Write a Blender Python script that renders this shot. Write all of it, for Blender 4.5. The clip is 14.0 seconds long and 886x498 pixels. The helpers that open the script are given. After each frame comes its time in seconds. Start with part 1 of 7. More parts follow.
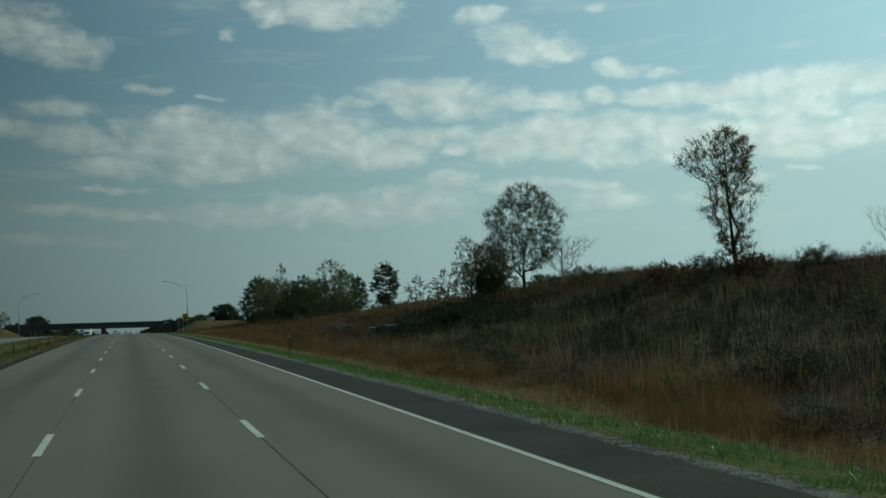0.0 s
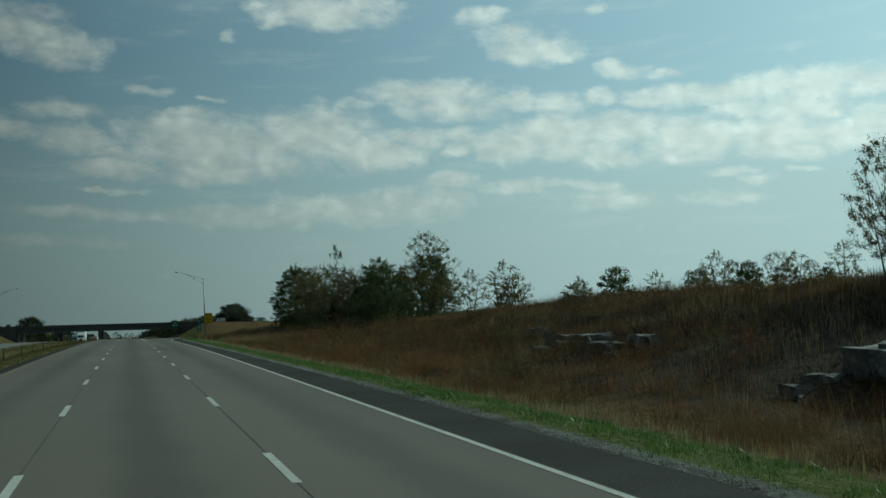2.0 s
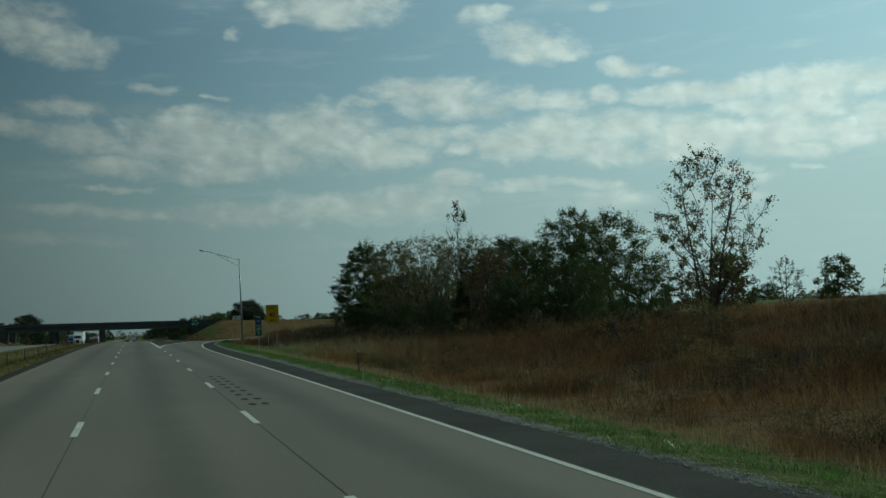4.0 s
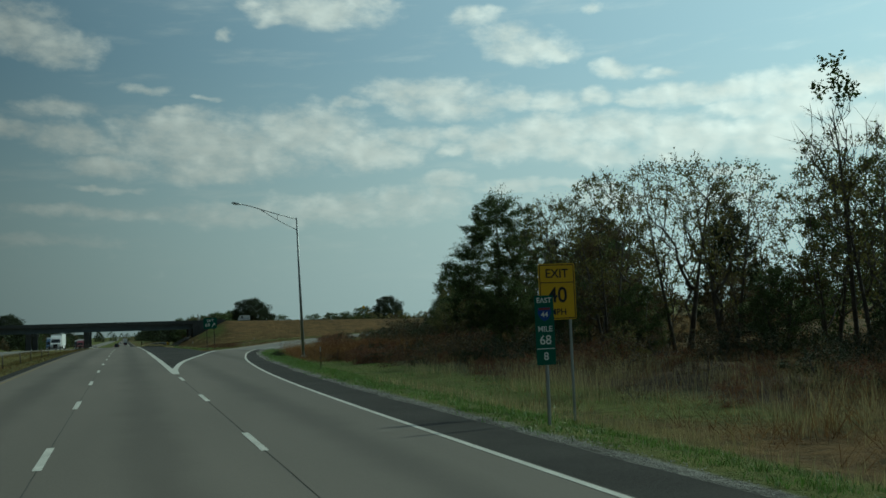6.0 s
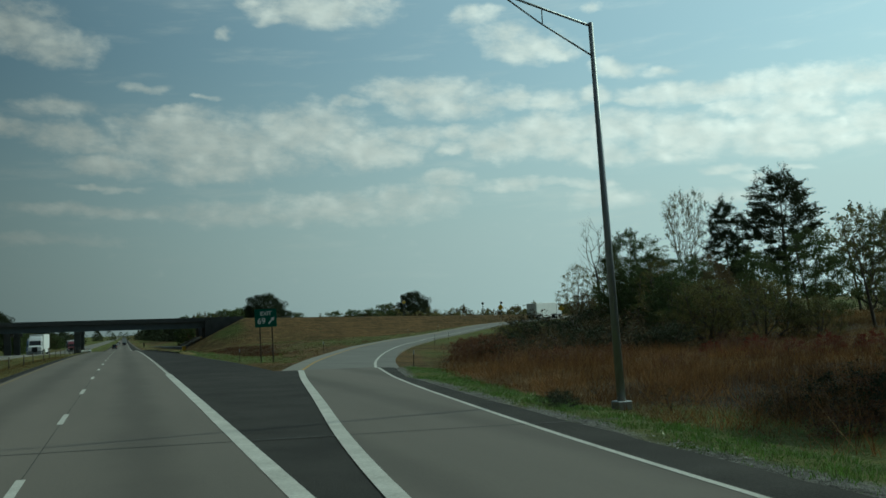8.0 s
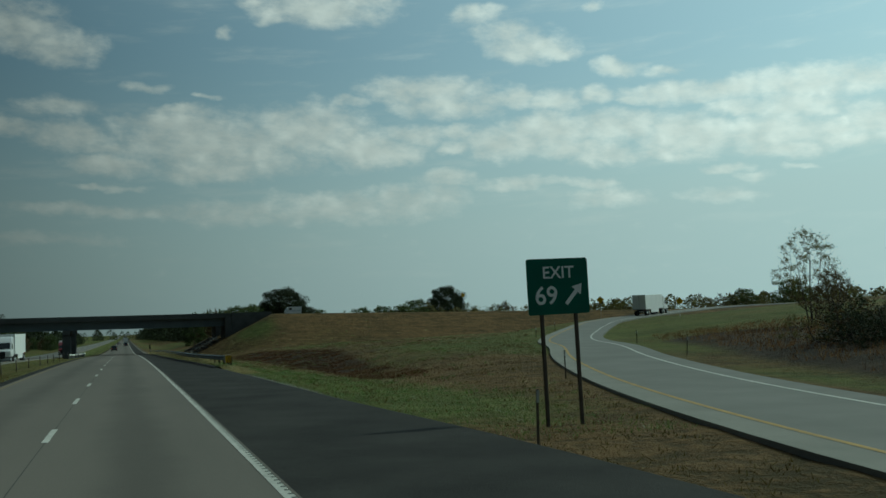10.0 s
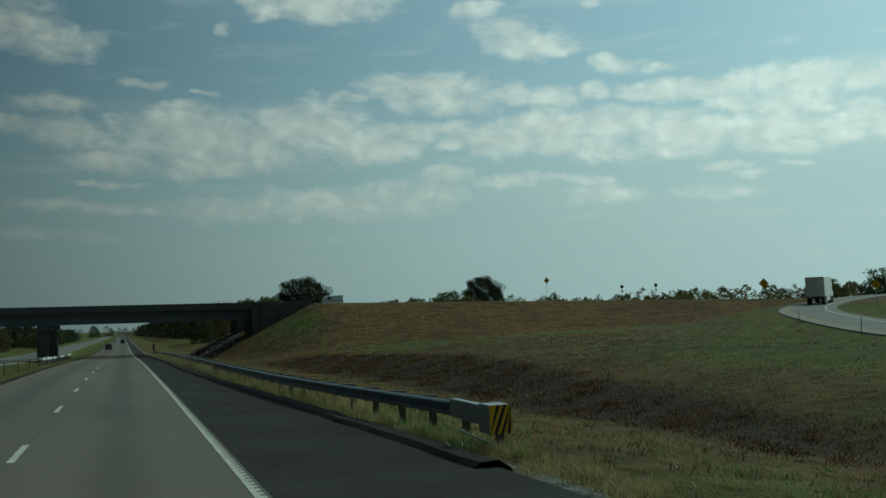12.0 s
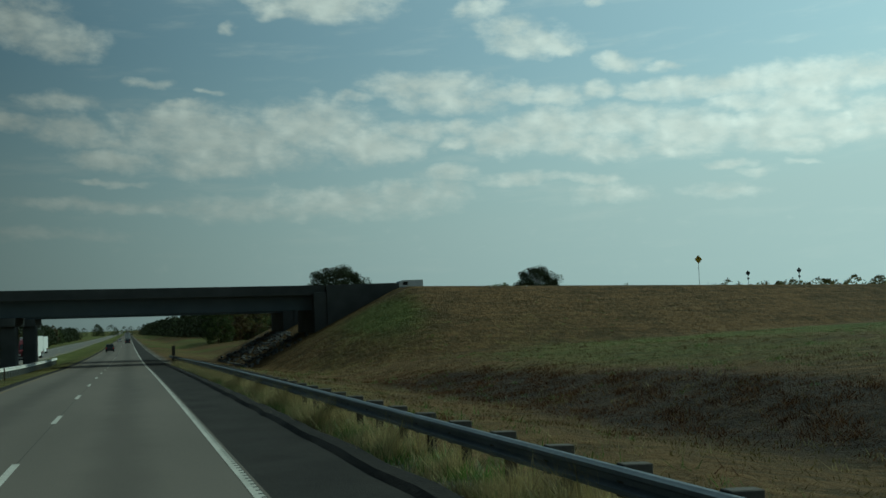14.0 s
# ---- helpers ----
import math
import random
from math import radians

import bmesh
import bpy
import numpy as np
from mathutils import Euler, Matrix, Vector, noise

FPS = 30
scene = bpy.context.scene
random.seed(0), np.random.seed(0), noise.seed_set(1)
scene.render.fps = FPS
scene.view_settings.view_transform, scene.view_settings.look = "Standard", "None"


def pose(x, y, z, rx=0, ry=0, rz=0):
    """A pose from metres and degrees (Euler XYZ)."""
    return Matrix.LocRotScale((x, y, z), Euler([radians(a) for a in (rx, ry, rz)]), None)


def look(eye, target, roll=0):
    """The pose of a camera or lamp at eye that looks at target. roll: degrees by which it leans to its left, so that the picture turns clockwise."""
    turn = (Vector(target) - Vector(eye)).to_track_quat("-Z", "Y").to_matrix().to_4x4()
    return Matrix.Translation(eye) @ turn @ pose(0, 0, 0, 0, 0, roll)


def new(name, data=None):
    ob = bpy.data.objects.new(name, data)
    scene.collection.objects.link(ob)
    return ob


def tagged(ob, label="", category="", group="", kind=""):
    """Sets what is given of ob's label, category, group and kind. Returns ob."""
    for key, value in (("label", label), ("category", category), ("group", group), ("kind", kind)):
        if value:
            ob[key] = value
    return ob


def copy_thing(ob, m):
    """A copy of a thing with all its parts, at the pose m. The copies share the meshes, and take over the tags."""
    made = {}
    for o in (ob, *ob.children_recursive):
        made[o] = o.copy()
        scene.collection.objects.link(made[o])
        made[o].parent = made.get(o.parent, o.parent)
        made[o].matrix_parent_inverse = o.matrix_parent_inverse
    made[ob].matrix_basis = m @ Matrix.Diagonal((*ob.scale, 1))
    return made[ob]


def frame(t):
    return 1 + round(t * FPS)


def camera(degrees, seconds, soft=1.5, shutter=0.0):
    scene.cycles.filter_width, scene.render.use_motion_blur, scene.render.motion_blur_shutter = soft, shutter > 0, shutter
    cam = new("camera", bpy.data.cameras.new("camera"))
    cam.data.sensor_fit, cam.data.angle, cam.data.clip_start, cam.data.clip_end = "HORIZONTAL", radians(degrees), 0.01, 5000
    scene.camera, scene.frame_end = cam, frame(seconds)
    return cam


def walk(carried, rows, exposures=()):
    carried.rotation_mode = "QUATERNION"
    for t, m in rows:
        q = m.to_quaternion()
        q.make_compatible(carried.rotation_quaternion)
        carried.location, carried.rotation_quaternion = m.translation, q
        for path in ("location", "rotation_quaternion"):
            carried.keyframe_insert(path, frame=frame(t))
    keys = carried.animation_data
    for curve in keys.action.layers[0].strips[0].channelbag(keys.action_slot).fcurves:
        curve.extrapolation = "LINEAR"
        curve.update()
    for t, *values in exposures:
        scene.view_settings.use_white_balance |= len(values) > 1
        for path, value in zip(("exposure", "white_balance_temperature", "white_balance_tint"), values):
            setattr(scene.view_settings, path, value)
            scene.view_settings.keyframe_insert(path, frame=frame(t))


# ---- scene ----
EXPO = -0.92
# Seconds, place and turn of the camera, which is driven along the middle lane.
PATH = [
    (0.0, 1.430, 0.000, 2.182, 94.180, 2.311, -18.236),
    (0.5, 1.398, 13.338, 2.379, 94.165, 2.311, -18.285),
    (1.0, 1.470, 26.656, 2.564, 94.264, 2.311, -18.296),
    (1.5, 1.530, 39.956, 2.738, 94.262, 2.311, -18.257),
    (2.0, 1.550, 53.235, 2.900, 94.242, 2.311, -18.190),
    (4.5, 1.100, 119.344, 3.529, 94.140, 2.311, -17.966),
    (5.0, 1.145, 132.508, 3.615, 94.180, 2.311, -18.132),
    (5.5, 1.248, 145.653, 3.687, 94.228, 2.311, -18.360),
    (6.0, 1.340, 158.778, 3.746, 94.186, 2.311, -18.451),
    (6.5, 1.415, 171.883, 3.792, 94.082, 2.311, -18.491),
    (7.0, 1.483, 184.970, 3.824, 94.152, 2.311, -18.556),
    (7.5, 1.510, 198.037, 3.843, 94.128, 2.311, -18.526),
    (8.0, 1.505, 211.084, 3.848, 94.118, 2.311, -18.490),
    (8.5, 1.482, 224.112, 3.840, 94.055, 2.311, -18.417),
    (9.0, 1.478, 237.121, 3.816, 94.082, 2.311, -18.412),
    (11.5, 1.954, 301.876, 3.469, 93.959, 2.311, -18.442),
    (12.0, 1.961, 314.769, 3.356, 93.858, 2.311, -18.541),
    (12.5, 2.027, 327.642, 3.226, 93.904, 2.311, -18.443),
    (13.0, 2.048, 340.496, 3.081, 93.884, 2.311, -18.418),
    (13.5, 2.026, 353.331, 2.920, 93.886, 2.311, -18.422),
    (14.0, 1.990, 366.146, 2.744, 93.809, 2.311, -18.279),
]
cam = camera(49.90, 14.0, soft=1.55, shutter=0.0)
walk(cam, [(t, pose(*m)) for t, *m in PATH], exposures=[(t, EXPO + e, k, tint) for t, e, k, tint in (
    (0.0, -0.13, 5820, -26), (2.0, -0.1, 5820, -26), (4.5, -0.26, 5850, -27), (5.0, -0.27, 5850, -28), (5.5, -0.03, 5900, -25), (7.5, 0.03, 5950, -24), (9.0, -0.12, 5900, -25), (12.0, -0.2, 5880, -28), (13.0, -0.26, 5880, -29), (14.0, -0.18, 5880, -28))])
PROFILE = (0.015122, -0.012156, -0.002902)

# ---------------------------------------------------------------- world and sun
SUN_EL, SUN_AZ = 35.0, 72.0          # degrees up, degrees clockwise from the road's heading (+y)
world = bpy.data.worlds.new("world")
scene.world = world
world.use_nodes = True
SKY_STRENGTH = 0.14

# Banks of cloud: azimuth, elevation over a line that sinks to the right, half width, half height, in degrees; density.
CLOUD_DIP = -0.0416
CLOUDS_TOP = [
    (-5.7, 16.47, 2.3, 1.06, 0.9), (-3.3, 15.67, 2.1, 0.85, 0.8), (-4.8, 17.54, 2.5, 0.47, 0.4), (6.1, 17.21, 0.6, 0.38, 0.45), (1.3, 13.84, 1.3, 0.25, 0.4), (5.1, 13.57, 0.9, 0.19, 0.25),
    (11.6, 18.77, 3.4, 0.76, 1), (9.2, 18.15, 1.4, 0.32, 0.5), (14.0, 19.36, 2.1, 0.44, 0.8), (7.7, 18.89, 1.1, 0.44, 0.35), (21.3, 18.72, 1.5, 0.51, 0.6), (23.1, 17.59, 1.9, 0.64, 0.75),
    (24.4, 16.72, 2.4, 0.71, 0.9), (26.0, 16.42, 1.0, 0.48, 0.8), (28.6, 19.01, 0.7, 0.35, 0.5), (29.6, 15.44, 1.2, 0.42, 0.95), (32.0, 15.06, 1.2, 0.26, 0.65), (13.5, 13.56, 1.2, 0.33, 0.6)]
CLOUDS_LEFT = [
    (-3.1, 12.37, 2.4, 0.43, 0.6), (-5.9, 11.15, 1.6, 0.43, 0.75), (-2.8, 10.77, 2.0, 0.75, 0.8), (-1.1, 10.25, 1.6, 0.38, 0.6), (3.4, 12.64, 2.1, 0.35, 0.7), (3.0, 11.84, 2.9, 0.71, 0.8),
    (5.7, 10.73, 5.3, 1.44, 1), (11.0, 11.71, 3.1, 1.26, 1), (14.4, 10.64, 2.8, 0.80, 1), (4.7, 9.18, 2.9, 0.52, 0.8), (-0.5, 9.27, 2.2, 0.48, 0.8), (17.2, 11.68, 1.8, 0.47, 0.9),
    (-1.0, 8.03, 2.2, 0.19, 0.35), (-0.7, 6.70, 6.0, 0.35, 0.5), (6.6, 6.80, 5.7, 0.66, 0.65), (12.6, 7.25, 4.1, 0.81, 0.75), (16.7, 7.62, 2.7, 0.88, 0.75), (-4.0, 5.11, 5.1, 0.44, 0.3)]
CLOUDS_MIDDLE = [
    (18.2, 14.28, 3.4, 0.66, 1), (19.3, 13.36, 2.9, 0.60, 0.9), (22.1, 13.80, 1.1, 0.43, 0.7), (23.4, 13.92, 1.1, 0.49, 0.9), (25.7, 13.67, 1.6, 0.53, 0.85), (28.2, 13.80, 1.0, 0.46, 0.7),
    (30.7, 13.57, 1.1, 0.29, 0.7), (33.0, 13.84, 3.0, 0.55, 0.95), (35.9, 13.99, 2.9, 0.54, 0.95), (36.3, 12.88, 2.0, 0.41, 0.6), (40.3, 13.85, 2.7, 0.83, 1), (43.1, 13.91, 2.2, 0.72, 1),
    (39.6, 12.78, 2.6, 0.62, 0.9), (19.4, 10.81, 0.9, 0.30, 0.7), (19.8, 11.75, 1.0, 0.40, 0.8), (22.8, 11.19, 2.8, 0.74, 1), (25.6, 11.82, 3.1, 0.86, 1), (26.4, 10.80, 2.4, 0.47, 0.8)]
CLOUDS_LOW = [
    (29.1, 12.05, 3.0, 0.66, 1), (29.0, 10.40, 2.1, 0.60, 0.8), (33.5, 11.32, 2.8, 0.91, 1), (32.3, 10.36, 2.0, 0.46, 0.7), (38.0, 11.31, 2.8, 0.95, 1), (38.9, 10.30, 2.2, 0.44, 0.8),
    (41.6, 11.39, 2.2, 0.62, 0.9), (43.5, 11.55, 1.9, 0.79, 1), (42.1, 10.66, 2.3, 0.40, 0.8), (35.4, 9.35, 1.6, 0.29, 0.65), (37.1, 8.82, 1.0, 0.22, 0.5), (39.1, 9.34, 1.1, 0.16, 0.3),
    (19.1, 9.05, 1.6, 0.47, 0.75), (18.7, 8.10, 1.6, 0.61, 0.65), (23.5, 8.76, 2.8, 0.34, 0.6), (27.4, 8.80, 2.0, 0.30, 0.5), (28.4, 7.88, 2.6, 0.53, 0.6), (35.2, 7.89, 2.2, 0.42, 0.5)]


def math_node(nt, op, a, b=None, c=None, clamp=False):
    n = nt.nodes.new("ShaderNodeMath")
    n.operation, n.use_clamp = op, clamp
    for i, v in enumerate((a, b, c)):
        if v is None:
            continue
        if isinstance(v, (int, float)):
            n.inputs[i].default_value = v
        else:
            nt.links.new(v, n.inputs[i])
    return n.outputs[0]


def build_sky():
    nt = world.node_tree
    nt.nodes.clear()
    out = nt.nodes.new("ShaderNodeOutputWorld")
    sky = nt.nodes.new("ShaderNodeTexSky")
    sky.sky_type, sky.sun_disc = "NISHITA", False
    sky.sun_elevation, sky.sun_rotation = radians(SUN_EL), radians(SUN_AZ)
    sky.air_density, sky.dust_density, sky.ozone_density = 1.0, 1.0, 2.0
    co = nt.nodes.new("ShaderNodeTexCoord")
    sep = nt.nodes.new("ShaderNodeSeparateXYZ")
    nt.links.new(co.outputs["Generated"], sep.inputs[0])
    x, y, z = sep.outputs
    deg = 180.0 / math.pi
    az = math_node(nt, "MULTIPLY", math_node(nt, "ARCTAN2", x, y), deg)
    el = math_node(nt, "MULTIPLY", math_node(nt, "ARCSINE", z), deg)
    # the banks, their outline torn and puffed by noise at three sizes
    vec = nt.nodes.new("ShaderNodeCombineXYZ")
    nt.links.new(az, vec.inputs[0])
    nt.links.new(math_node(nt, "MULTIPLY_ADD", az, -CLOUD_DIP, el), vec.inputs[1])

    def sky_noise(scale, detail, rough, squash, at):
        m = nt.nodes.new("ShaderNodeMapping")
        m.inputs["Scale"].default_value, m.inputs["Location"].default_value = (1.0, squash, 1.0), (at, 0.0, at)
        nt.links.new(vec.outputs[0], m.inputs[0])
        n = nt.nodes.new("ShaderNodeTexNoise")
        n.inputs["Scale"].default_value, n.inputs["Detail"].default_value, n.inputs["Roughness"].default_value = scale, detail, rough
        nt.links.new(m.outputs[0], n.inputs["Vector"])
        return n

    bend = sky_noise(0.45, 3, 0.5, 1.6, 3.0)
    big = sky_noise(0.5, 4, 0.55, 2.0, 11.0)
    fine = sky_noise(1.5, 5, 0.6, 1.8, 23.0)
    warp = nt.nodes.new("ShaderNodeVectorMath")
    warp.operation = "MULTIPLY_ADD"
    nt.links.new(bend.outputs["Color"], warp.inputs[0])
    warp.inputs[1].default_value = (2.6, 1.1, 0.0)
    nt.links.new(vec.outputs[0], warp.inputs[2])
    cells = nt.nodes.new("ShaderNodeTexVoronoi")
    cells.feature = "SMOOTH_F1"
    cells.inputs["Scale"].default_value, cells.inputs["Smoothness"].default_value = 0.9, 0.7
    nt.links.new(warp.outputs[0], cells.inputs["Vector"])
    lobes = math_node(nt, "SUBTRACT", 0.45, cells.outputs["Distance"])
    field = None
    for a, e, w, h, k in CLOUDS_TOP + CLOUDS_LEFT + CLOUDS_MIDDLE + CLOUDS_LOW:
        w, h = w * 1.08, h * 1.2
        at = nt.nodes.new("ShaderNodeVectorMath")
        at.operation = "MULTIPLY_ADD"
        nt.links.new(warp.outputs[0], at.inputs[0])
        at.inputs[1].default_value, at.inputs[2].default_value = (1 / w, 1 / h, 0.0), (-(a + 1.3) / w, -(e + 0.55) / h, 0.0)
        sq = nt.nodes.new("ShaderNodeVectorMath")
        sq.operation = "DOT_PRODUCT"
        nt.links.new(at.outputs[0], sq.inputs[0])
        nt.links.new(at.outputs[0], sq.inputs[1])
        g = math_node(nt, "MULTIPLY_ADD", sq.outputs["Value"], -0.75, 0.25 + 0.75 * k)
        field = g if field is None else math_node(nt, "SMOOTH_MAX", field, g, 0.3)
    # a plain broken sheet everywhere else in the sky
    away = math_node(nt, "MULTIPLY_ADD", math_node(nt, "ABSOLUTE", math_node(nt, "SUBTRACT", az, 19.0)), 0.05, -1.7)
    above = math_node(nt, "MULTIPLY", math_node(nt, "SUBTRACT", el, 40.0), 0.05)
    rest = math_node(nt, "SUBTRACT", math_node(nt, "MAXIMUM", math_node(nt, "SUBTRACT", away, 0.6), above), 0.1)
    rest = math_node(nt, "MINIMUM", rest, -0.2)
    thin = nt.nodes.new("ShaderNodeMapRange")
    nt.links.new(el, thin.inputs[0])
    thin.inputs[1].default_value, thin.inputs[2].default_value = 5.0, 10.0
    thin.inputs[3].default_value, thin.inputs[4].default_value = -0.6, -1.7
    field = math_node(nt, "MAXIMUM", math_node(nt, "MAXIMUM", field, thin.outputs[0]), rest)
    field = math_node(nt, "ADD", field, math_node(nt, "MULTIPLY", math_node(nt, "SUBTRACT", big.outputs[0], 0.5), 1.2))
    field = math_node(nt, "ADD", field, math_node(nt, "MULTIPLY", math_node(nt, "SUBTRACT", fine.outputs[0], 0.5), 1.3))
    field = math_node(nt, "MULTIPLY_ADD", lobes, 0.55, field)
    cover = nt.nodes.new("ShaderNodeMapRange")
    cover.interpolation_type = "SMOOTHSTEP"
    nt.links.new(field, cover.inputs[0])
    cover.inputs[1].default_value, cover.inputs[2].default_value = -0.55, 1.25
    cover.inputs[3].default_value, cover.inputs[4].default_value = 0.0, 0.82
    low = nt.nodes.new("ShaderNodeMapRange")
    nt.links.new(el, low.inputs[0])
    low.inputs[1].default_value, low.inputs[2].default_value = 2.0, 8.0
    low.inputs[3].default_value, low.inputs[4].default_value = 0.35, 1.0
    # thin streaks of high cloud
    flow = nt.nodes.new("ShaderNodeCombineXYZ")
    nt.links.new(math_node(nt, "MULTIPLY", az, 0.13), flow.inputs[0])
    nt.links.new(math_node(nt, "MULTIPLY_ADD", az, -0.03, math_node(nt, "MULTIPLY", el, 0.75)), flow.inputs[1])
    streak = nt.nodes.new("ShaderNodeTexNoise")
    streak.inputs["Scale"].default_value, streak.inputs["Detail"].default_value, streak.inputs["Roughness"].default_value = 1.0, 6, 0.6
    nt.links.new(flow.outputs[0], streak.inputs["Vector"])
    wisp = nt.nodes.new("ShaderNodeMapRange")
    wisp.interpolation_type = "SMOOTHSTEP"
    nt.links.new(streak.outputs[0], wisp.inputs[0])
    wisp.inputs[1].default_value, wisp.inputs[2].default_value, wisp.inputs[3].default_value, wisp.inputs[4].default_value = 0.5, 0.8, 0.0, 0.3
    amount = math_node(nt, "MULTIPLY", math_node(nt, "MAXIMUM", cover.outputs[0], wisp.outputs[0]), low.outputs[0])
    # the hazy air is brighter towards the sun
    dot = nt.nodes.new("ShaderNodeVectorMath")
    dot.operation = "DOT_PRODUCT"
    nt.links.new(co.outputs["Generated"], dot.inputs[0])
    ea, aa = radians(SUN_EL), radians(SUN_AZ)
    dot.inputs[1].default_value = (math.sin(aa) * math.cos(ea), math.cos(aa) * math.cos(ea), math.sin(ea))
    near = math_node(nt, "MULTIPLY_ADD", math_node(nt, "MAXIMUM", dot.outputs["Value"], 0.05), 1.115, -0.295)

    def tinted(value, colour):
        m = nt.nodes.new("ShaderNodeMix")
        m.data_type, m.blend_type = "RGBA", "MULTIPLY"
        m.inputs[0].default_value = 1.0
        nt.links.new(value, m.inputs[6])
        m.inputs[7].default_value = (*colour, 1)
        return m.outputs[2]

    def blend(factor, one, two):
        m = nt.nodes.new("ShaderNodeMix")
        m.data_type = "RGBA"
        nt.links.new(factor, m.inputs[0])
        nt.links.new(one, m.inputs[6])
        nt.links.new(two, m.inputs[7])
        return m.outputs[2]

    clear = nt.nodes.new("ShaderNodeMix")
    clear.data_type, clear.blend_type = "RGBA", "MULTIPLY"
    clear.inputs[0].default_value = 1.0
    nt.links.new(sky.outputs[0], clear.inputs[6])
    nt.links.new(tinted(math_node(nt, "MULTIPLY_ADD", near, SKY_NEAR[0], SKY_NEAR[1]), SKY_TINT), clear.inputs[7])
    haze = tinted(math_node(nt, "MULTIPLY_ADD", near, HAZE_NEAR[0], HAZE_NEAR[1]), HAZE_TINT)
    puff = math_node(nt, "MULTIPLY_ADD", lobes, 0.3, math_node(nt, "MULTIPLY_ADD", big.outputs[0], 0.3, 0.82))
    white = tinted(math_node(nt, "MULTIPLY", math_node(nt, "MULTIPLY_ADD", near, CLOUD_NEAR[0], CLOUD_NEAR[1]), puff), CLOUD_TINT)
    veil = nt.nodes.new("ShaderNodeMapRange")
    nt.links.new(el, veil.inputs[0])
    veil.interpolation_type = "SMOOTHSTEP"
    veil.inputs[1].default_value, veil.inputs[2].default_value = 0.0, 17.0
    veil.inputs[3].default_value, veil.inputs[4].default_value = 0.95, 0.2
    thick = math_node(nt, "MULTIPLY_ADD", math_node(nt, "MAXIMUM", near, 0.0), 0.55, veil.outputs[0], clamp=True)
    sky_colour = blend(amount, blend(thick, clear.outputs[2], haze), white)
    bg = nt.nodes.new("ShaderNodeBackground")
    nt.links.new(sky_colour, bg.inputs[0])
    bg.inputs[1].default_value = SKY_STRENGTH
    nt.links.new(bg.outputs[0], out.inputs[0])


SKY_NEAR, HAZE_NEAR, CLOUD_NEAR = (1.35, 0.43), (8.8, 3.25), (13.4, 3.9)      # rise towards the sun, level away from it
SKY_TINT, HAZE_TINT, CLOUD_TINT = (0.88, 0.99, 1.03), (0.91, 0.99, 1.07), (1.08, 0.99, 1.0)
build_sky()
sun = new("sun", bpy.data.lights.new("sun", "SUN"))
sun.data.energy, sun.data.angle, sun.data.color = 2.85, radians(0.6), (1.0, 0.95, 0.86)
_el, _az = radians(SUN_EL), radians(SUN_AZ)
sun.matrix_world = look((0, 0, 60), (-math.sin(_az) * math.cos(_el), -math.cos(_az) * math.cos(_el), 60 - math.sin(_el)))

# ---------------------------------------------------------------- materials


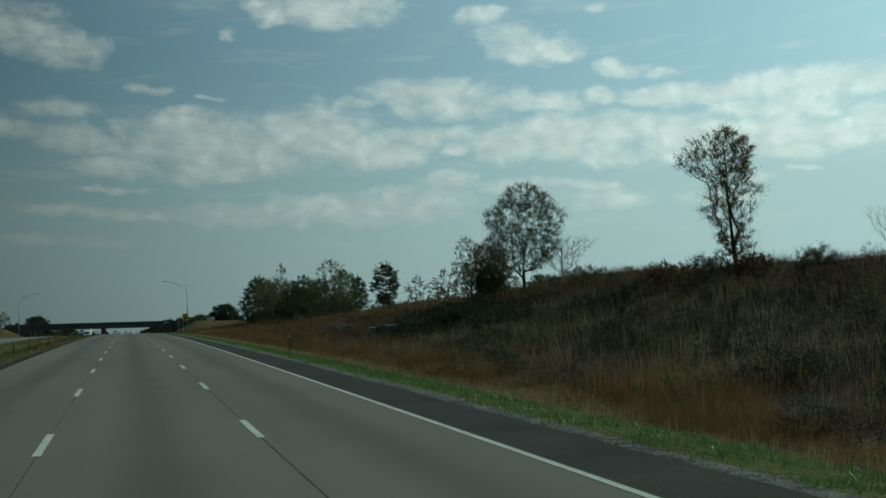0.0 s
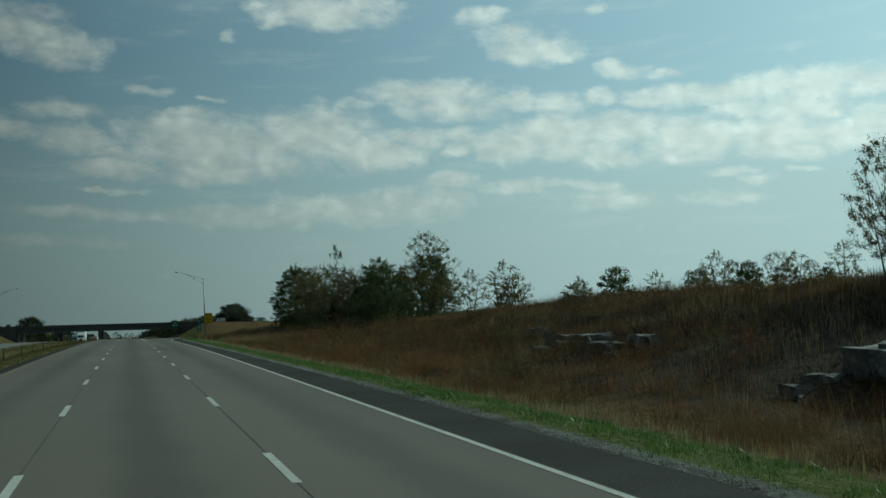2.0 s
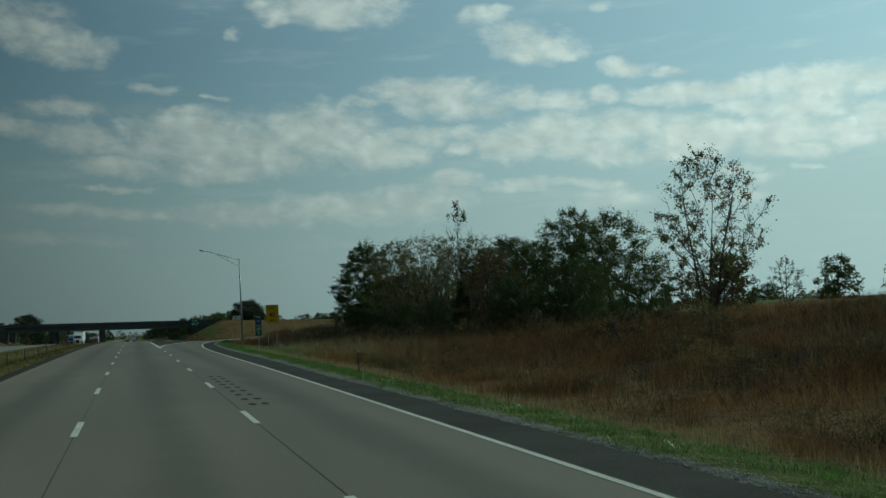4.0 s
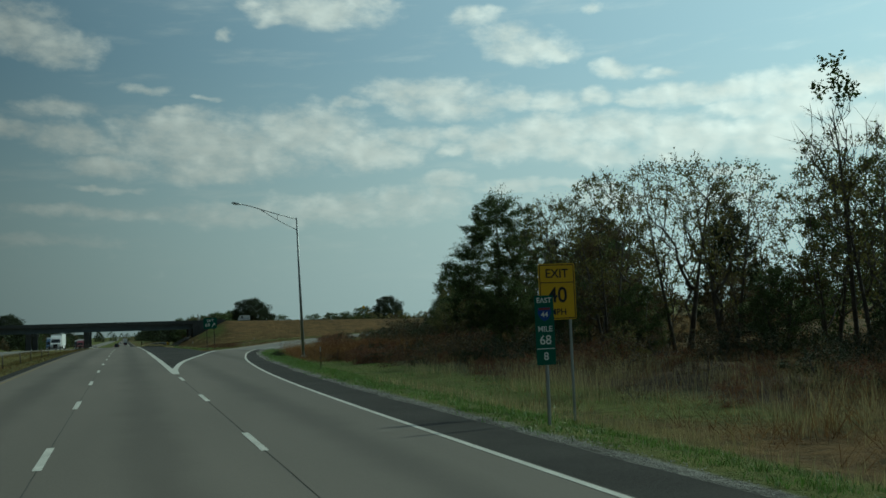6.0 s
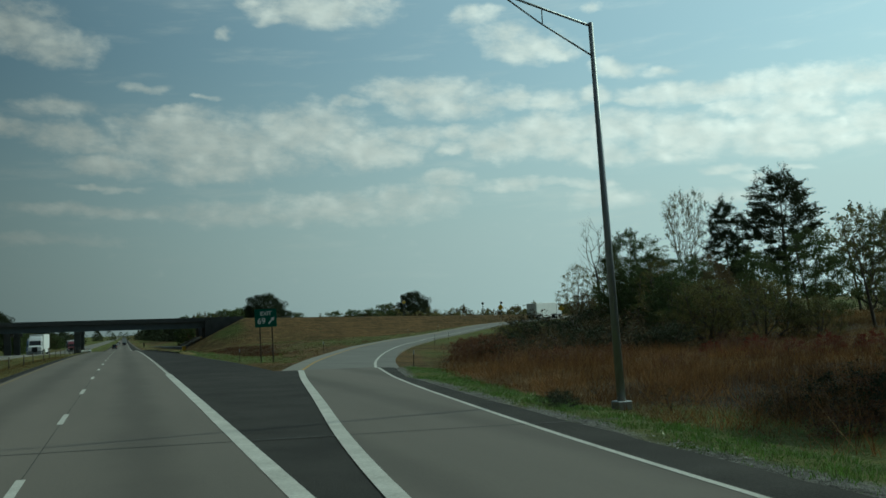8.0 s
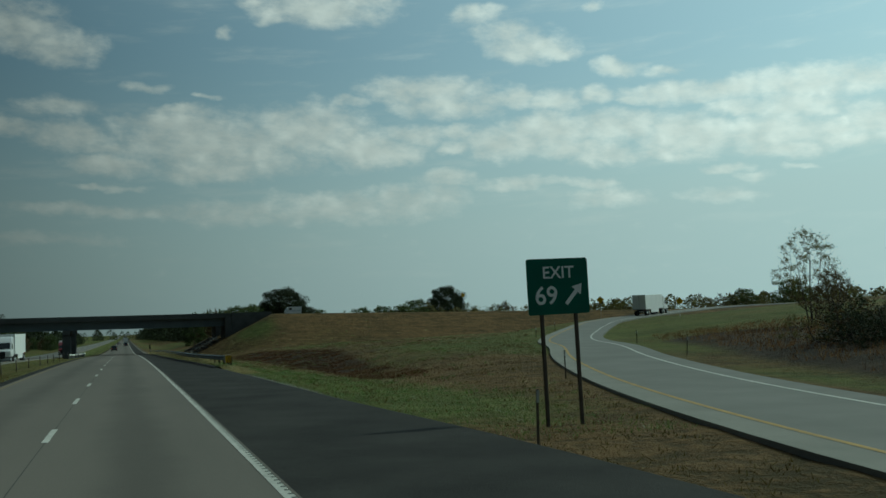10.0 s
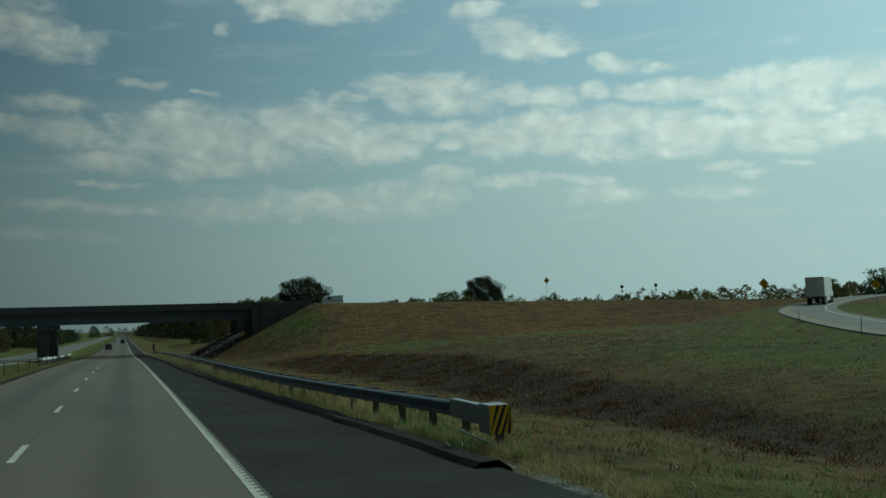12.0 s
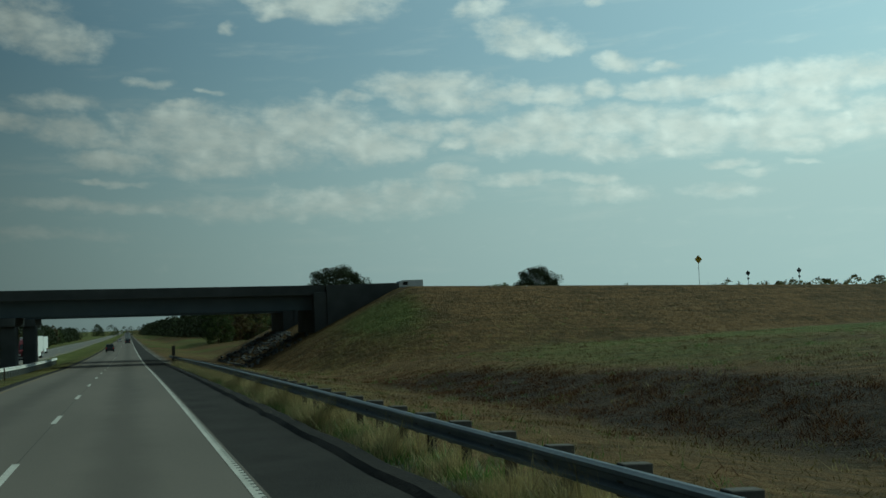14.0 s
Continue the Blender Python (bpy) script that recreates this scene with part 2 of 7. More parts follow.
def material(name, a, b, scale=1.0, fine=25.0, rough=0.9, bump=0.3, metal=0.0, vary=0.0, island=0.0, fine_mix=0.35,
             stretch=(1, 1, 1), depth=0.02, spec=0.3, translucent=0.0):
    """Two colours mixed by noise at two scales, with relief; vary and island: brightness that differs between objects or blades."""
    m = bpy.data.materials.new(name)
    m.use_nodes = True
    nt = m.node_tree
    bsdf = nt.nodes["Principled BSDF"]
    co = nt.nodes.new("ShaderNodeTexCoord")
    mp = nt.nodes.new("ShaderNodeMapping")
    mp.inputs["Scale"].default_value = stretch
    nt.links.new(co.outputs["Object"], mp.inputs[0])
    n1 = nt.nodes.new("ShaderNodeTexNoise")
    n1.inputs["Scale"].default_value, n1.inputs["Detail"].default_value = scale, 5
    n2 = nt.nodes.new("ShaderNodeTexNoise")
    n2.inputs["Scale"].default_value, n2.inputs["Detail"].default_value = fine, 4
    for n in (n1, n2):
        nt.links.new(mp.outputs[0], n.inputs["Vector"])
    t = math_node(nt, "ADD", math_node(nt, "MULTIPLY", n1.outputs[0], 1 - fine_mix), math_node(nt, "MULTIPLY", n2.outputs[0], fine_mix))
    mr = nt.nodes.new("ShaderNodeMapRange")
    nt.links.new(t, mr.inputs[0])
    mr.inputs[1].default_value, mr.inputs[2].default_value = 0.32, 0.68
    mix = nt.nodes.new("ShaderNodeMix")
    mix.data_type = "RGBA"
    nt.links.new(mr.outputs[0], mix.inputs[0])
    mix.inputs[6].default_value, mix.inputs[7].default_value = (*a, 1), (*b, 1)
    col = mix.outputs[2]
    if vary or island:
        hsv = nt.nodes.new("ShaderNodeHueSaturation")
        if island:
            rnd, k = nt.nodes.new("ShaderNodeNewGeometry").outputs["Random Per Island"], island
        else:
            rnd, k = nt.nodes.new("ShaderNodeObjectInfo").outputs["Random"], vary
        nt.links.new(math_node(nt, "MULTIPLY_ADD", rnd, 2 * k, 1 - k), hsv.inputs["Value"])
        nt.links.new(math_node(nt, "MULTIPLY_ADD", rnd, 0.04 * k, 0.5 - 0.02 * k), hsv.inputs["Hue"])
        nt.links.new(col, hsv.inputs["Color"])
        col = hsv.outputs[0]
    nt.links.new(col, bsdf.inputs["Base Color"])
    bsdf.inputs["Roughness"].default_value, bsdf.inputs["Metallic"].default_value = rough, metal
    bsdf.inputs["Specular IOR Level"].default_value = spec
    if bump:
        bp = nt.nodes.new("ShaderNodeBump")
        bp.inputs["Strength"].default_value, bp.inputs["Distance"].default_value = bump, depth
        nt.links.new(n2.outputs[0], bp.inputs["Height"])
        nt.links.new(bp.outputs[0], bsdf.inputs["Normal"])
    if translucent:
        tr = nt.nodes.new("ShaderNodeBsdfTranslucent")
        nt.links.new(col, tr.inputs[0])
        sh = nt.nodes.new("ShaderNodeMixShader")
        sh.inputs[0].default_value = translucent
        nt.links.new(bsdf.outputs[0], sh.inputs[1])
        nt.links.new(tr.outputs[0], sh.inputs[2])
        nt.links.new(sh.outputs[0], nt.nodes["Material Output"].inputs[0])
    return m


M = dict(
    concrete=material("worn_concrete", (0.125, 0.1095, 0.091), (0.176, 0.152, 0.127), 0.35, 60, 0.85, 0.25, fine_mix=0.3, stretch=(1, 0.12, 1), depth=0.004),
    ramp=material("light_concrete", (0.148, 0.141, 0.126), (0.20, 0.19, 0.172), 0.4, 60, 0.85, 0.25, fine_mix=0.3, depth=0.004),
    old_asphalt=material("greyed_asphalt", (0.02, 0.0185, 0.017), (0.066, 0.061, 0.054), 0.5, 30, 0.95, 1.0, fine_mix=0.55, depth=0.012, spec=0.15),
    asphalt=material("dark_asphalt", (0.016, 0.015, 0.014), (0.055, 0.051, 0.046), 0.5, 30, 0.95, 1.0, fine_mix=0.5, depth=0.012, spec=0.15),
    joint=material("joint_tar", (0.035, 0.034, 0.032), (0.10, 0.095, 0.086), 0.7, 20, 0.8, 0.2),
    white=material("white_road_paint", (0.40, 0.385, 0.34), (0.66, 0.64, 0.58), 1.2, 18, 0.75, 0.3, fine_mix=0.5, depth=0.003),
    # dark soil, taken to near-black so the colour carries the edges' shade
    soil=material("shade_dark_crumbled_soil", (0.006, 0.0055, 0.005), (0.024, 0.02, 0.016), 2.0, 14, 0.95, 1.0, depth=0.03),
    groove=material("milled_concrete", (0.085, 0.085, 0.08), (0.12, 0.118, 0.11), 2, 40, 0.9, 0.3),
    pale=material("pale_concrete", (0.20, 0.19, 0.165), (0.27, 0.255, 0.22), 0.6, 40, 0.9, 0.3),
    yellow=material("yellow_road_paint", (0.30, 0.19, 0.05), (0.46, 0.29, 0.07), 1.2, 50, 0.7, 0.2, depth=0.003),
    yellow_worn=material("worn_yellow_road_paint", (0.17, 0.135, 0.075), (0.27, 0.195, 0.085), 1.2, 30, 0.8, 0.2, fine_mix=0.5, depth=0.003),
    gravel=material("gravel", (0.13, 0.125, 0.115), (0.30, 0.29, 0.27), 3, 40, 0.95, 0.6, island=0.35),
    rock=material("limestone_ledge", (0.065, 0.066, 0.065), (0.37, 0.36, 0.345), 1.3, 7, 0.95, 0.8, depth=0.06),
    riprap=material("grey_riprap", (0.09, 0.09, 0.085), (0.17, 0.168, 0.16), 0.8, 12, 0.95, 0.6, vary=0.3, depth=0.05),
    bridge=material("bridge_concrete", (0.055, 0.059, 0.058), (0.105, 0.11, 0.107), 0.4, 20, 0.9, 0.2),
    girder=material("blue_grey_girder_paint", (0.085, 0.11, 0.125), (0.12, 0.145, 0.16), 0.5, 20, 0.6, 0.1),
    steel=material("galvanised_steel", (0.30, 0.32, 0.33), (0.42, 0.44, 0.45), 2, 30, 0.5, 0.1, metal=0.6),
    # darker, bluer steel: shade of the face turned from the sun, as colour
    rail=material("shade_toned_galvanised_rail", (0.16, 0.185, 0.21), (0.24, 0.27, 0.30), 1.5, 25, 0.6, 0.1, metal=0.4),
    wood=material("weathered_timber", (0.07, 0.065, 0.06), (0.15, 0.14, 0.125), 3, 40, 0.9, 0.4),
    post=material("brown_steel_post", (0.06, 0.05, 0.04), (0.11, 0.09, 0.07), 3, 30, 0.7, 0.2, metal=0.3),
    sign_green=material("green_sign_sheeting", (0.004, 0.085, 0.055), (0.006, 0.11, 0.07), 2, 30, 0.45, 0.02),
    sign_yellow=material("yellow_sign_sheeting", (0.62, 0.36, 0.01), (0.70, 0.42, 0.015), 2, 30, 0.45, 0.02),
    sign_white=material("white_sign_sheeting", (0.70, 0.70, 0.68), (0.80, 0.80, 0.78), 2, 30, 0.5, 0.02),
    sign_blue=material("blue_sign_sheeting", (0.01, 0.05, 0.25), (0.015, 0.07, 0.32), 2, 30, 0.45, 0.02),
    black=material("black_paint", (0.012, 0.012, 0.012), (0.03, 0.03, 0.03), 2, 30, 0.6, 0.05),
    rubber=material("tyre_rubber", (0.02, 0.02, 0.02), (0.04, 0.04, 0.04), 4, 40, 0.85, 0.2),
    trailer=material("white_trailer_panel", (0.70, 0.71, 0.71), (0.80, 0.80, 0.79), 0.6, 12, 0.45, 0.03),
    car_dark=material("dark_car_paint", (0.03, 0.028, 0.035), (0.05, 0.045, 0.055), 1, 20, 0.25, 0.0, spec=0.6),
    car_white=material("white_car_paint", (0.70, 0.70, 0.70), (0.78, 0.78, 0.78), 1, 20, 0.3, 0.0, spec=0.5),
    car_blue=material("blue_cab_paint", (0.05, 0.10, 0.20), (0.07, 0.13, 0.24), 1, 20, 0.3, 0.0, spec=0.5),
    car_red=material("dark_red_cab_paint", (0.16, 0.02, 0.03), (0.2, 0.03, 0.035), 1, 20, 0.3, 0.0, spec=0.5),
    glass=material("dark_vehicle_glass", (0.012, 0.014, 0.016), (0.02, 0.022, 0.025), 1, 10, 0.1, 0.0, spec=0.8),
    red_lamp=material("red_lens", (0.30, 0.01, 0.01), (0.38, 0.015, 0.01), 2, 20, 0.3, 0.0),
    bark=material("grey_brown_bark", (0.06, 0.052, 0.044), (0.15, 0.135, 0.115), 2, 14, 0.95, 0.6, depth=0.04),
    leaf_dark=material("dark_green_leaves", (0.045, 0.075, 0.027), (0.115, 0.135, 0.048), 0.5, 6, 0.7, 0, island=0.5, translucent=0.4),
    leaf_cedar=material("dark_evergreen_leaves", (0.020, 0.030, 0.014), (0.055, 0.068, 0.028), 0.5, 6, 0.75, 0, island=0.5, translucent=0.2),
    leaf_olive=material("olive_autumn_leaves", (0.10, 0.105, 0.04), (0.21, 0.175, 0.065), 0.5, 6, 0.75, 0, island=0.5, translucent=0.4),
    leaf_brown=material("brown_autumn_leaves", (0.08, 0.058, 0.034), (0.15, 0.11, 0.055), 0.5, 6, 0.8, 0, island=0.5, translucent=0.35),
    leaf_rust=material("rust_red_leaves", (0.10, 0.045, 0.026), (0.22, 0.105, 0.055), 0.5, 6, 0.75, 0, island=0.5, translucent=0.35),
    leaf_red=material("red_sumac_leaves", (0.15, 0.026, 0.020), (0.21, 0.065, 0.038), 0.5, 6, 0.7, 0, island=0.4, translucent=0.3),
    grass_green=material("green_verge_grass", (0.08, 0.165, 0.027), (0.18, 0.275, 0.06), 0.5, 3, 0.38, 0, island=0.5, spec=0.5, translucent=0.3),
    grass_rust=material("rust_brown_bluestem_grass", (0.05, 0.034, 0.019), (0.35, 0.175, 0.068), 0.3, 1.8, 0.85, 0, island=0.6, translucent=0.3),
    grass_orange=material("orange_bluestem_grass", (0.11, 0.068, 0.034), (0.36, 0.205, 0.098), 0.4, 2.0, 0.85, 0, island=0.5, translucent=0.35),
    grass_tan=material("tan_dry_grass", (0.27, 0.23, 0.11), (0.48, 0.41, 0.22), 0.2, 2, 0.85, 0, island=0.4, translucent=0.3),
    grass_straw=material("pale_straw_grass", (0.34, 0.28, 0.13), (0.58, 0.49, 0.26), 0.25, 2, 0.8, 0, island=0.4, translucent=0.3),
    grass_crest=material("pale_brown_crest_grass", (0.16, 0.10, 0.045), (0.36, 0.25, 0.12), 0.25, 1.8, 0.85, 0, island=0.45, translucent=0.3),
    grass_field=material("mown_field_grass", (0.09, 0.095, 0.03), (0.21, 0.14, 0.06), 0.1, 1.0, 0.85, 0, island=0.4, translucent=0.25),
    weed_red=material("red_brown_ditch_weeds", (0.052, 0.027, 0.014), (0.19, 0.092, 0.040), 0.25, 1.6, 0.9, 0, island=0.5, translucent=0.15),
    # dry weeds, darkened and cooled to carry the shade of the cut slope
    weed=material("shade_dark_dry_weeds", (0.012, 0.013, 0.012), (0.076, 0.063, 0.048), 0.3, 1.5, 0.9, 0, island=0.75, translucent=0.15),
)



def oil_band(m, pitch, shift, dark):
    """Darkens a pavement along the middle of each lane, where oil drips, with an uneven edge."""
    nt = m.node_tree
    bsdf = nt.nodes["Principled BSDF"]
    col = bsdf.inputs["Base Color"].links[0].from_socket
    co = nt.nodes.new("ShaderNodeTexCoord")
    sep = nt.nodes.new("ShaderNodeSeparateXYZ")
    nt.links.new(co.outputs["Object"], sep.inputs[0])
    n = nt.nodes.new("ShaderNodeTexNoise")
    n.inputs["Scale"].default_value, n.inputs["Detail"].default_value = 0.35, 4
    nt.links.new(co.outputs["Object"], n.inputs["Vector"])
    u = math_node(nt, "FRACT", math_node(nt, "MULTIPLY_ADD", sep.outputs[0], 1.0 / pitch, shift))
    d = math_node(nt, "ABSOLUTE", math_node(nt, "SUBTRACT", u, 0.5))
    d = math_node(nt, "MULTIPLY_ADD", math_node(nt, "SUBTRACT", n.outputs[0], 0.5), 0.25, d)
    mr = nt.nodes.new("ShaderNodeMapRange")
    mr.interpolation_type = "SMOOTHSTEP"
    nt.links.new(d, mr.inputs[0])
    mr.inputs[1].default_value, mr.inputs[2].default_value, mr.inputs[3].default_value, mr.inputs[4].default_value = 0.02, 0.26, dark, 1.0
    mul = nt.nodes.new("ShaderNodeMix")
    mul.data_type, mul.blend_type = "RGBA", "MULTIPLY"
    mul.inputs[0].default_value = 1.0
    nt.links.new(col, mul.inputs[6])
    nt.links.new(mr.outputs[0], mul.inputs[7])
    nt.links.new(mul.outputs[2], bsdf.inputs["Base Color"])


oil_band(M["concrete"], 3.66, 0.0, 0.74)


def ground_material():
    """Earth and short grass; the mesh's attribute says where it is green (red channel), ploughed or brushy (green) or stony (blue)."""
    m = bpy.data.materials.new("grass_and_earth")
    m.use_nodes = True
    nt = m.node_tree
    bsdf = nt.nodes["Principled BSDF"]
    co = nt.nodes.new("ShaderNodeTexCoord")
    noises = []
    streaky = nt.nodes.new("ShaderNodeMapping")
    streaky.inputs["Scale"].default_value = (0.16, 1.0, 1.0)
    nt.links.new(co.outputs["Object"], streaky.inputs[0])
    for sc, det in ((0.045, 4), (0.6, 6), (9.0, 5), (2.2, 5), (1.1, 5)):
        n = nt.nodes.new("ShaderNodeTexNoise")
        n.inputs["Scale"].default_value, n.inputs["Detail"].default_value, n.inputs["Roughness"].default_value = sc, det, 0.65
        nt.links.new(streaky.outputs[0] if sc == 1.1 else co.outputs["Object"], n.inputs["Vector"])
        noises.append(n.outputs[0])
    t = math_node(nt, "MULTIPLY_ADD", noises[3], 0.26, math_node(nt, "MULTIPLY_ADD", noises[2], 0.16, math_node(nt, "MULTIPLY_ADD", noises[1], 0.2, math_node(nt, "MULTIPLY_ADD", noises[4], 0.2, math_node(nt, "MULTIPLY", noises[0], 0.18)))))

    def two(a, b):
        mr = nt.nodes.new("ShaderNodeMapRange")
        nt.links.new(t, mr.inputs[0])
        mr.inputs[1].default_value, mr.inputs[2].default_value = 0.45, 0.55
        x = nt.nodes.new("ShaderNodeMix")
        x.data_type = "RGBA"
        nt.links.new(mr.outputs[0], x.inputs[0])
        x.inputs[6].default_value, x.inputs[7].default_value = (*a, 1), (*b, 1)
        return x.outputs[2]

    at = nt.nodes.new("ShaderNodeAttribute")
    at.attribute_name = "cover"
    sp = nt.nodes.new("ShaderNodeSeparateColor")
    nt.links.new(at.outputs["Color"], sp.inputs[0])
    col = two((0.068, 0.05, 0.021), (0.185, 0.115, 0.05))
    for i, pair in enumerate((((0.072, 0.089, 0.023), (0.142, 0.147, 0.044)), ((0.026, 0.020, 0.014), (0.074, 0.051, 0.034)), ((0.10, 0.095, 0.085), (0.24, 0.23, 0.205)))):
        mask = math_node(nt, "MULTIPLY_ADD", sp.outputs[i], 1.9, math_node(nt, "MULTIPLY_ADD", noises[1], 1.5, -1.2), clamp=True)
        mask = math_node(nt, "MULTIPLY", mask, math_node(nt, "MINIMUM", math_node(nt, "MULTIPLY", sp.outputs[i], 4.0), 1.0))
        x = nt.nodes.new("ShaderNodeMix")
        x.data_type = "RGBA"
        nt.links.new(mask, x.inputs[0])
        nt.links.new(col, x.inputs[6])
        nt.links.new(two(*pair), x.inputs[7])
        col = x.outputs[2]
    nt.links.new(col, bsdf.inputs["Base Color"])
    bsdf.inputs["Roughness"].default_value = 0.95
    bsdf.inputs["Specular IOR Level"].default_value = 0.1
    bp = nt.nodes.new("ShaderNodeBump")
    bp.inputs["Strength"].default_value, bp.inputs["Distance"].default_value = 1.0, 0.3
    nt.links.new(math_node(nt, "MULTIPLY_ADD", noises[3], 0.9, math_node(nt, "MULTIPLY_ADD", noises[2], 0.35, noises[1])), bp.inputs["Height"])
    nt.links.new(bp.outputs[0], bsdf.inputs["Normal"])
    return m


# ---------------------------------------------------------------- mesh helpers


def mesh_from(name, verts, faces, mat, smooth=False):
    me = bpy.data.meshes.new(name)
    me.from_pydata([tuple(v) for v in verts], [], [tuple(f) for f in faces])
    me.materials.append(mat)
    if smooth:
        me.polygons.foreach_set("use_smooth", [True] * len(me.polygons))
    me.update()
    return me


def thing(name, data=None, label="", category="", group="", kind="", at=None):
    ob = tagged(new(name, data), label, category, group, kind)
    if at is not None:
        ob.matrix_world = at
    return ob


def part(name, data, parent, label="", at=None):
    """A mesh, or a bmesh-made mesh, as one part under a thing or under a part."""
    ob = tagged(new(name, data), label)
    ob.parent = parent
    if at is not None:
        ob.matrix_basis = at
    return ob


def box_mesh(name, size, mat, bevel=0.0, centre=(0, 0, 0)):
    bm = bmesh.new()
    bmesh.ops.create_cube(bm, size=1.0)
    bmesh.ops.scale(bm, vec=size, verts=bm.verts)
    bmesh.ops.translate(bm, vec=centre, verts=bm.verts)
    if bevel:
        bmesh.ops.bevel(bm, geom=bm.edges[:], offset=bevel, segments=1, affect="EDGES")
    me = bpy.data.meshes.new(name)
    bm.to_mesh(me)
    bm.free()
    me.materials.append(mat)
    return me


def prism_mesh(name, outline, y0, y1, mat, bevel=0.0):
    """An outline of (x, z) points drawn out from y0 to y1."""
    bm = bmesh.new()
    a = [bm.verts.new((x, y0, z)) for x, z in outline]
    b = [bm.verts.new((x, y1, z)) for x, z in outline]
    bm.faces.new(a)
    bm.faces.new(b[::-1])
    n = len(a)
    for i in range(n):
        bm.faces.new((a[(i + 1) % n], a[i], b[i], b[(i + 1) % n]))
    bmesh.ops.recalc_face_normals(bm, faces=bm.faces[:])
    if bevel:
        bmesh.ops.bevel(bm, geom=bm.edges[:], offset=bevel, segments=2, affect="EDGES")
    me = bpy.data.meshes.new(name)
    bm.to_mesh(me)
    bm.free()
    me.materials.append(mat)
    return me


def tube(points, radii, sides):
    """Vertices and faces of a tapered tube along the points."""
    vs, fs = [], []
    pts = [Vector(p) for p in points]
    for i, p in enumerate(pts):
        d = (pts[min(i + 1, len(pts) - 1)] - pts[max(i - 1, 0)]).normalized()
        u = d.cross(Vector((0, 1, 0) if abs(d.y) < 0.9 else (1, 0, 0))).normalized()
        v = d.cross(u)
        for k in range(sides):
            a = 2 * math.pi * k / sides
            vs.append(p + (u * math.cos(a) + v * math.sin(a)) * radii[i])
    for i in range(len(pts) - 1):
        for k in range(sides):
            fs.append((i * sides + k, i * sides + (k + 1) % sides, (i + 1) * sides + (k + 1) % sides, (i + 1) * sides + k))
    fs.append(tuple(range(sides))[::-1])
    fs.append(tuple((len(pts) - 1) * sides + k for k in range(sides)))
    return vs, fs


def tube_mesh(name, points, radii, mat, sides=8):
    vs, fs = tube(points, radii, sides)
    return mesh_from(name, vs, fs, mat, smooth=True)


# ---------------------------------------------------------------- lie of the land
CROSS = 0.018                        # fall of the pavement to the right
_ys = np.concatenate([np.arange(-120, 466, 5.0), np.array([500, 560, 640, 720, 800, 1000, 1300, 1700, 2100, 2600, 3200, 4600.0])])
_u = _ys / 400
_zs = np.where(_ys < 466, 400 * (PROFILE[0] * _u + PROFILE[1] * _u ** 2 + PROFILE[2] * _u ** 3), 0)
_zs[-12:] = (-2.0, -2.8, -3.6, -4.2, -4.7, -6.3, -8.2, -10.5, -13.0, -16.0, -18.0, -20.0)


def zr(y):
    """Height of the pavement along the first lane line."""
    return np.interp(y, _ys, _zs)


def road_z(x, y):
    return zr(y) - CROSS * x


# Left edge of the exit ramp's pavement: x, y, z.
RAMP = np.array([(9.3, 262, 1.33), (13.4, 279, 1.1), (18.56, 296, 1.0), (24.8, 313, 1.06), (32.3, 330, 1.1), (38.6, 346, 1.0),
                 (46.1, 361.7, 0.95), (54.8, 377, 1.15), (64, 392, 1.49), (74.2, 407.5, 1.89), (87.9, 424, 2.25), (104.3, 441, 2.58),
                 (123.6, 458, 3.05), (144.8, 473.5, 3.49), (169.6, 486, 3.71), (199.3, 495, 3.84)])
RAMP_W = 5.1


def smooth_line(p, step):
    """Points every step metres along a smooth line through p (Catmull-Rom)."""
    p = np.asarray(p, float)
    q = np.vstack([2 * p[0] - p[1], p, 2 * p[-1] - p[-2]])
    out = []
    for i in range(1, len(q) - 2):
        for t in np.linspace(0, 1, 12, endpoint=False):
            out.append(0.5 * (2 * q[i] + (q[i + 1] - q[i - 1]) * t + (2 * q[i - 1] - 5 * q[i] + 4 * q[i + 1] - q[i + 2]) * t ** 2
                              + (3 * q[i] - q[i - 1] - 3 * q[i + 1] + q[i + 2]) * t ** 3))
    out.append(q[-2])
    out = np.array(out)
    s = np.concatenate([[0], np.cumsum(np.linalg.norm(np.diff(out, axis=0), axis=1))])
    n = max(2, int(s[-1] / step) + 1)
    k = np.linspace(0, s[-1], n)
    return np.stack([np.interp(k, s, out[:, j]) for j in range(out.shape[1])], 1)


RL = smooth_line(RAMP, 3.0)
_d = np.gradient(RL[:, :2], axis=0)
_d /= np.linalg.norm(_d, axis=1)[:, None]
RN = np.stack([_d[:, 1], -_d[:, 0]], 1)          # to the right of the ramp's way


def ramp_at(off, lift=0.0):
    """The line that runs off metres to the right of the ramp's left edge."""
    off = np.broadcast_to(np.asarray(off, float), len(RL))
    return np.column_stack([RL[:, :2] + RN * off[:, None], RL[:, 2] - 0.015 * off + lift])


RIGHT_LINE = smooth_line([(7.15, -40), (7.15, 60), (7.15, 140), (7.12, 172), (7.22, 188), (7.58, 201), (8.25, 213), (9.35, 226.5), (10.95, 240), (12.15, 248.5), (13.0, 253.5), (14.45, 261.0)], 2.0)
GORE_LINE = smooth_line([(3.68, 206.4), (3.84, 211), (4.13, 215.3), (4.75, 222.5), (5.65, 230), (7.1, 240), (8.9, 252.5), (10.35, 261.5)], 1.5)
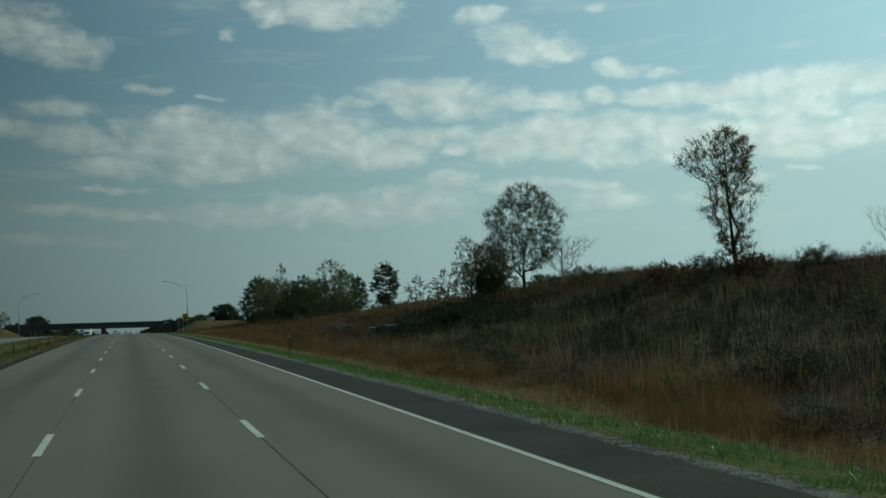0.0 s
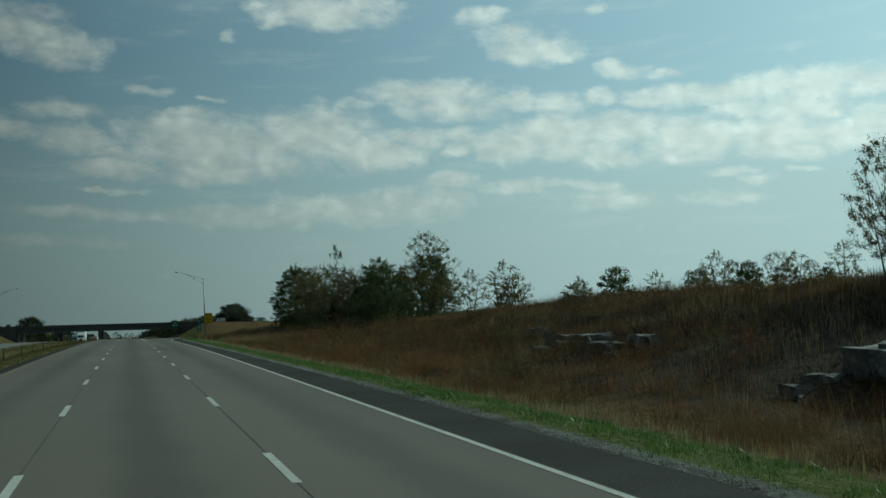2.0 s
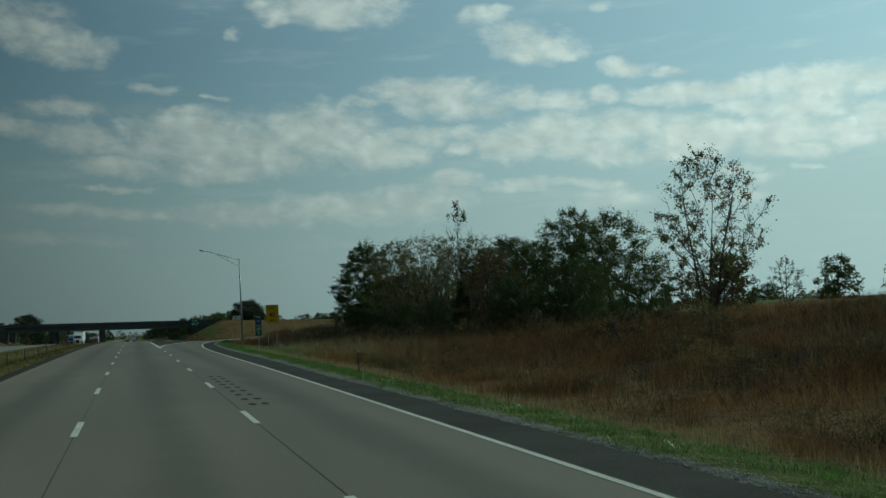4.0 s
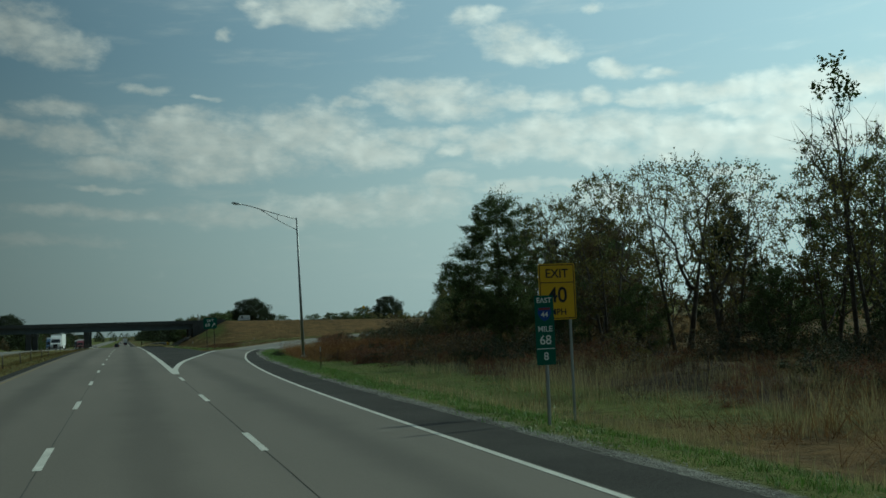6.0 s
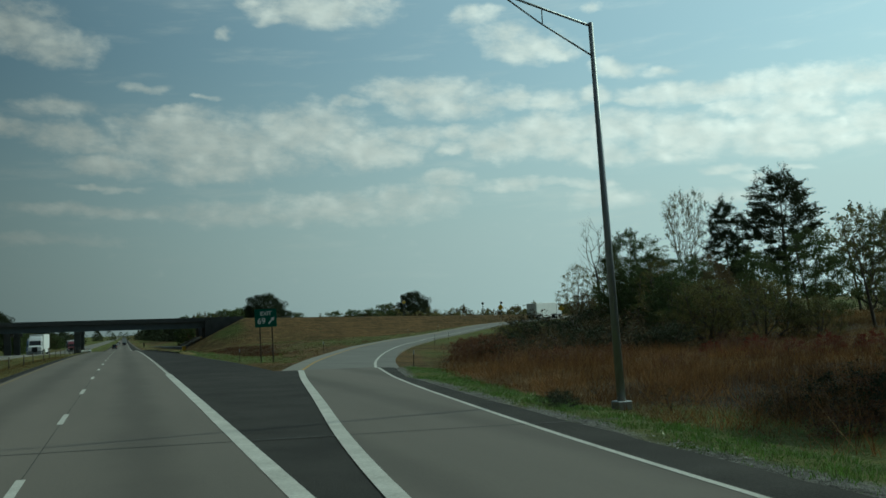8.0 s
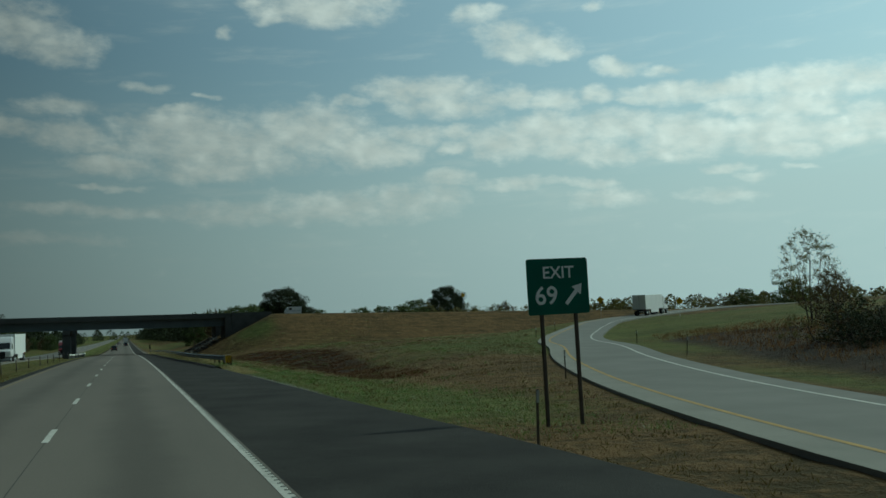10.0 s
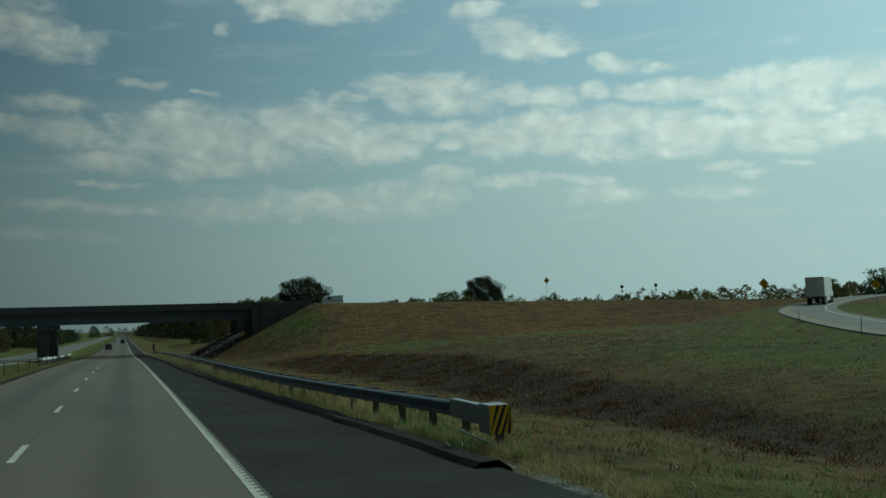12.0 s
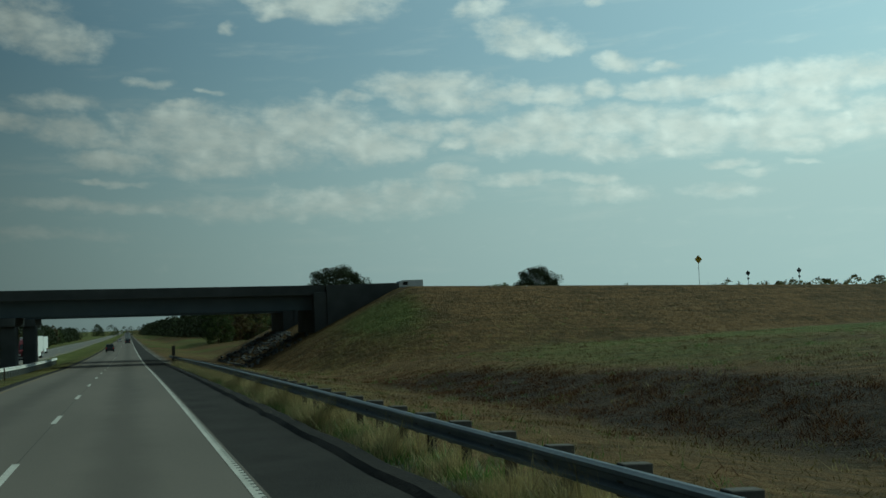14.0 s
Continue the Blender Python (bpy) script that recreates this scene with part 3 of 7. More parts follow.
SHOULDER = np.array([(-40, 8.9), (50, 8.85), (100, 8.65), (145, 8.45), (158, 8.65), (178, 8.7), (190, 8.75), (201, 9.0), (213, 9.6), (226.5, 10.5), (240, 11.8), (250, 13.0), (254, 13.7), (258, 14.6), (262, 15.5)])
LATE = np.array([(262, 9.05), (280, 8.9), (294, 8.2), (332, 7.5), (359, 6.5), (380, 6.0), (460, 6.0), (5000, 6.0)])


def right_line(y):
    return np.interp(y, RIGHT_LINE[:, 1], RIGHT_LINE[:, 0])


def pave_right(y):
    """Outer edge of the pavement beside the through lanes."""
    return np.where(y < 262, np.interp(y, SHOULDER[:, 0], SHOULDER[:, 1]), np.interp(y, LATE[:, 0], LATE[:, 1]))


BRIDGE_Y0, BRIDGE_Y1 = 474.0, 484.5          # the nearer of the two bridges
SECOND_Y0, SECOND_Y1 = 497.0, 507.5          # the farther one


def cross_z(x):
    """Height of the road that crosses over the bridge."""
    x = np.asarray(x, float)
    return np.where(x > 20, 6.3 - 0.0255 * (x - 20), 6.3 - 0.012 * np.abs(x - 5) + 0.18).clip(2.0, 9)


def noise2(x, y, s, seed):
    rng = np.random.RandomState(seed)
    z = 0
    for k in range(5):
        a, p, f = rng.rand() * 6.28, rng.rand() * 6.28, s * 1.7 ** k
        z = z + np.sin((x * np.cos(a) + y * np.sin(a)) * f + p + 1.3 * np.sin(f * 0.7 * (y * np.cos(a) - x * np.sin(a)) + p)) / 1.4 ** k
    return z / 3


def smooth(a, b, v):
    t = np.clip((v - a) / (b - a), 0, 1)
    return t * t * (3 - 2 * t)


CREST_Y = (-200, 0, 45, 60, 68, 80, 100, 118, 136, 152, 170, 190, 230, 262, 300, 5000)
CREST_Z = (2.2, 3.7, 4.1, 4.6, 4.8, 4.2, 3.9, 3.8, 3.5, 3.0, 2.5, 2.0, 1.5, 1.3, 1.6, 1.6)


def ground_z(x, y):
    x, y = np.broadcast_arrays(np.asarray(x, float), np.asarray(y, float))
    z0 = zr(y)
    edge = pave_right(y)
    # right of the road: verge, shallow ditch, cut slope, crest, pasture behind
    crest = np.interp(y, CREST_Y, CREST_Z)
    d = x - edge
    verge = z0 - CROSS * edge - 0.035 - 0.45 * smooth(0.3, 4.5, d)
    rise = np.clip((x - 12.4) / 21.6, 0, 1) ** 1.55
    right = verge + (crest - verge) * rise
    right = right + np.where(x > 34.5, np.clip((x - 34.5) * 0.028, 0, 3.0), 0)
    right = right + 0.16 * noise2(x, y, 0.55, 3) * smooth(14, 20, x) + 0.35 * noise2(x, y, 0.16, 7) * smooth(16, 26, x)
    right = right - 0.7 * np.exp(-((x - 17.9) / 1.4) ** 2 - ((y - 71.0) / 4.6) ** 2)
    # past the gore: ditch and field inside the ramp
    dit = z0 - 0.2 - 1.0 * np.exp(-((x - 17.5) / 5.5) ** 2)
    field = dit + (0.35 + 0.012 * (x - 20)) * smooth(20, 40, x)
    field = field + 0.10 * noise2(x, y, 0.5, 11) + 0.12 * noise2(x, y, 0.2, 5)
    field = np.where(d < 4, (z0 - CROSS * edge - 0.1) + (field - (z0 - CROSS * edge - 0.1)) * smooth(0.2, 4.0, d), field)
    w = smooth(258, 275, y)
    z = right * (1 - w) + field * w
    # left of the road: median with a shallow ditch, the other carriageway, rising land
    med = z0 + 0.08 - 0.5 * smooth(0.8, 5, -4.45 - x) * smooth(12.0, 8.5, -x)
    land = z0 - 0.1 + np.clip((-x - 25) * 0.02, 0, 3) + 0.3 * noise2(x, y, 0.08, 21) * smooth(26, 40, -x)
    left = np.where(x > -12, med, np.where(x > -23.5, z0 - 0.02, land))
    z = np.where(x < -4.45, left, z)
    # bed of the through lanes
    z = np.where((x >= -4.5) & (x <= edge + 0.05), z0 - CROSS * x - 0.16, z)
    # bed and slopes of the ramp
    pts = RL[::2]
    dx, dy = x[..., None] - pts[:, 0], y[..., None] - pts[:, 1]
    k = np.argmin(dx * dx + dy * dy, axis=-1)
    off = np.take_along_axis(dx, k[..., None], -1)[..., 0] * RN[::2][k, 0] + np.take_along_axis(dy, k[..., None], -1)[..., 0] * RN[::2][k, 1]
    along = np.abs(np.take_along_axis(dx, k[..., None], -1)[..., 0] * -RN[::2][k, 1] + np.take_along_axis(dy, k[..., None], -1)[..., 0] * RN[::2][k, 0])
    beside = np.maximum(np.abs(off - 3.7) - 4.6, 0) + np.where(along > 6.5, (along - 6.5) * 2, 0)
    zramp = pts[k, 2] - 0.015 * np.clip(off, 0, 8) - 0.10
    far = smooth(0, 14, beside)
    right_of = (off > 0) & (y > 255)
    pasture = zramp - 0.3 * np.exp(-((off - 11) / 3.5) ** 2) + np.clip((off - 12) * 0.045, 0, 1.6) + 0.2 * noise2(x, y, 0.15, 4) * smooth(10, 20, off)
    z = np.where(right_of, pasture * w + z * (1 - w), z * far + zramp * (1 - far))
    z = np.where((y < 262) & (x <= edge + 0.05) & (x > -4.5), z0 - CROSS * x - 0.16, z)
    # embankments of the crossing road
    top = cross_z(x) - 0.15
    slope = np.maximum(BRIDGE_Y0 - 6 - y, 0) / 3.1 + np.maximum(y - SECOND_Y1 - 5, 0) / 3.1
    end = np.where(x > -15, np.maximum(32.0 - x, 0), np.maximum(x + 52.0, 0)) / 1.95
    emb = top - np.hypot(slope, end)
    z = np.where((x > 9) | (x < -24), np.maximum(z, emb), z)
    # country beyond
    hills = z0 + 3.0 * smooth(60, 400, np.abs(x)) + 6 * noise2(x, y, 0.004, 9) * smooth(200, 900, np.abs(x)) + 12 * smooth(900, 3000, np.abs(x))
    b = smooth(520, 640, y) * smooth(22, 60, np.abs(x))
    z = z * (1 - b) + hills * b
    return z


def spaced(*runs):
    """Grid lines: runs of (from, to, step)."""
    out = []
    for a, b, s in runs:
        out += list(np.arange(a, b, s))
    return np.array(out + [runs[-1][1]])


gx = spaced((-3500, -600, 300), (-600, -120, 40), (-120, -30, 6), (-30, -6, 1.5), (-6, -4, 0.25), (-4, 8, 2.0), (8, 10.5, 0.25), (10.5, 40, 0.75), (40, 80, 2.0), (80, 240, 6), (240, 700, 30), (700, 3500, 300))
gy = spaced((-160, -20, 10), (-20, 500, 1.5), (500, 640, 6), (640, 1200, 30), (1200, 4600, 150))
GX, GY = np.meshgrid(gx, gy)
GZ = ground_z(GX, GY)
nx, ny = len(gx), len(gy)
gi = np.arange(nx * ny).reshape(ny, nx)
quads = np.stack([gi[:-1, :-1], gi[:-1, 1:], gi[1:, 1:], gi[1:, :-1]], -1).reshape(-1, 4)
gmat = ground_material()
ground_me = mesh_from("ground", np.stack([GX, GY, GZ], -1).reshape(-1, 3), quads, gmat, smooth=True)


def ditch_x(y):
    """Middle of the weedy ditch inside the ramp, and the half width of its growth below."""
    return np.interp(y, (310, 340, 380, 410, 440), (17.0, 18.2, 21.5, 21.0, 18.0))


def ditch_w(y):
    return np.interp(y, (310, 345, 385, 410, 440), (2.0, 2.7, 5.0, 4.4, 2.6))


cover = np.zeros((ny, nx, 4))
cover[..., 3] = 1
D_EDGE = GX - pave_right(GY)
cover[..., 0] = smooth(3.0, 2.1, D_EDGE) * smooth(0.1, 0.6, D_EDGE) * (GY < 262) + 0.8 * smooth(12, 6, D_EDGE) * (D_EDGE > 0) * smooth(165, 195, GY) * smooth(240, 228, GY) + 0.4 * smooth(5, 2, D_EDGE) * (D_EDGE > 0) * (GY < 190)
cover[..., 0] += 0.55 * (GX < -4.4) * (GX > -13) + 0.4 * (GX < -23)
cover[..., 0] += smooth(262, 280, GY) * (GX > 8) * np.clip(0.1 + 0.45 * smooth(24, 30, GX) * smooth(452, 436, GY) + 0.5 * noise2(GX, GY, 0.06, 31), 0, 0.7)
cover[..., 0] += 0.75 * smooth(13, 16, GX) * smooth(31, 25, GX) * smooth(168, 186, GY) * smooth(244, 236, GY) * np.clip(0.6 + 0.8 * noise2(GX, GY, 0.3, 47), 0, 1)
# brushy ground of the cut slope; its dark tone includes painted shade
cover[..., 1] = smooth(15 - 1.8 * smooth(115, 95, GY), 19 - 3.5 * smooth(115, 95, GY), GX) * smooth(37 - 4 * smooth(215, 228, GY), 32 - 4 * smooth(215, 228, GY), GX) * (GY < 245) * np.clip(0.65 + 0.5 * noise2(GX, GY, 0.12, 8), 0, 1)
ditch = 1.4 * np.exp(-((GX - ditch_x(GY)) / ditch_w(GY)) ** 2) * smooth(318, 345, GY) * smooth(444, 405, GY)
cover[..., 1] += ditch * np.clip(0.9 + 0.5 * noise2(GX, GY, 0.25, 33), 0, 1.2)
cover[..., 0] += 1.0 * np.exp(-((GX - 27) / 3.5) ** 2 - ((GY - 462) / 6) ** 2) + 0.6 * np.exp(-((GX - 70) / 22) ** 2 - ((GY - 440) / 9) ** 2)
cover[..., 0] += 0.55 * smooth(492, 520, GY) * smooth(3, 8, np.abs(GX)) * np.clip(0.6 + 0.8 * noise2(GX, GY, 0.05, 63), 0, 1)
cover[..., 0] += 0.3 * smooth(330, 345, GY) * smooth(472, 455, GY) * smooth(14, 9, GX) * (D_EDGE > 0.4)
cover[..., 0] += 0.8 * smooth(334, 320, GY) * smooth(280, 292, GY) * smooth(17, 11, GX) * (D_EDGE > 0)
rightside = GX - np.interp(GY, ramp_at(8.6)[:, 1], ramp_at(8.6)[:, 0])
cover[..., 0] += (GY > 262) * (GY < 420) * (rightside > 0) * 0.4 * smooth(3.5, 1.5, rightside) * smooth(310, 275, GY)
cover[..., 1] += (GY > 258) * (GY < 345) * (rightside > 0) * 0.8 * smooth(2, 5, rightside) * smooth(45, 30, rightside)
cover[..., 2] = smooth(0.7, 0.3, D_EDGE) * (D_EDGE > -0.3)
vc = ground_me.color_attributes.new("cover", "FLOAT_COLOR", "POINT")
vc.data.foreach_set("color", np.clip(cover, 0, 1).reshape(-1))
ground = thing("ground", ground_me, "grassy roadside ground with verge, ditch, cut slope and fields", "ground", kind="structure")

# ---------------------------------------------------------------- pavements


def ribbon(name, left, right, mat, lift=0.0, thick=0.0):
    """A strip between two lines of (x, y, z) of the same length; thick: depth of its sides."""
    n = len(left)
    vs = [(p[0], p[1], p[2] + lift) for p in left] + [(p[0], p[1], p[2] + lift) for p in right]
    fs = [(i, n + i, n + i + 1, i + 1) for i in range(n - 1)]
    if thick:
        vs += [(v[0], v[1], v[2] - thick) for v in vs[:2 * n]]
        fs += [(i, i + 1, 2 * n + i + 1, 2 * n + i) for i in range(n - 1)] + [(n + i + 1, n + i, 3 * n + i, 3 * n + i + 1) for i in range(n - 1)]
        fs += [(n, 0, 2 * n, 3 * n), (n - 1, 2 * n - 1, 4 * n - 1, 3 * n - 1)]
    return mesh_from(name, vs, fs, mat)


def on_road(xs, ys):
    ys = np.asarray(ys, float)
    xs = np.broadcast_to(np.asarray(xs, float), ys.shape)
    return np.column_stack([xs, ys, road_z(xs, ys)])


LANE = 3.66
FAR = np.concatenate([np.arange(-40, 520, 4.0), np.arange(520, 1000, 16), np.arange(1000, 4000, 60)])
road = thing("road", None, "grey concrete motorway carriageway with painted lane lines", "road", kind="structure")
part("lane_slab", ribbon("lane_slab", on_road(-3.95, FAR), on_road(-0.012, FAR), M["concrete"], thick=0.2), road)
part("lane_slab", ribbon("lane_slab", on_road(0.012, FAR), on_road(LANE - 0.012, FAR), M["concrete"], thick=0.2), road)
ya = np.arange(-40, 262.1, 1.0)
exit_left = np.where(ya < 207, LANE + 0.012, np.maximum(LANE + 0.012, np.interp(ya, GORE_LINE[:, 1], GORE_LINE[:, 0]) - 0.14))
part("exit_lane_slab", ribbon("exit_lane_slab", on_road(exit_left, ya), on_road(right_line(ya) + 0.12, ya), M["concrete"], thick=0.2), road)
yl = np.concatenate([[-40], np.arange(-36, 520, 4.0), np.arange(520, 4000, 60)])
part("joint_filler", ribbon("joint_filler", on_road(-0.06, yl), on_road(0.06, yl), M["joint"], lift=-0.006), road, "dark tarred joint")
part("joint_filler", ribbon("joint_filler", on_road(LANE - 0.06, yl), on_road(LANE + 0.06, yl), M["joint"], lift=-0.006), road, "dark tarred joint")
shoulder = thing("shoulder", None, "dark asphalt shoulders and gore beside the concrete lanes", "road shoulder", kind="structure")
# dark edge strip; the shaded drop to the median is in its colour
part("inner_shoulder", ribbon("inner_shoulder", on_road(-4.55, FAR), on_road(-3.95, FAR), M["soil"], lift=-0.01, thick=0.2), shoulder)
part("outer_shoulder", ribbon("outer_shoulder", on_road(right_line(ya) + 0.12, ya), on_road(pave_right(ya) + 0.14 * noise2(ya, ya * 0, 0.9, 51), ya), M["old_asphalt"], lift=-0.012, thick=0.2), shoulder)
yg = np.append(np.arange(207, 261.5, 1.5), 262.1)
part("gore_asphalt", ribbon("gore_asphalt", on_road(LANE - 0.012, yg), on_road(np.maximum(LANE + 0.012, np.interp(yg, GORE_LINE[:, 1], GORE_LINE[:, 0]) - 0.14), yg), M["old_asphalt"], lift=-0.01, thick=0.2), shoulder)
yb = np.concatenate([np.arange(262, 520, 4.0), np.arange(520, 4000, 60)])
yb[0] = 262.1
part("lane_widening", ribbon("lane_widening", on_road(LANE - 0.012, yb), on_road(3.82, yb), M["concrete"], thick=0.2), road)
grooves = np.arange(264, 470, 0.32)
gv = np.concatenate([on_road(np.full(len(grooves), xx), grooves + dy) for xx, dy in ((3.69, 0.0), (3.78, 0.0), (3.78, 0.1), (3.69, 0.1))]) + np.array((0, 0, 0.0095))
gk = np.arange(len(grooves))
part("rumble_strip", mesh_from("rumble_strip", gv, np.stack([gk, gk + len(gk), gk + 2 * len(gk), gk + 3 * len(gk)], 1), M["groove"]), road, "row of milled rumble grooves")
part("outer_shoulder", ribbon("outer_shoulder", on_road(3.82, yb), on_road(pave_right(yb), yb), M["asphalt"], lift=-0.01, thick=0.2), shoulder)
yk = np.arange(329, 472, 1.0)
rag = 0.1 * noise2(yk, yk * 0, 1.3, 57)
lip = [on_road(pave_right(yk) + off + rag * k, yk) + np.array((0, 0, up)) for off, up, k in ((-0.42, -0.006, 0.6), (-0.3, 0.085, 1.0), (0.0, 0.1, 1.2), (0.3, -0.1, 1.6))]
lip_f = [(r * len(yk) + i, (r + 1) * len(yk) + i, (r + 1) * len(yk) + i + 1, r * len(yk) + i + 1) for r in range(3) for i in range(len(yk) - 1)]
# the lip is real relief; its shaded road side is painted in
part("crumbled_edge", mesh_from("crumbled_edge", np.concatenate(lip), lip_f, M["soil"]), shoulder, "ragged lip of crumbled asphalt and soil, blackened for its shaded side")
for yj in (230.3,):
    part("transverse_joint", ribbon("transverse_joint", on_road(np.linspace(-3.7, 12.0, 12), np.full(12, yj)), on_road(np.linspace(-3.7, 12.0, 12), np.full(12, yj + 0.09)), M["joint"], lift=0.004), road, "dark tarred joint")

# painted lines
DASH0, CYCLE, DASH = 16.71, 12.19, 3.05
for k in range(-4, 75):
    y0 = DASH0 + CYCLE * k
    yy = np.array([y0, y0 + DASH / 2, y0 + DASH])
    part("lane_dash", ribbon("lane_dash", on_road(-0.07, yy), on_road(0.07, yy), M["white"], lift=0.006), road)
    if y0 < 200:
        yy = yy + 0.72
        part("lane_dash", ribbon("lane_dash", on_road(LANE - 0.07, yy), on_road(LANE + 0.07, yy), M["white"], lift=0.006), road)
part("yellow_line", ribbon("yellow_line", on_road(-3.78, FAR), on_road(-3.64, FAR), M["yellow_worn"], lift=0.006), road, "worn yellow edge line")
part("edge_line", ribbon("edge_line", on_road(right_line(ya) - 0.06, ya), on_road(right_line(ya) + 0.07, ya), M["white"], lift=0.006), road)
part("gore_line", ribbon("gore_line", on_road(LANE - 0.16, np.append(np.arange(206.4, 262.5, 2.4), 263.0)), on_road(LANE + 0.16, np.append(np.arange(206.4, 262.5, 2.4), 263.0)), M["white"], lift=0.007), road, "broad white line")
part("edge_line", ribbon("edge_line", on_road(LANE - 0.06, yb - 1.0), on_road(LANE + 0.1, yb - 1.0), M["white"], lift=0.006), road)
gl = on_road(GORE_LINE[:, 0], GORE_LINE[:, 1])
part("gore_line", ribbon("gore_line", gl - np.array((0.16, 0, 0)), gl + np.array((0.145, 0, 0)), M["white"], lift=0.009), road, "broad white line")

# pairs of dark tar spots along the exit lane
spot = [(0.11 * math.cos(a), 0.34 * math.sin(a)) for a in np.linspace(0, 2 * math.pi, 12, endpoint=False)]
for k in range(9):
    for xx in (4.13, 4.47):
        yy = 132.05 + 1.75 * k
        q = [(xx + u * random.uniform(0.8, 1.15) - 0.004 * k, yy + v * random.uniform(0.8, 1.15)) for u, v in spot]
        part("tar_spot", mesh_from("tar_spot", [(u, v, float(road_z(u, v)) + 0.004) for u, v in q], [tuple(range(12))], M["asphalt"]), road, "dark tar spot")

ramp_w = RAMP_W + 0.36 * np.clip((RL[:, 1] - 264) / 16, 0, 1)          # distance of the white line
ramp = thing("exit_ramp", None, "pale concrete exit ramp curving up to the crossing road", "ramp", kind="structure")
part("ramp_slab", ribbon("ramp_slab", ramp_at(1.0), ramp_at(ramp_w + 0.1), M["ramp"], lift=0.012, thick=0.2), ramp)
part("ramp_shoulder", ribbon("ramp_shoulder", ramp_at(ramp_w + 0.1), ramp_at(ramp_w + 1.3), M["ramp"], lift=0.004, thick=0.2), ramp, "pale concrete shoulder")
part("ramp_shoulder", ribbon("ramp_shoulder", ramp_at(0), ramp_at(1.0), M["pale"], lift=0.012, thick=0.2), ramp, "pale concrete shoulder")
part("edge_line", ribbon("edge_line", ramp_at(ramp_w - 0.08), ramp_at(ramp_w + 0.08), M["white"], lift=0.018), ramp, "white edge line")
part("yellow_line", ribbon("yellow_line", ramp_at(1.05), ramp_at(1.22), M["yellow"], lift=0.018), ramp, "yellow edge line")

opposite = thing("opposite_road", None, "grey concrete carriageway beyond the grassy median", "road", kind="structure")
far_z = lambda x: np.column_stack([np.full(len(FAR), x), FAR, zr(FAR) + 0.12])
part("lane_slab", ribbon("lane_slab", far_z(-22.4), far_z(-11.9), M["ramp"], thick=0.3), opposite)
part("edge_line", ribbon("edge_line", far_z(-20.0), far_z(-19.85), M["white"], lift=0.006), opposite)
part("yellow_line", ribbon("yellow_line", far_z(-12.6), far_z(-12.45), M["yellow"], lift=0.006), opposite)
for k in range(10, 70):
    yy = np.array([DASH0 + CYCLE * k, DASH0 + CYCLE * k + DASH])
    z = zr(yy) + 0.126
    part("lane_dash", mesh_from("lane_dash", [(-16.3, yy[0], z[0]), (-16.16, yy[0], z[0]), (-16.16, yy[1], z[1]), (-16.3, yy[1], z[1])], [(0, 1, 2, 3)], M["white"]), opposite)
cx = np.concatenate([np.arange(-400, -46, 12.0), np.arange(23, 420, 6.0)])
for run in (cx[cx < 0], cx[cx > 0]):
    for near, away in ((BRIDGE_Y0, BRIDGE_Y1), (SECOND_Y0, SECOND_Y1)):
        la = np.column_stack([run, np.full(len(run), near + 1.5), cross_z(run) - 0.06])
        lb = np.column_stack([run, np.full(len(run), away - 1.5), cross_z(run) - 0.06])
        thing("crossing_road", ribbon("crossing_road", lb, la, M["asphalt"], lift=0.02, thick=0.3), "dark asphalt road crossing on top of the embankment", "road", kind="structure")

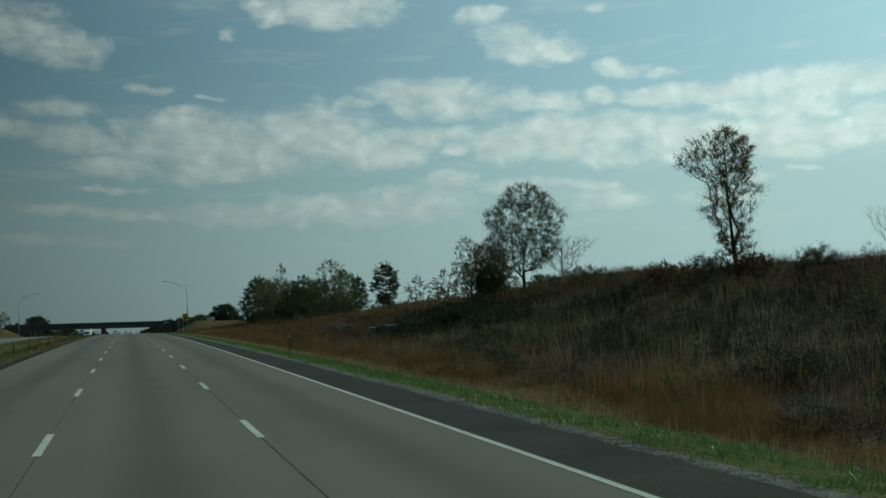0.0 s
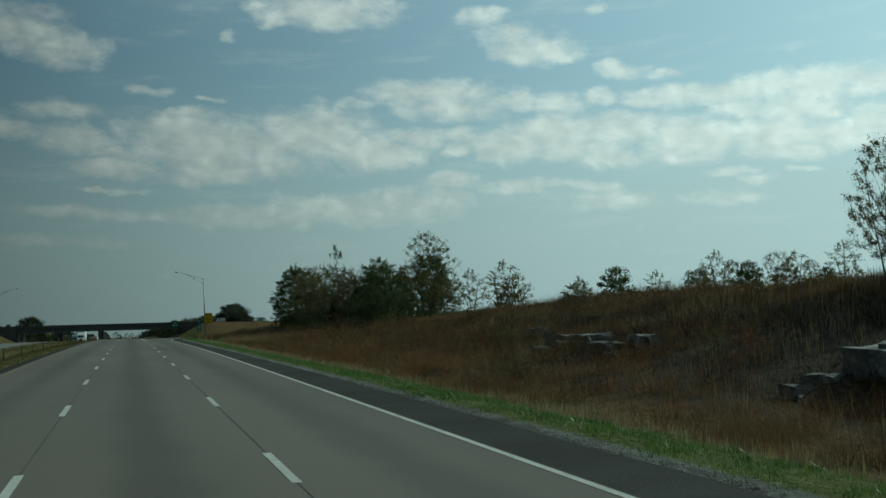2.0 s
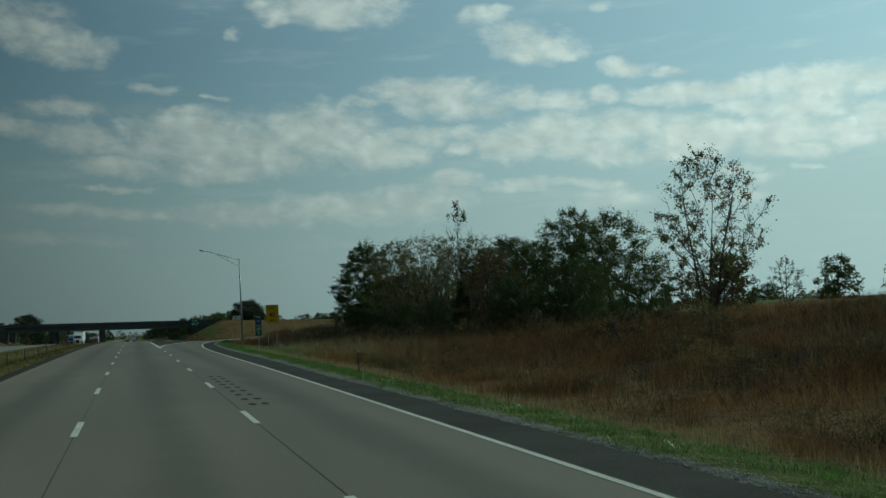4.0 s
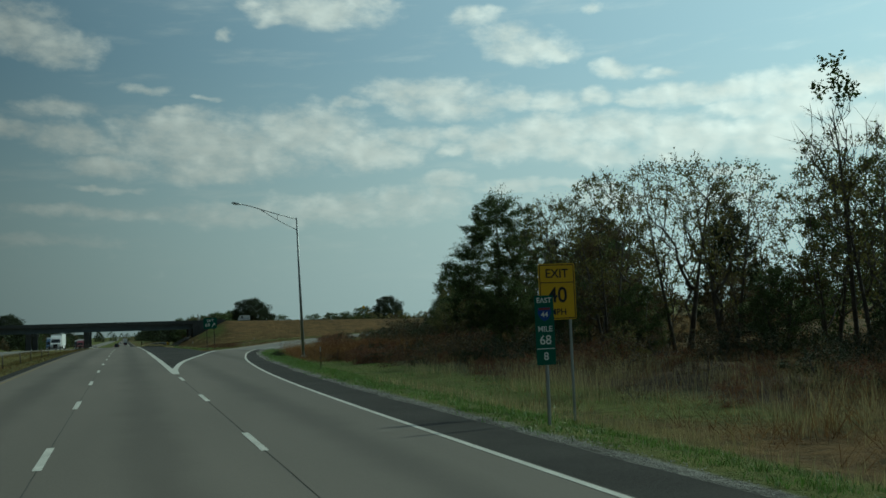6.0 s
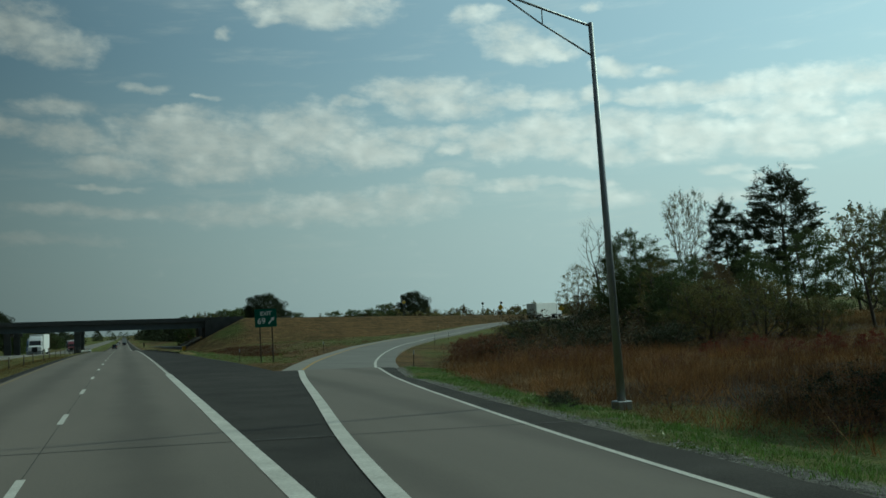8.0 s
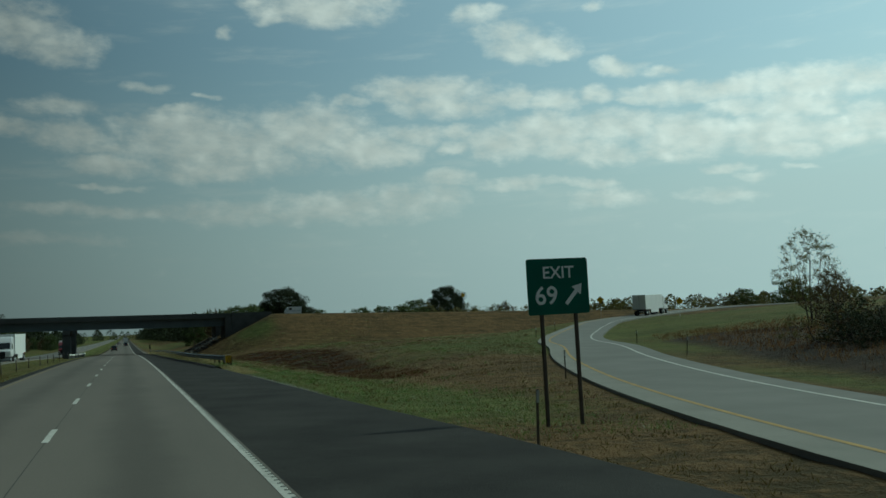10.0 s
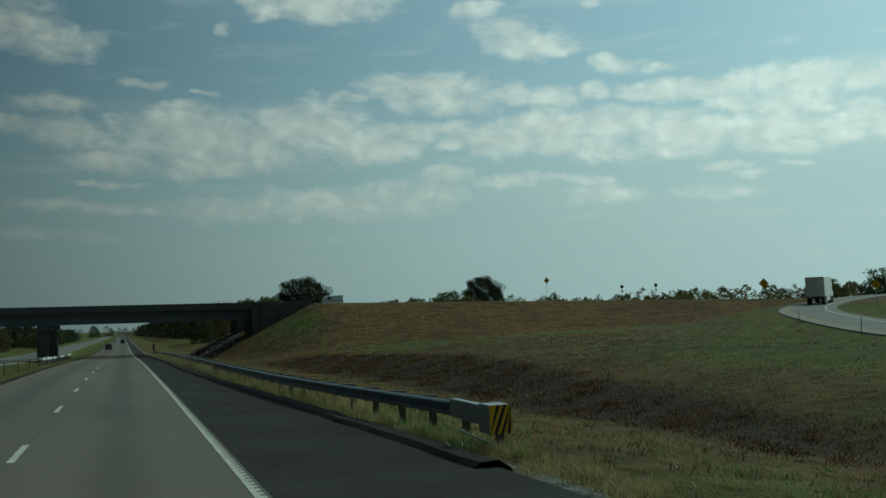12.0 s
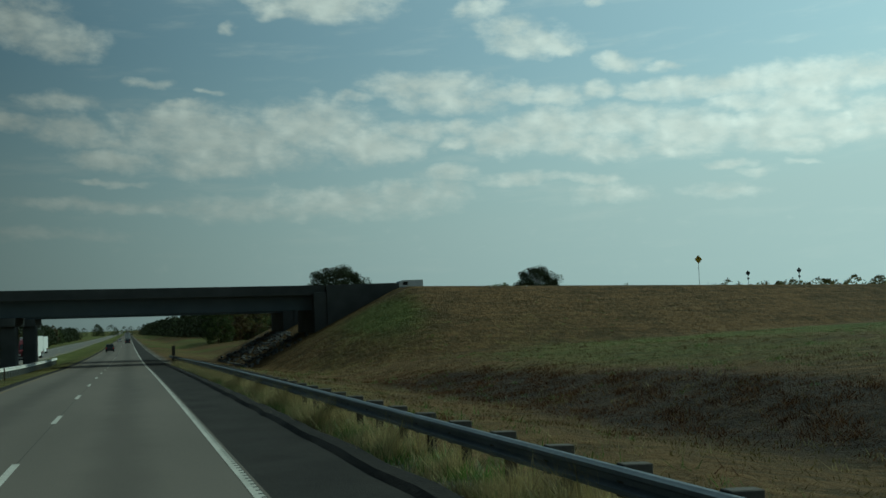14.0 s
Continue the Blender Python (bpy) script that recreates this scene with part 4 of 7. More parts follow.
# ---------------------------------------------------------------- bridge


def build_bridge(y0, y1):
    b = thing("bridge", None, "grey concrete and girder overpass bridge with parapets, columns and abutments", "bridge", kind="structure")
    xl, xr = -43.0, 23.5
    xs = np.linspace(xl, xr, 18)
    top = lambda x: float(6.62 - 0.0115 * (x - 5))          # top of the parapet

    def beam(name, ya, yb, up, down, mat):
        vs, n = [], len(xs)
        for x in xs:
            t = top(x)
            vs += [(x, ya, t - down), (x, yb, t - down), (x, yb, t - up), (x, ya, t - up)]
        fs = []
        for i in range(n - 1):
            for k in range(4):
                fs.append((4 * i + k, 4 * i + (k + 1) % 4, 4 * i + 4 + (k + 1) % 4, 4 * i + 4 + k))
        fs += [(3, 2, 1, 0), (4 * n - 4, 4 * n - 3, 4 * n - 2, 4 * n - 1)]
        return mesh_from(name, vs, fs, mat)

    part("parapet", beam("parapet", y0, y0 + 0.3, 0, 0.82, M["bridge"]), b)
    part("parapet", beam("parapet", y1 - 0.3, y1, 0, 0.82, M["bridge"]), b)
    part("deck", beam("deck", y0 - 0.06, y1 + 0.06, 0.824, 1.1, M["bridge"]), b)
    for k in range(5):
        yy = y0 + 1.0 + k * (y1 - y0 - 2.4) / 4
        web = part("girder", beam("girder", yy, yy + 0.22, 1.104, 2.72, M["girder"]), b, "blue-grey painted girder")
        part("flange", beam("flange", yy - 0.17, yy + 0.39, 2.722, 2.8, M["girder"]), web)
    for x in (-9.9, -26.5):
        cap = part("pier_cap", box_mesh("pier_cap", (1.5, y1 - y0 - 1.0, 0.95), M["bridge"], 0.05), b, at=pose(x, (y0 + y1) / 2, top(x) - 2.8 - 0.476))
        yy = y0 + 2.2
        g = float(zr(yy)) - 1.2
        h = top(x) - 3.75 - g
        part("column", box_mesh("column", (1.6, 2.4, h), M["bridge"], 0.12, (0, 0, h / 2)), b, at=pose(x, yy, g))
    for x, s in ((23.0, 1), (-42.6, -1)):
        part("abutment", box_mesh("abutment", (2.2, y1 - y0 + 0.6, 6.6), M["bridge"], 0.04), b, at=pose(x + 0.2 * s, (y0 + y1) / 2, top(x) - 4.1))
        for yy in (y0 - 0.25, y1 + 0.25):
            part("wing_wall", prism_mesh("wing_wall", [(s * 0.6, 0.0), (s * 0.6, -5.9), (s * 2.0, -5.9), (s * 9.2, -1.6), (s * 9.2, 0.0)], -0.2, 0.2, M["bridge"], 0.02), b, at=pose(x, yy, top(x)))
    return b


build_bridge(BRIDGE_Y0, BRIDGE_Y1)
build_bridge(SECOND_Y0, SECOND_Y1)


def build_slope_stones():
    """Broken stone on the slope under the bridge."""
    rng = np.random.RandomState(5)
    me = []
    for k in range(4):
        bm = bmesh.new()
        bmesh.ops.create_icosphere(bm, subdivisions=1, radius=0.5)
        for v in bm.verts:
            v.co = Vector((v.co.x * rng.uniform(0.7, 1.2), v.co.y * rng.uniform(0.7, 1.2), v.co.z * rng.uniform(0.5, 0.8)))
        m = bpy.data.meshes.new("stone")
        bm.to_mesh(m)
        bm.free()
        m.materials.append(M["riprap"])
        me.append(m)
    bed = thing("stone_slope", None, "dark grey broken stone facing on the slope under the bridge", "stone slope", kind="structure")
    for i in range(295):
        x, y = rng.uniform(14.0, 21.9), rng.uniform(BRIDGE_Y0 - 0.5, SECOND_Y1 + 1)
        s = rng.uniform(0.35, 0.8)
        part("stone", me[i % 4], bed, at=pose(x, y, float(ground_z(x, y)) + 0.05, rng.uniform(-20, 20), rng.uniform(-20, 20), rng.uniform(0, 360)) @ Matrix.Scale(s, 4))


W_BEAM = [(0.0, 0.155), (0.035, 0.15), (0.083, 0.12), (0.083, 0.075), (0.0, 0.03), (0.0, -0.03), (0.083, -0.075), (0.083, -0.12), (0.035, -0.15), (0.0, -0.155)]
W_BEAM = W_BEAM + [(a + 0.004 if a > 0.05 else a - 0.004, z) for a, z in W_BEAM[::-1]]


def beam_mesh(name, line, mat):
    """A W-shaped rail whose ribs face -x, along a line of (x, y, z)."""
    vs, fs, n = [], [], len(W_BEAM)
    for p in line:
        vs += [(p[0] - a, p[1], p[2] + z) for a, z in W_BEAM]
    for i in range(len(line) - 1):
        for k in range(n):
            fs.append((n * i + k, n * i + (k + 1) % n, n * i + n + (k + 1) % n, n * i + n + k))
    return mesh_from(name, vs, fs, mat)


def build_median_rail():
    """Guardrail on both faces of one row of posts, before the columns in the median."""
    r = thing("median_guardrail", None, "galvanised guardrail painted white as if sunlit before the bridge columns in the median", "guardrail")
    ys = np.arange(446, 515, 1.905)
    line = np.column_stack([np.full(len(ys), -7.9), ys, zr(ys) + 0.52])
    # white instead of steel: the sunlight on the beams is put into their colour
    part("beam", beam_mesh("beam", line - np.array((0.12, 0, 0)), M["sign_white"]), r)
    turned = beam_mesh("beam", line * np.array((-1, 1, 1)) - np.array((0.12, 0, 0)), M["sign_white"])
    part("beam", turned, r, at=Matrix.Diagonal((-1, 1, 1, 1)))
    post_me = box_mesh("post", (0.15, 0.1, 0.9), M["steel"], 0.006, (0, 0, -0.3))
    for p in line:
        part("post", post_me, r, at=pose(p[0], p[1], p[2]))


build_median_rail()


def build_object_marker(x, y):
    """Narrow striped marker plate on a steel post beside the bridge."""
    m = thing("object_marker", None, "narrow dark striped marker plate on a steel post beside the bridge", "road sign", at=pose(x, y, float(ground_z(x, y))))
    part("post", prism_mesh("post", [(-0.03, -0.4), (0.03, -0.4), (0.03, 2.0), (-0.03, 2.0)], 0.0, 0.04, M["post"]), m)
    plate = part("plate", box_mesh("plate", (0.32, 0.012, 0.92), M["post"], 0.004), m, at=pose(0, -0.01, 1.6))
    for k in range(4):
        z0 = -0.36 + 0.24 * k
        part("stripe", mesh_from("stripe", [(-0.155, -0.0075, z0 - 0.06), (0.155, -0.0075, z0 + 0.02), (0.155, -0.0075, z0 + 0.14), (-0.155, -0.0075, z0 + 0.06)], [(0, 1, 2, 3)], M["black"]), plate, "black stripe")


build_object_marker(6.35, 467.0)

# ---------------------------------------------------------------- guardrail
RAIL = smooth_line([(8.4, 333.4), (8.0, 338), (7.6, 343), (7.2, 351), (7.0, 362), (6.98, 380), (6.98, 440), (6.98, 492)], 1.905)


def build_guardrail():
    g = thing("guardrail", None, "galvanised W-beam guardrail on timber-blocked steel posts beside the shoulder", "guardrail")
    line = np.column_stack([RAIL, road_z(RAIL[:, 0], RAIL[:, 1]) + 0.56])
    part("beam", beam_mesh("beam", line, M["rail"]), g)
    post_me = prism_mesh("post", [(-0.075, -1.1), (0.075, -1.1), (0.075, 0.16), (-0.075, 0.16)], -0.05, 0.05, M["post"], 0.006)
    block_me = box_mesh("block", (0.36, 0.17, 0.36), M["wood"], 0.01)
    for p in line[1:]:
        post = part("post", post_me, g, at=pose(p[0] + 0.28, p[1], p[2]))
        part("block", block_me, post, "weathered timber block", at=pose(-0.1, 0.02, -0.01, 0, 3, 0))
    # end terminal: chute, striped impact head, anchor strut
    x, y, z = line[0]
    head = part("end_head", prism_mesh("end_head", [(-0.26, -0.26), (0.16, -0.26), (0.16, 0.26), (-0.26, 0.26)], -0.55, 0.0, M["steel"], 0.01), g, "steel impact head", at=pose(x + 0.05, y - 1.9, z))
    part("chute", prism_mesh("chute", [(-0.1, -0.17), (0.08, -0.17), (0.08, 0.2), (-0.1, 0.2)], -1.95, 0.1, M["steel"], 0.02), g, at=pose(x, y, z))
    part("marker", box_mesh("marker", (0.42, 0.006, 0.52), M["sign_yellow"]), head, "yellow and black striped marker", at=pose(-0.05, -0.556, 0))
    for k in range(5):
        x0 = -0.26 + 0.13 * k
        pts = [(a, b) for a, b in ((x0 - 0.06, -0.26), (x0 + 0.01, -0.26), (x0 + 0.21, 0.26), (x0 + 0.14, 0.26))]
        cut = [(min(max(a, -0.26), 0.16), b) for a, b in pts]
        me = mesh_from("stripe", [(a, -0.5595, b) for a, b in cut], [(0, 1, 2, 3)], M["black"])
        part("stripe", me, head, "black stripe")
    part("strut", tube_mesh("strut", [(0, -1.7, -0.55), (0, 0.2, -0.45)], [0.03, 0.03], M["steel"], 6), g, at=pose(x + 0.1, y, z))
    for yy in (-1.75, 0.1):
        part("post", post_me, g, at=pose(x + 0.25, y + yy, z - 0.05))


build_guardrail()

# ---------------------------------------------------------------- signs and posts


def text_mesh(body, size, mat, depth=0.002):
    cu = bpy.data.curves.new("lettering", "FONT")
    cu.body, cu.size, cu.align_x, cu.align_y, cu.extrude, cu.offset = body, size, "CENTER", "CENTER", depth, 0.012 * size
    ob = bpy.data.objects.new("lettering", cu)
    me = bpy.data.meshes.new_from_object(ob)
    bpy.data.objects.remove(ob)
    bpy.data.curves.remove(cu)
    me.materials.clear()
    me.materials.append(mat)
    return me


def panel_mesh(name, w, h, r, mat, t=0.006):
    """An upright plate with rounded corners, facing -y."""
    o = []
    for cx_, cz_, a0 in ((w / 2 - r, h / 2 - r, 0), (-w / 2 + r, h / 2 - r, 90), (-w / 2 + r, -h / 2 + r, 180), (w / 2 - r, -h / 2 + r, 270)):
        for k in range(4):
            a = radians(a0 + 30 * k)
            o.append((cx_ + r * math.cos(a), cz_ + r * math.sin(a)))
    return prism_mesh(name, o, -t / 2, t / 2, mat)


FACE = pose(0, 0, 0, 90, 0, 0)


def letters(parent, body, size, x, z, mat, y=-0.006, label=""):
    return part("lettering", text_mesh(body, size, mat), parent, label, at=pose(x, y, z) @ FACE)


def frame_lines(parent, w, h, t, inset, mat, z0=0.0, y=-0.0055):
    for sx, sz, px, pz in ((w - 2 * inset, t, 0, h / 2 - inset), (w - 2 * inset, t, 0, -h / 2 + inset), (t, h - 2 * inset, -w / 2 + inset, 0), (t, h - 2 * inset, w / 2 - inset, 0)):
        part("border", box_mesh("border", (sx, 0.003, sz), mat), parent, at=pose(px, y, pz + z0))


def gz(x, y):
    return float(ground_z(x, y))


def build_speed_sign():
    x, y = 11.3, 179.8
    s = thing("speed_sign", None, "yellow exit advisory sign reading 40 mph on two steel posts", "road sign", at=pose(x, y, 0))
    zc = 4.29
    p = part("panel", panel_mesh("panel", 0.97, 1.36, 0.05, M["sign_yellow"]), s, at=pose(0, 0, zc))
    frame_lines(p, 0.97, 1.36, 0.02, 0.035, M["black"])
    part("border", box_mesh("border", (0.9, 0.003, 0.02), M["black"]), p, at=pose(0, -0.0055, 0.22))
    letters(p, "EXIT", 0.3, 0, 0.43, M["black"])
    letters(p, "40", 0.52, 0, -0.1, M["black"])
    letters(p, "MPH", 0.22, 0, -0.5, M["black"])
    for dx, dy in ((-0.33, 0.05), (0.33, 0.05)):
        g = gz(x + dx, y) - 0.3
        part("post", box_mesh("post", (0.06, 0.045, 4.75 - g), M["steel"], 0.008, (0, 0, (4.75 - g) / 2)), s, at=pose(dx, dy, g))


def build_mile_sign():
    x, y = 9.97, 177.7
    s = thing("mile_sign", None, "narrow green mile marker sign with route shield on a steel post", "road sign", at=pose(x, y, 0))
    zc = 3.41
    p = part("panel", panel_mesh("panel", 0.45, 1.5, 0.03, M["sign_green"]), s, at=pose(0, 0, zc))
    letters(p, "EAST", 0.16, 0, 0.64, M["sign_white"])
    sh = part("shield", mesh_from("shield", [(-0.15, 0, 0.12), (-0.16, 0, 0.0), (-0.09, 0, -0.12), (0, 0, -0.17), (0.09, 0, -0.12), (0.16, 0, 0.0), (0.15, 0, 0.12), (0, 0, 0.14)], [(0, 1, 2, 3, 4, 5, 6, 7)], M["sign_blue"]), p, "blue route shield", at=pose(0, -0.007, 0.36))
    part("shield_top", box_mesh("shield_top", (0.27, 0.002, 0.05), M["car_red"]), sh, "red band", at=pose(0, -0.002, 0.1))
    letters(sh, "44", 0.17, 0, -0.03, M["sign_white"], y=-0.004)
    letters(p, "MILE", 0.17, 0, 0.02, M["sign_white"])
    letters(p, "68", 0.28, 0, -0.22, M["sign_white"])
    part("border", box_mesh("border", (0.42, 0.003, 0.018), M["sign_white"]), p, at=pose(0, -0.0055, -0.4))
    letters(p, "8", 0.24, 0, -0.57, M["sign_white"])
    g = gz(x, y) - 0.3
    part("post", box_mesh("post", (0.06, 0.045, 4.1 - g), M["steel"], 0.008, (0, 0, (4.1 - g) / 2)), s, at=pose(0.02, 0.04, g))


def build_exit_sign():
    x, y = 11.85, 284.5
    s = thing("exit_sign", None, "green exit 69 sign with a slanted arrow on two brown posts", "road sign", at=pose(x, y, 0, 0, -0.8, 0))
    zc = 4.36
    p = part("panel", panel_mesh("panel", 1.66, 1.38, 0.06, M["sign_green"], 0.01), s, at=pose(0, 0, zc))
    letters(p, "EXIT", 0.42, 0.02, 0.33, M["sign_white"], y=-0.008)
    letters(p, "69", 0.62, -0.33, -0.24, M["sign_white"], y=-0.008)
    a = radians(48)
    pts = [(-0.33, -0.05), (0.1, -0.05), (0.1, -0.16), (0.34, 0.0), (0.1, 0.16), (0.1, 0.05), (-0.33, 0.05)]
    part("arrow", mesh_from("arrow", [(u * math.cos(a) - v * math.sin(a), 0, u * math.sin(a) + v * math.cos(a)) for u, v in pts], [(0, 1, 2, 3, 4, 5, 6)], M["sign_white"]), p, "white slanted arrow", at=pose(0.42, -0.009, -0.2))
    for dx in (-0.46, 0.46):
        g = gz(x + dx, y) - 0.3
        part("post", box_mesh("post", (0.09, 0.07, 5.0 - g), M["post"], 0.008, (0, 0, (5.0 - g) / 2)), s, at=pose(dx, 0.05, g))


def diamond_sign(x, y, size, height, turn):
    s = thing("warning_sign", None, "yellow diamond warning sign on a thin steel post beside the road", "road sign", at=pose(x, y, gz(x, y), 0, 0, turn))
    p = part("panel", panel_mesh("panel", size, size, 0.04, M["sign_yellow"]), s, at=pose(0, 0, height, 0, 45, 0))
    frame_lines(p, size, size, 0.02, 0.035, M["black"])
    part("symbol", box_mesh("symbol", (0.1, 0.004, 0.5), M["black"], 0.0), p, "black arrow symbol", at=pose(0, -0.0065, 0, 0, -45, 0))
    part("post", box_mesh("post", (0.06, 0.05, height + size * 0.6), M["steel"], 0.006, (0, 0, (height + size * 0.6) / 2 - 0.3)), s, at=pose(0, 0.04, 0))
    return s


def object_marker(x, y, h):
    s = thing("marker_sign", None, "dark diamond end marker above a small plate on a thin post", "road sign", at=pose(x, y, gz(x, y)))
    part("panel", panel_mesh("panel", 0.85, 0.85, 0.04, M["black"]), s, at=pose(0, 0, h, 0, 45, 0))
    part("plate", panel_mesh("plate", 0.5, 0.45, 0.03, M["black"]), s, at=pose(0, 0, h - 1.15))
    part("post", box_mesh("post", (0.07, 0.05, h + 0.6), M["post"], 0.006, (0, 0, (h + 0.6) / 2 - 0.3)), s, at=pose(0, 0.04, 0))


def build_delineator():
    s = thing("delineator", None, "thin brown steel roadside post with a small white reflector", "roadside post", "delineators along the verge")
    part("post", prism_mesh("post", [(-0.024, -0.3), (0.024, -0.3), (0.024, 1.2), (-0.024, 1.2)], -0.012, 0.02, M["post"], 0.004), s)
    part("reflector", box_mesh("reflector", (0.055, 0.006, 0.24), M["steel"], 0.0), s, "grey reflector", at=pose(0, -0.017, 1.06))
    return s


build_speed_sign()
build_mile_sign()
build_exit_sign()
diamond_sign(81.4, 486.5, 0.9, 8.97 - gz(81.4, 486.5), 0)
diamond_sign(90.2, 431.0, 1.05, 5.8 - gz(90.2, 431.0), -25)
diamond_sign(103.0, 423.0, 1.05, 4.95 - gz(103.0, 423.0), -25)
object_marker(125.2, 535.0, 8.35 - gz(125.2, 535.0))
object_marker(126.8, 521.0, 8.15 - gz(126.8, 521.0))
dl = build_delineator()
spots = [(10.3, 55.6), (10.8, 148.5), (11.1, 208.6), (17.9, 266.0), (9.3, 280.5), (19.3, 300.0)]
for k, off in ((36, -0.8), (44, -0.8), (20, 8.6), (28, 8.6)):
    q = ramp_at(off)[k]
    spots.append((float(q[0]), float(q[1])))
dl.matrix_world = pose(spots[0][0], spots[0][1], gz(*spots[0]), 2, 1, 0)
for i, (x, y) in enumerate(spots[1:]):
    copy_thing(dl, pose(x, y, gz(x, y), random.uniform(-3, 3), random.uniform(-3, 3), random.uniform(-10, 10)))


def build_median_post():
    s = thing("median_post", None, "short grey steel post standing in the grassy median", "roadside post", "posts along the median")
    part("post", tube_mesh("post", [(0, 0, -0.3), (0, 0, 0.85)], [0.04, 0.04], M["post"], 8), s)
    part("cap", tube_mesh("cap", [(0, 0, 0.85), (0, 0, 0.9)], [0.048, 0.03], M["steel"], 8), s, "grey steel cap")
    return s


mp_ = build_median_post()
mp_.matrix_world = pose(-6.0, 62, gz(-6.0, 62))
for y in np.arange(72, 460, 9.6):
    if abs(y - 470) > 30:
        copy_thing(mp_, pose(-6.0 + random.uniform(-0.1, 0.1), y, gz(-6.0, y), random.uniform(-2, 2), random.uniform(-2, 2), 0))

# ---------------------------------------------------------------- street lamps


def build_street_lamp(x, y, base):
    s = thing("street_lamp", None, "tall galvanised street lamp with a braced arm and cobra head", "street lamp", "lamps beside the road", at=pose(x, y, base))
    h = 11.4
    part("pole", tube_mesh("pole", [(0.24, 0, 0), (0.15, 0.2, h * 0.5), (0.08, 0.4, h)], [0.125, 0.1, 0.07], M["steel"], 12), s)
    part("base_plate", box_mesh("base_plate", (0.45, 0.45, 0.25), M["steel"], 0.02), s, at=pose(0.24, 0, 0.1))
    arm = part("arm", tube_mesh("arm", [(0.08, 0.4, h - 0.1), (-2.2, 0.38, h + 0.52), (-3.7, 0.36, h + 0.98), (-4.35, 0.36, h + 1.12)], [0.04, 0.038, 0.032, 0.03], M["steel"], 8), s)
    part("brace", tube_mesh("brace", [(0.08, 0.4, h - 1.0), (-1.6, 0.38, h - 0.1), (-2.9, 0.37, h + 0.72)], [0.03, 0.028, 0.026], M["steel"], 6), arm)
    part("strut", tube_mesh("strut", [(-1.5, 0.38, h + 0.28), (-1.5, 0.38, h - 0.15)], [0.02, 0.02], M["steel"], 6), arm)
    head = part("head", mesh_from("head", *head_shape(), M["steel"], True), s, "grey cobra-head lamp", at=pose(-4.35, 0.36, h + 1.12, 0, 9, 0))
    part("lens", box_mesh("lens", (0.42, 0.24, 0.06), M["sign_white"], 0.02), head, "pale lens", at=pose(-0.45, 0, -0.07))
    return s


def head_shape():
    vs, fs = [], []
    rings = [(0.0, 0.04, 0.04), (-0.15, 0.09, 0.07), (-0.35, 0.17, 0.1), (-0.6, 0.17, 0.09), (-0.78, 0.08, 0.04)]
    for x, w, h in rings:
        for k in range(10):
            a = 2 * math.pi * k / 10
            vs.append((x, w * math.cos(a), h * math.sin(a)))
    for i in range(len(rings) - 1):
        for k in range(10):
            fs.append((i * 10 + k, i * 10 + (k + 1) % 10, i * 10 + 10 + (k + 1) % 10, i * 10 + 10 + k))
    fs += [tuple(range(10))[::-1], tuple(range(40, 50))]
    return vs, fs


lamp = build_street_lamp(14.76, 235.6, gz(14.76, 235.6))
copy_thing(lamp, pose(-27.5, 292, gz(-27.5, 292), 0, 0, 180))

# ---------------------------------------------------------------- vehicles


def build_wheel(parent, x, y, r, w, name="wheel"):
    wh = part(name, tube_mesh("tyre", [(-w / 2, 0, 0), (-w / 2 + 0.03, 0, 0), (w / 2 - 0.03, 0, 0), (w / 2, 0, 0)], [r * 0.92, r, r, r * 0.92], M["rubber"], 18), parent, at=pose(x, y, r))
    part("rim", tube_mesh("rim", [(-w / 2 - 0.01, 0, 0), (w / 2 + 0.01, 0, 0)], [r * 0.55, r * 0.55], M["steel"], 14), wh, "metal rim")
    return wh


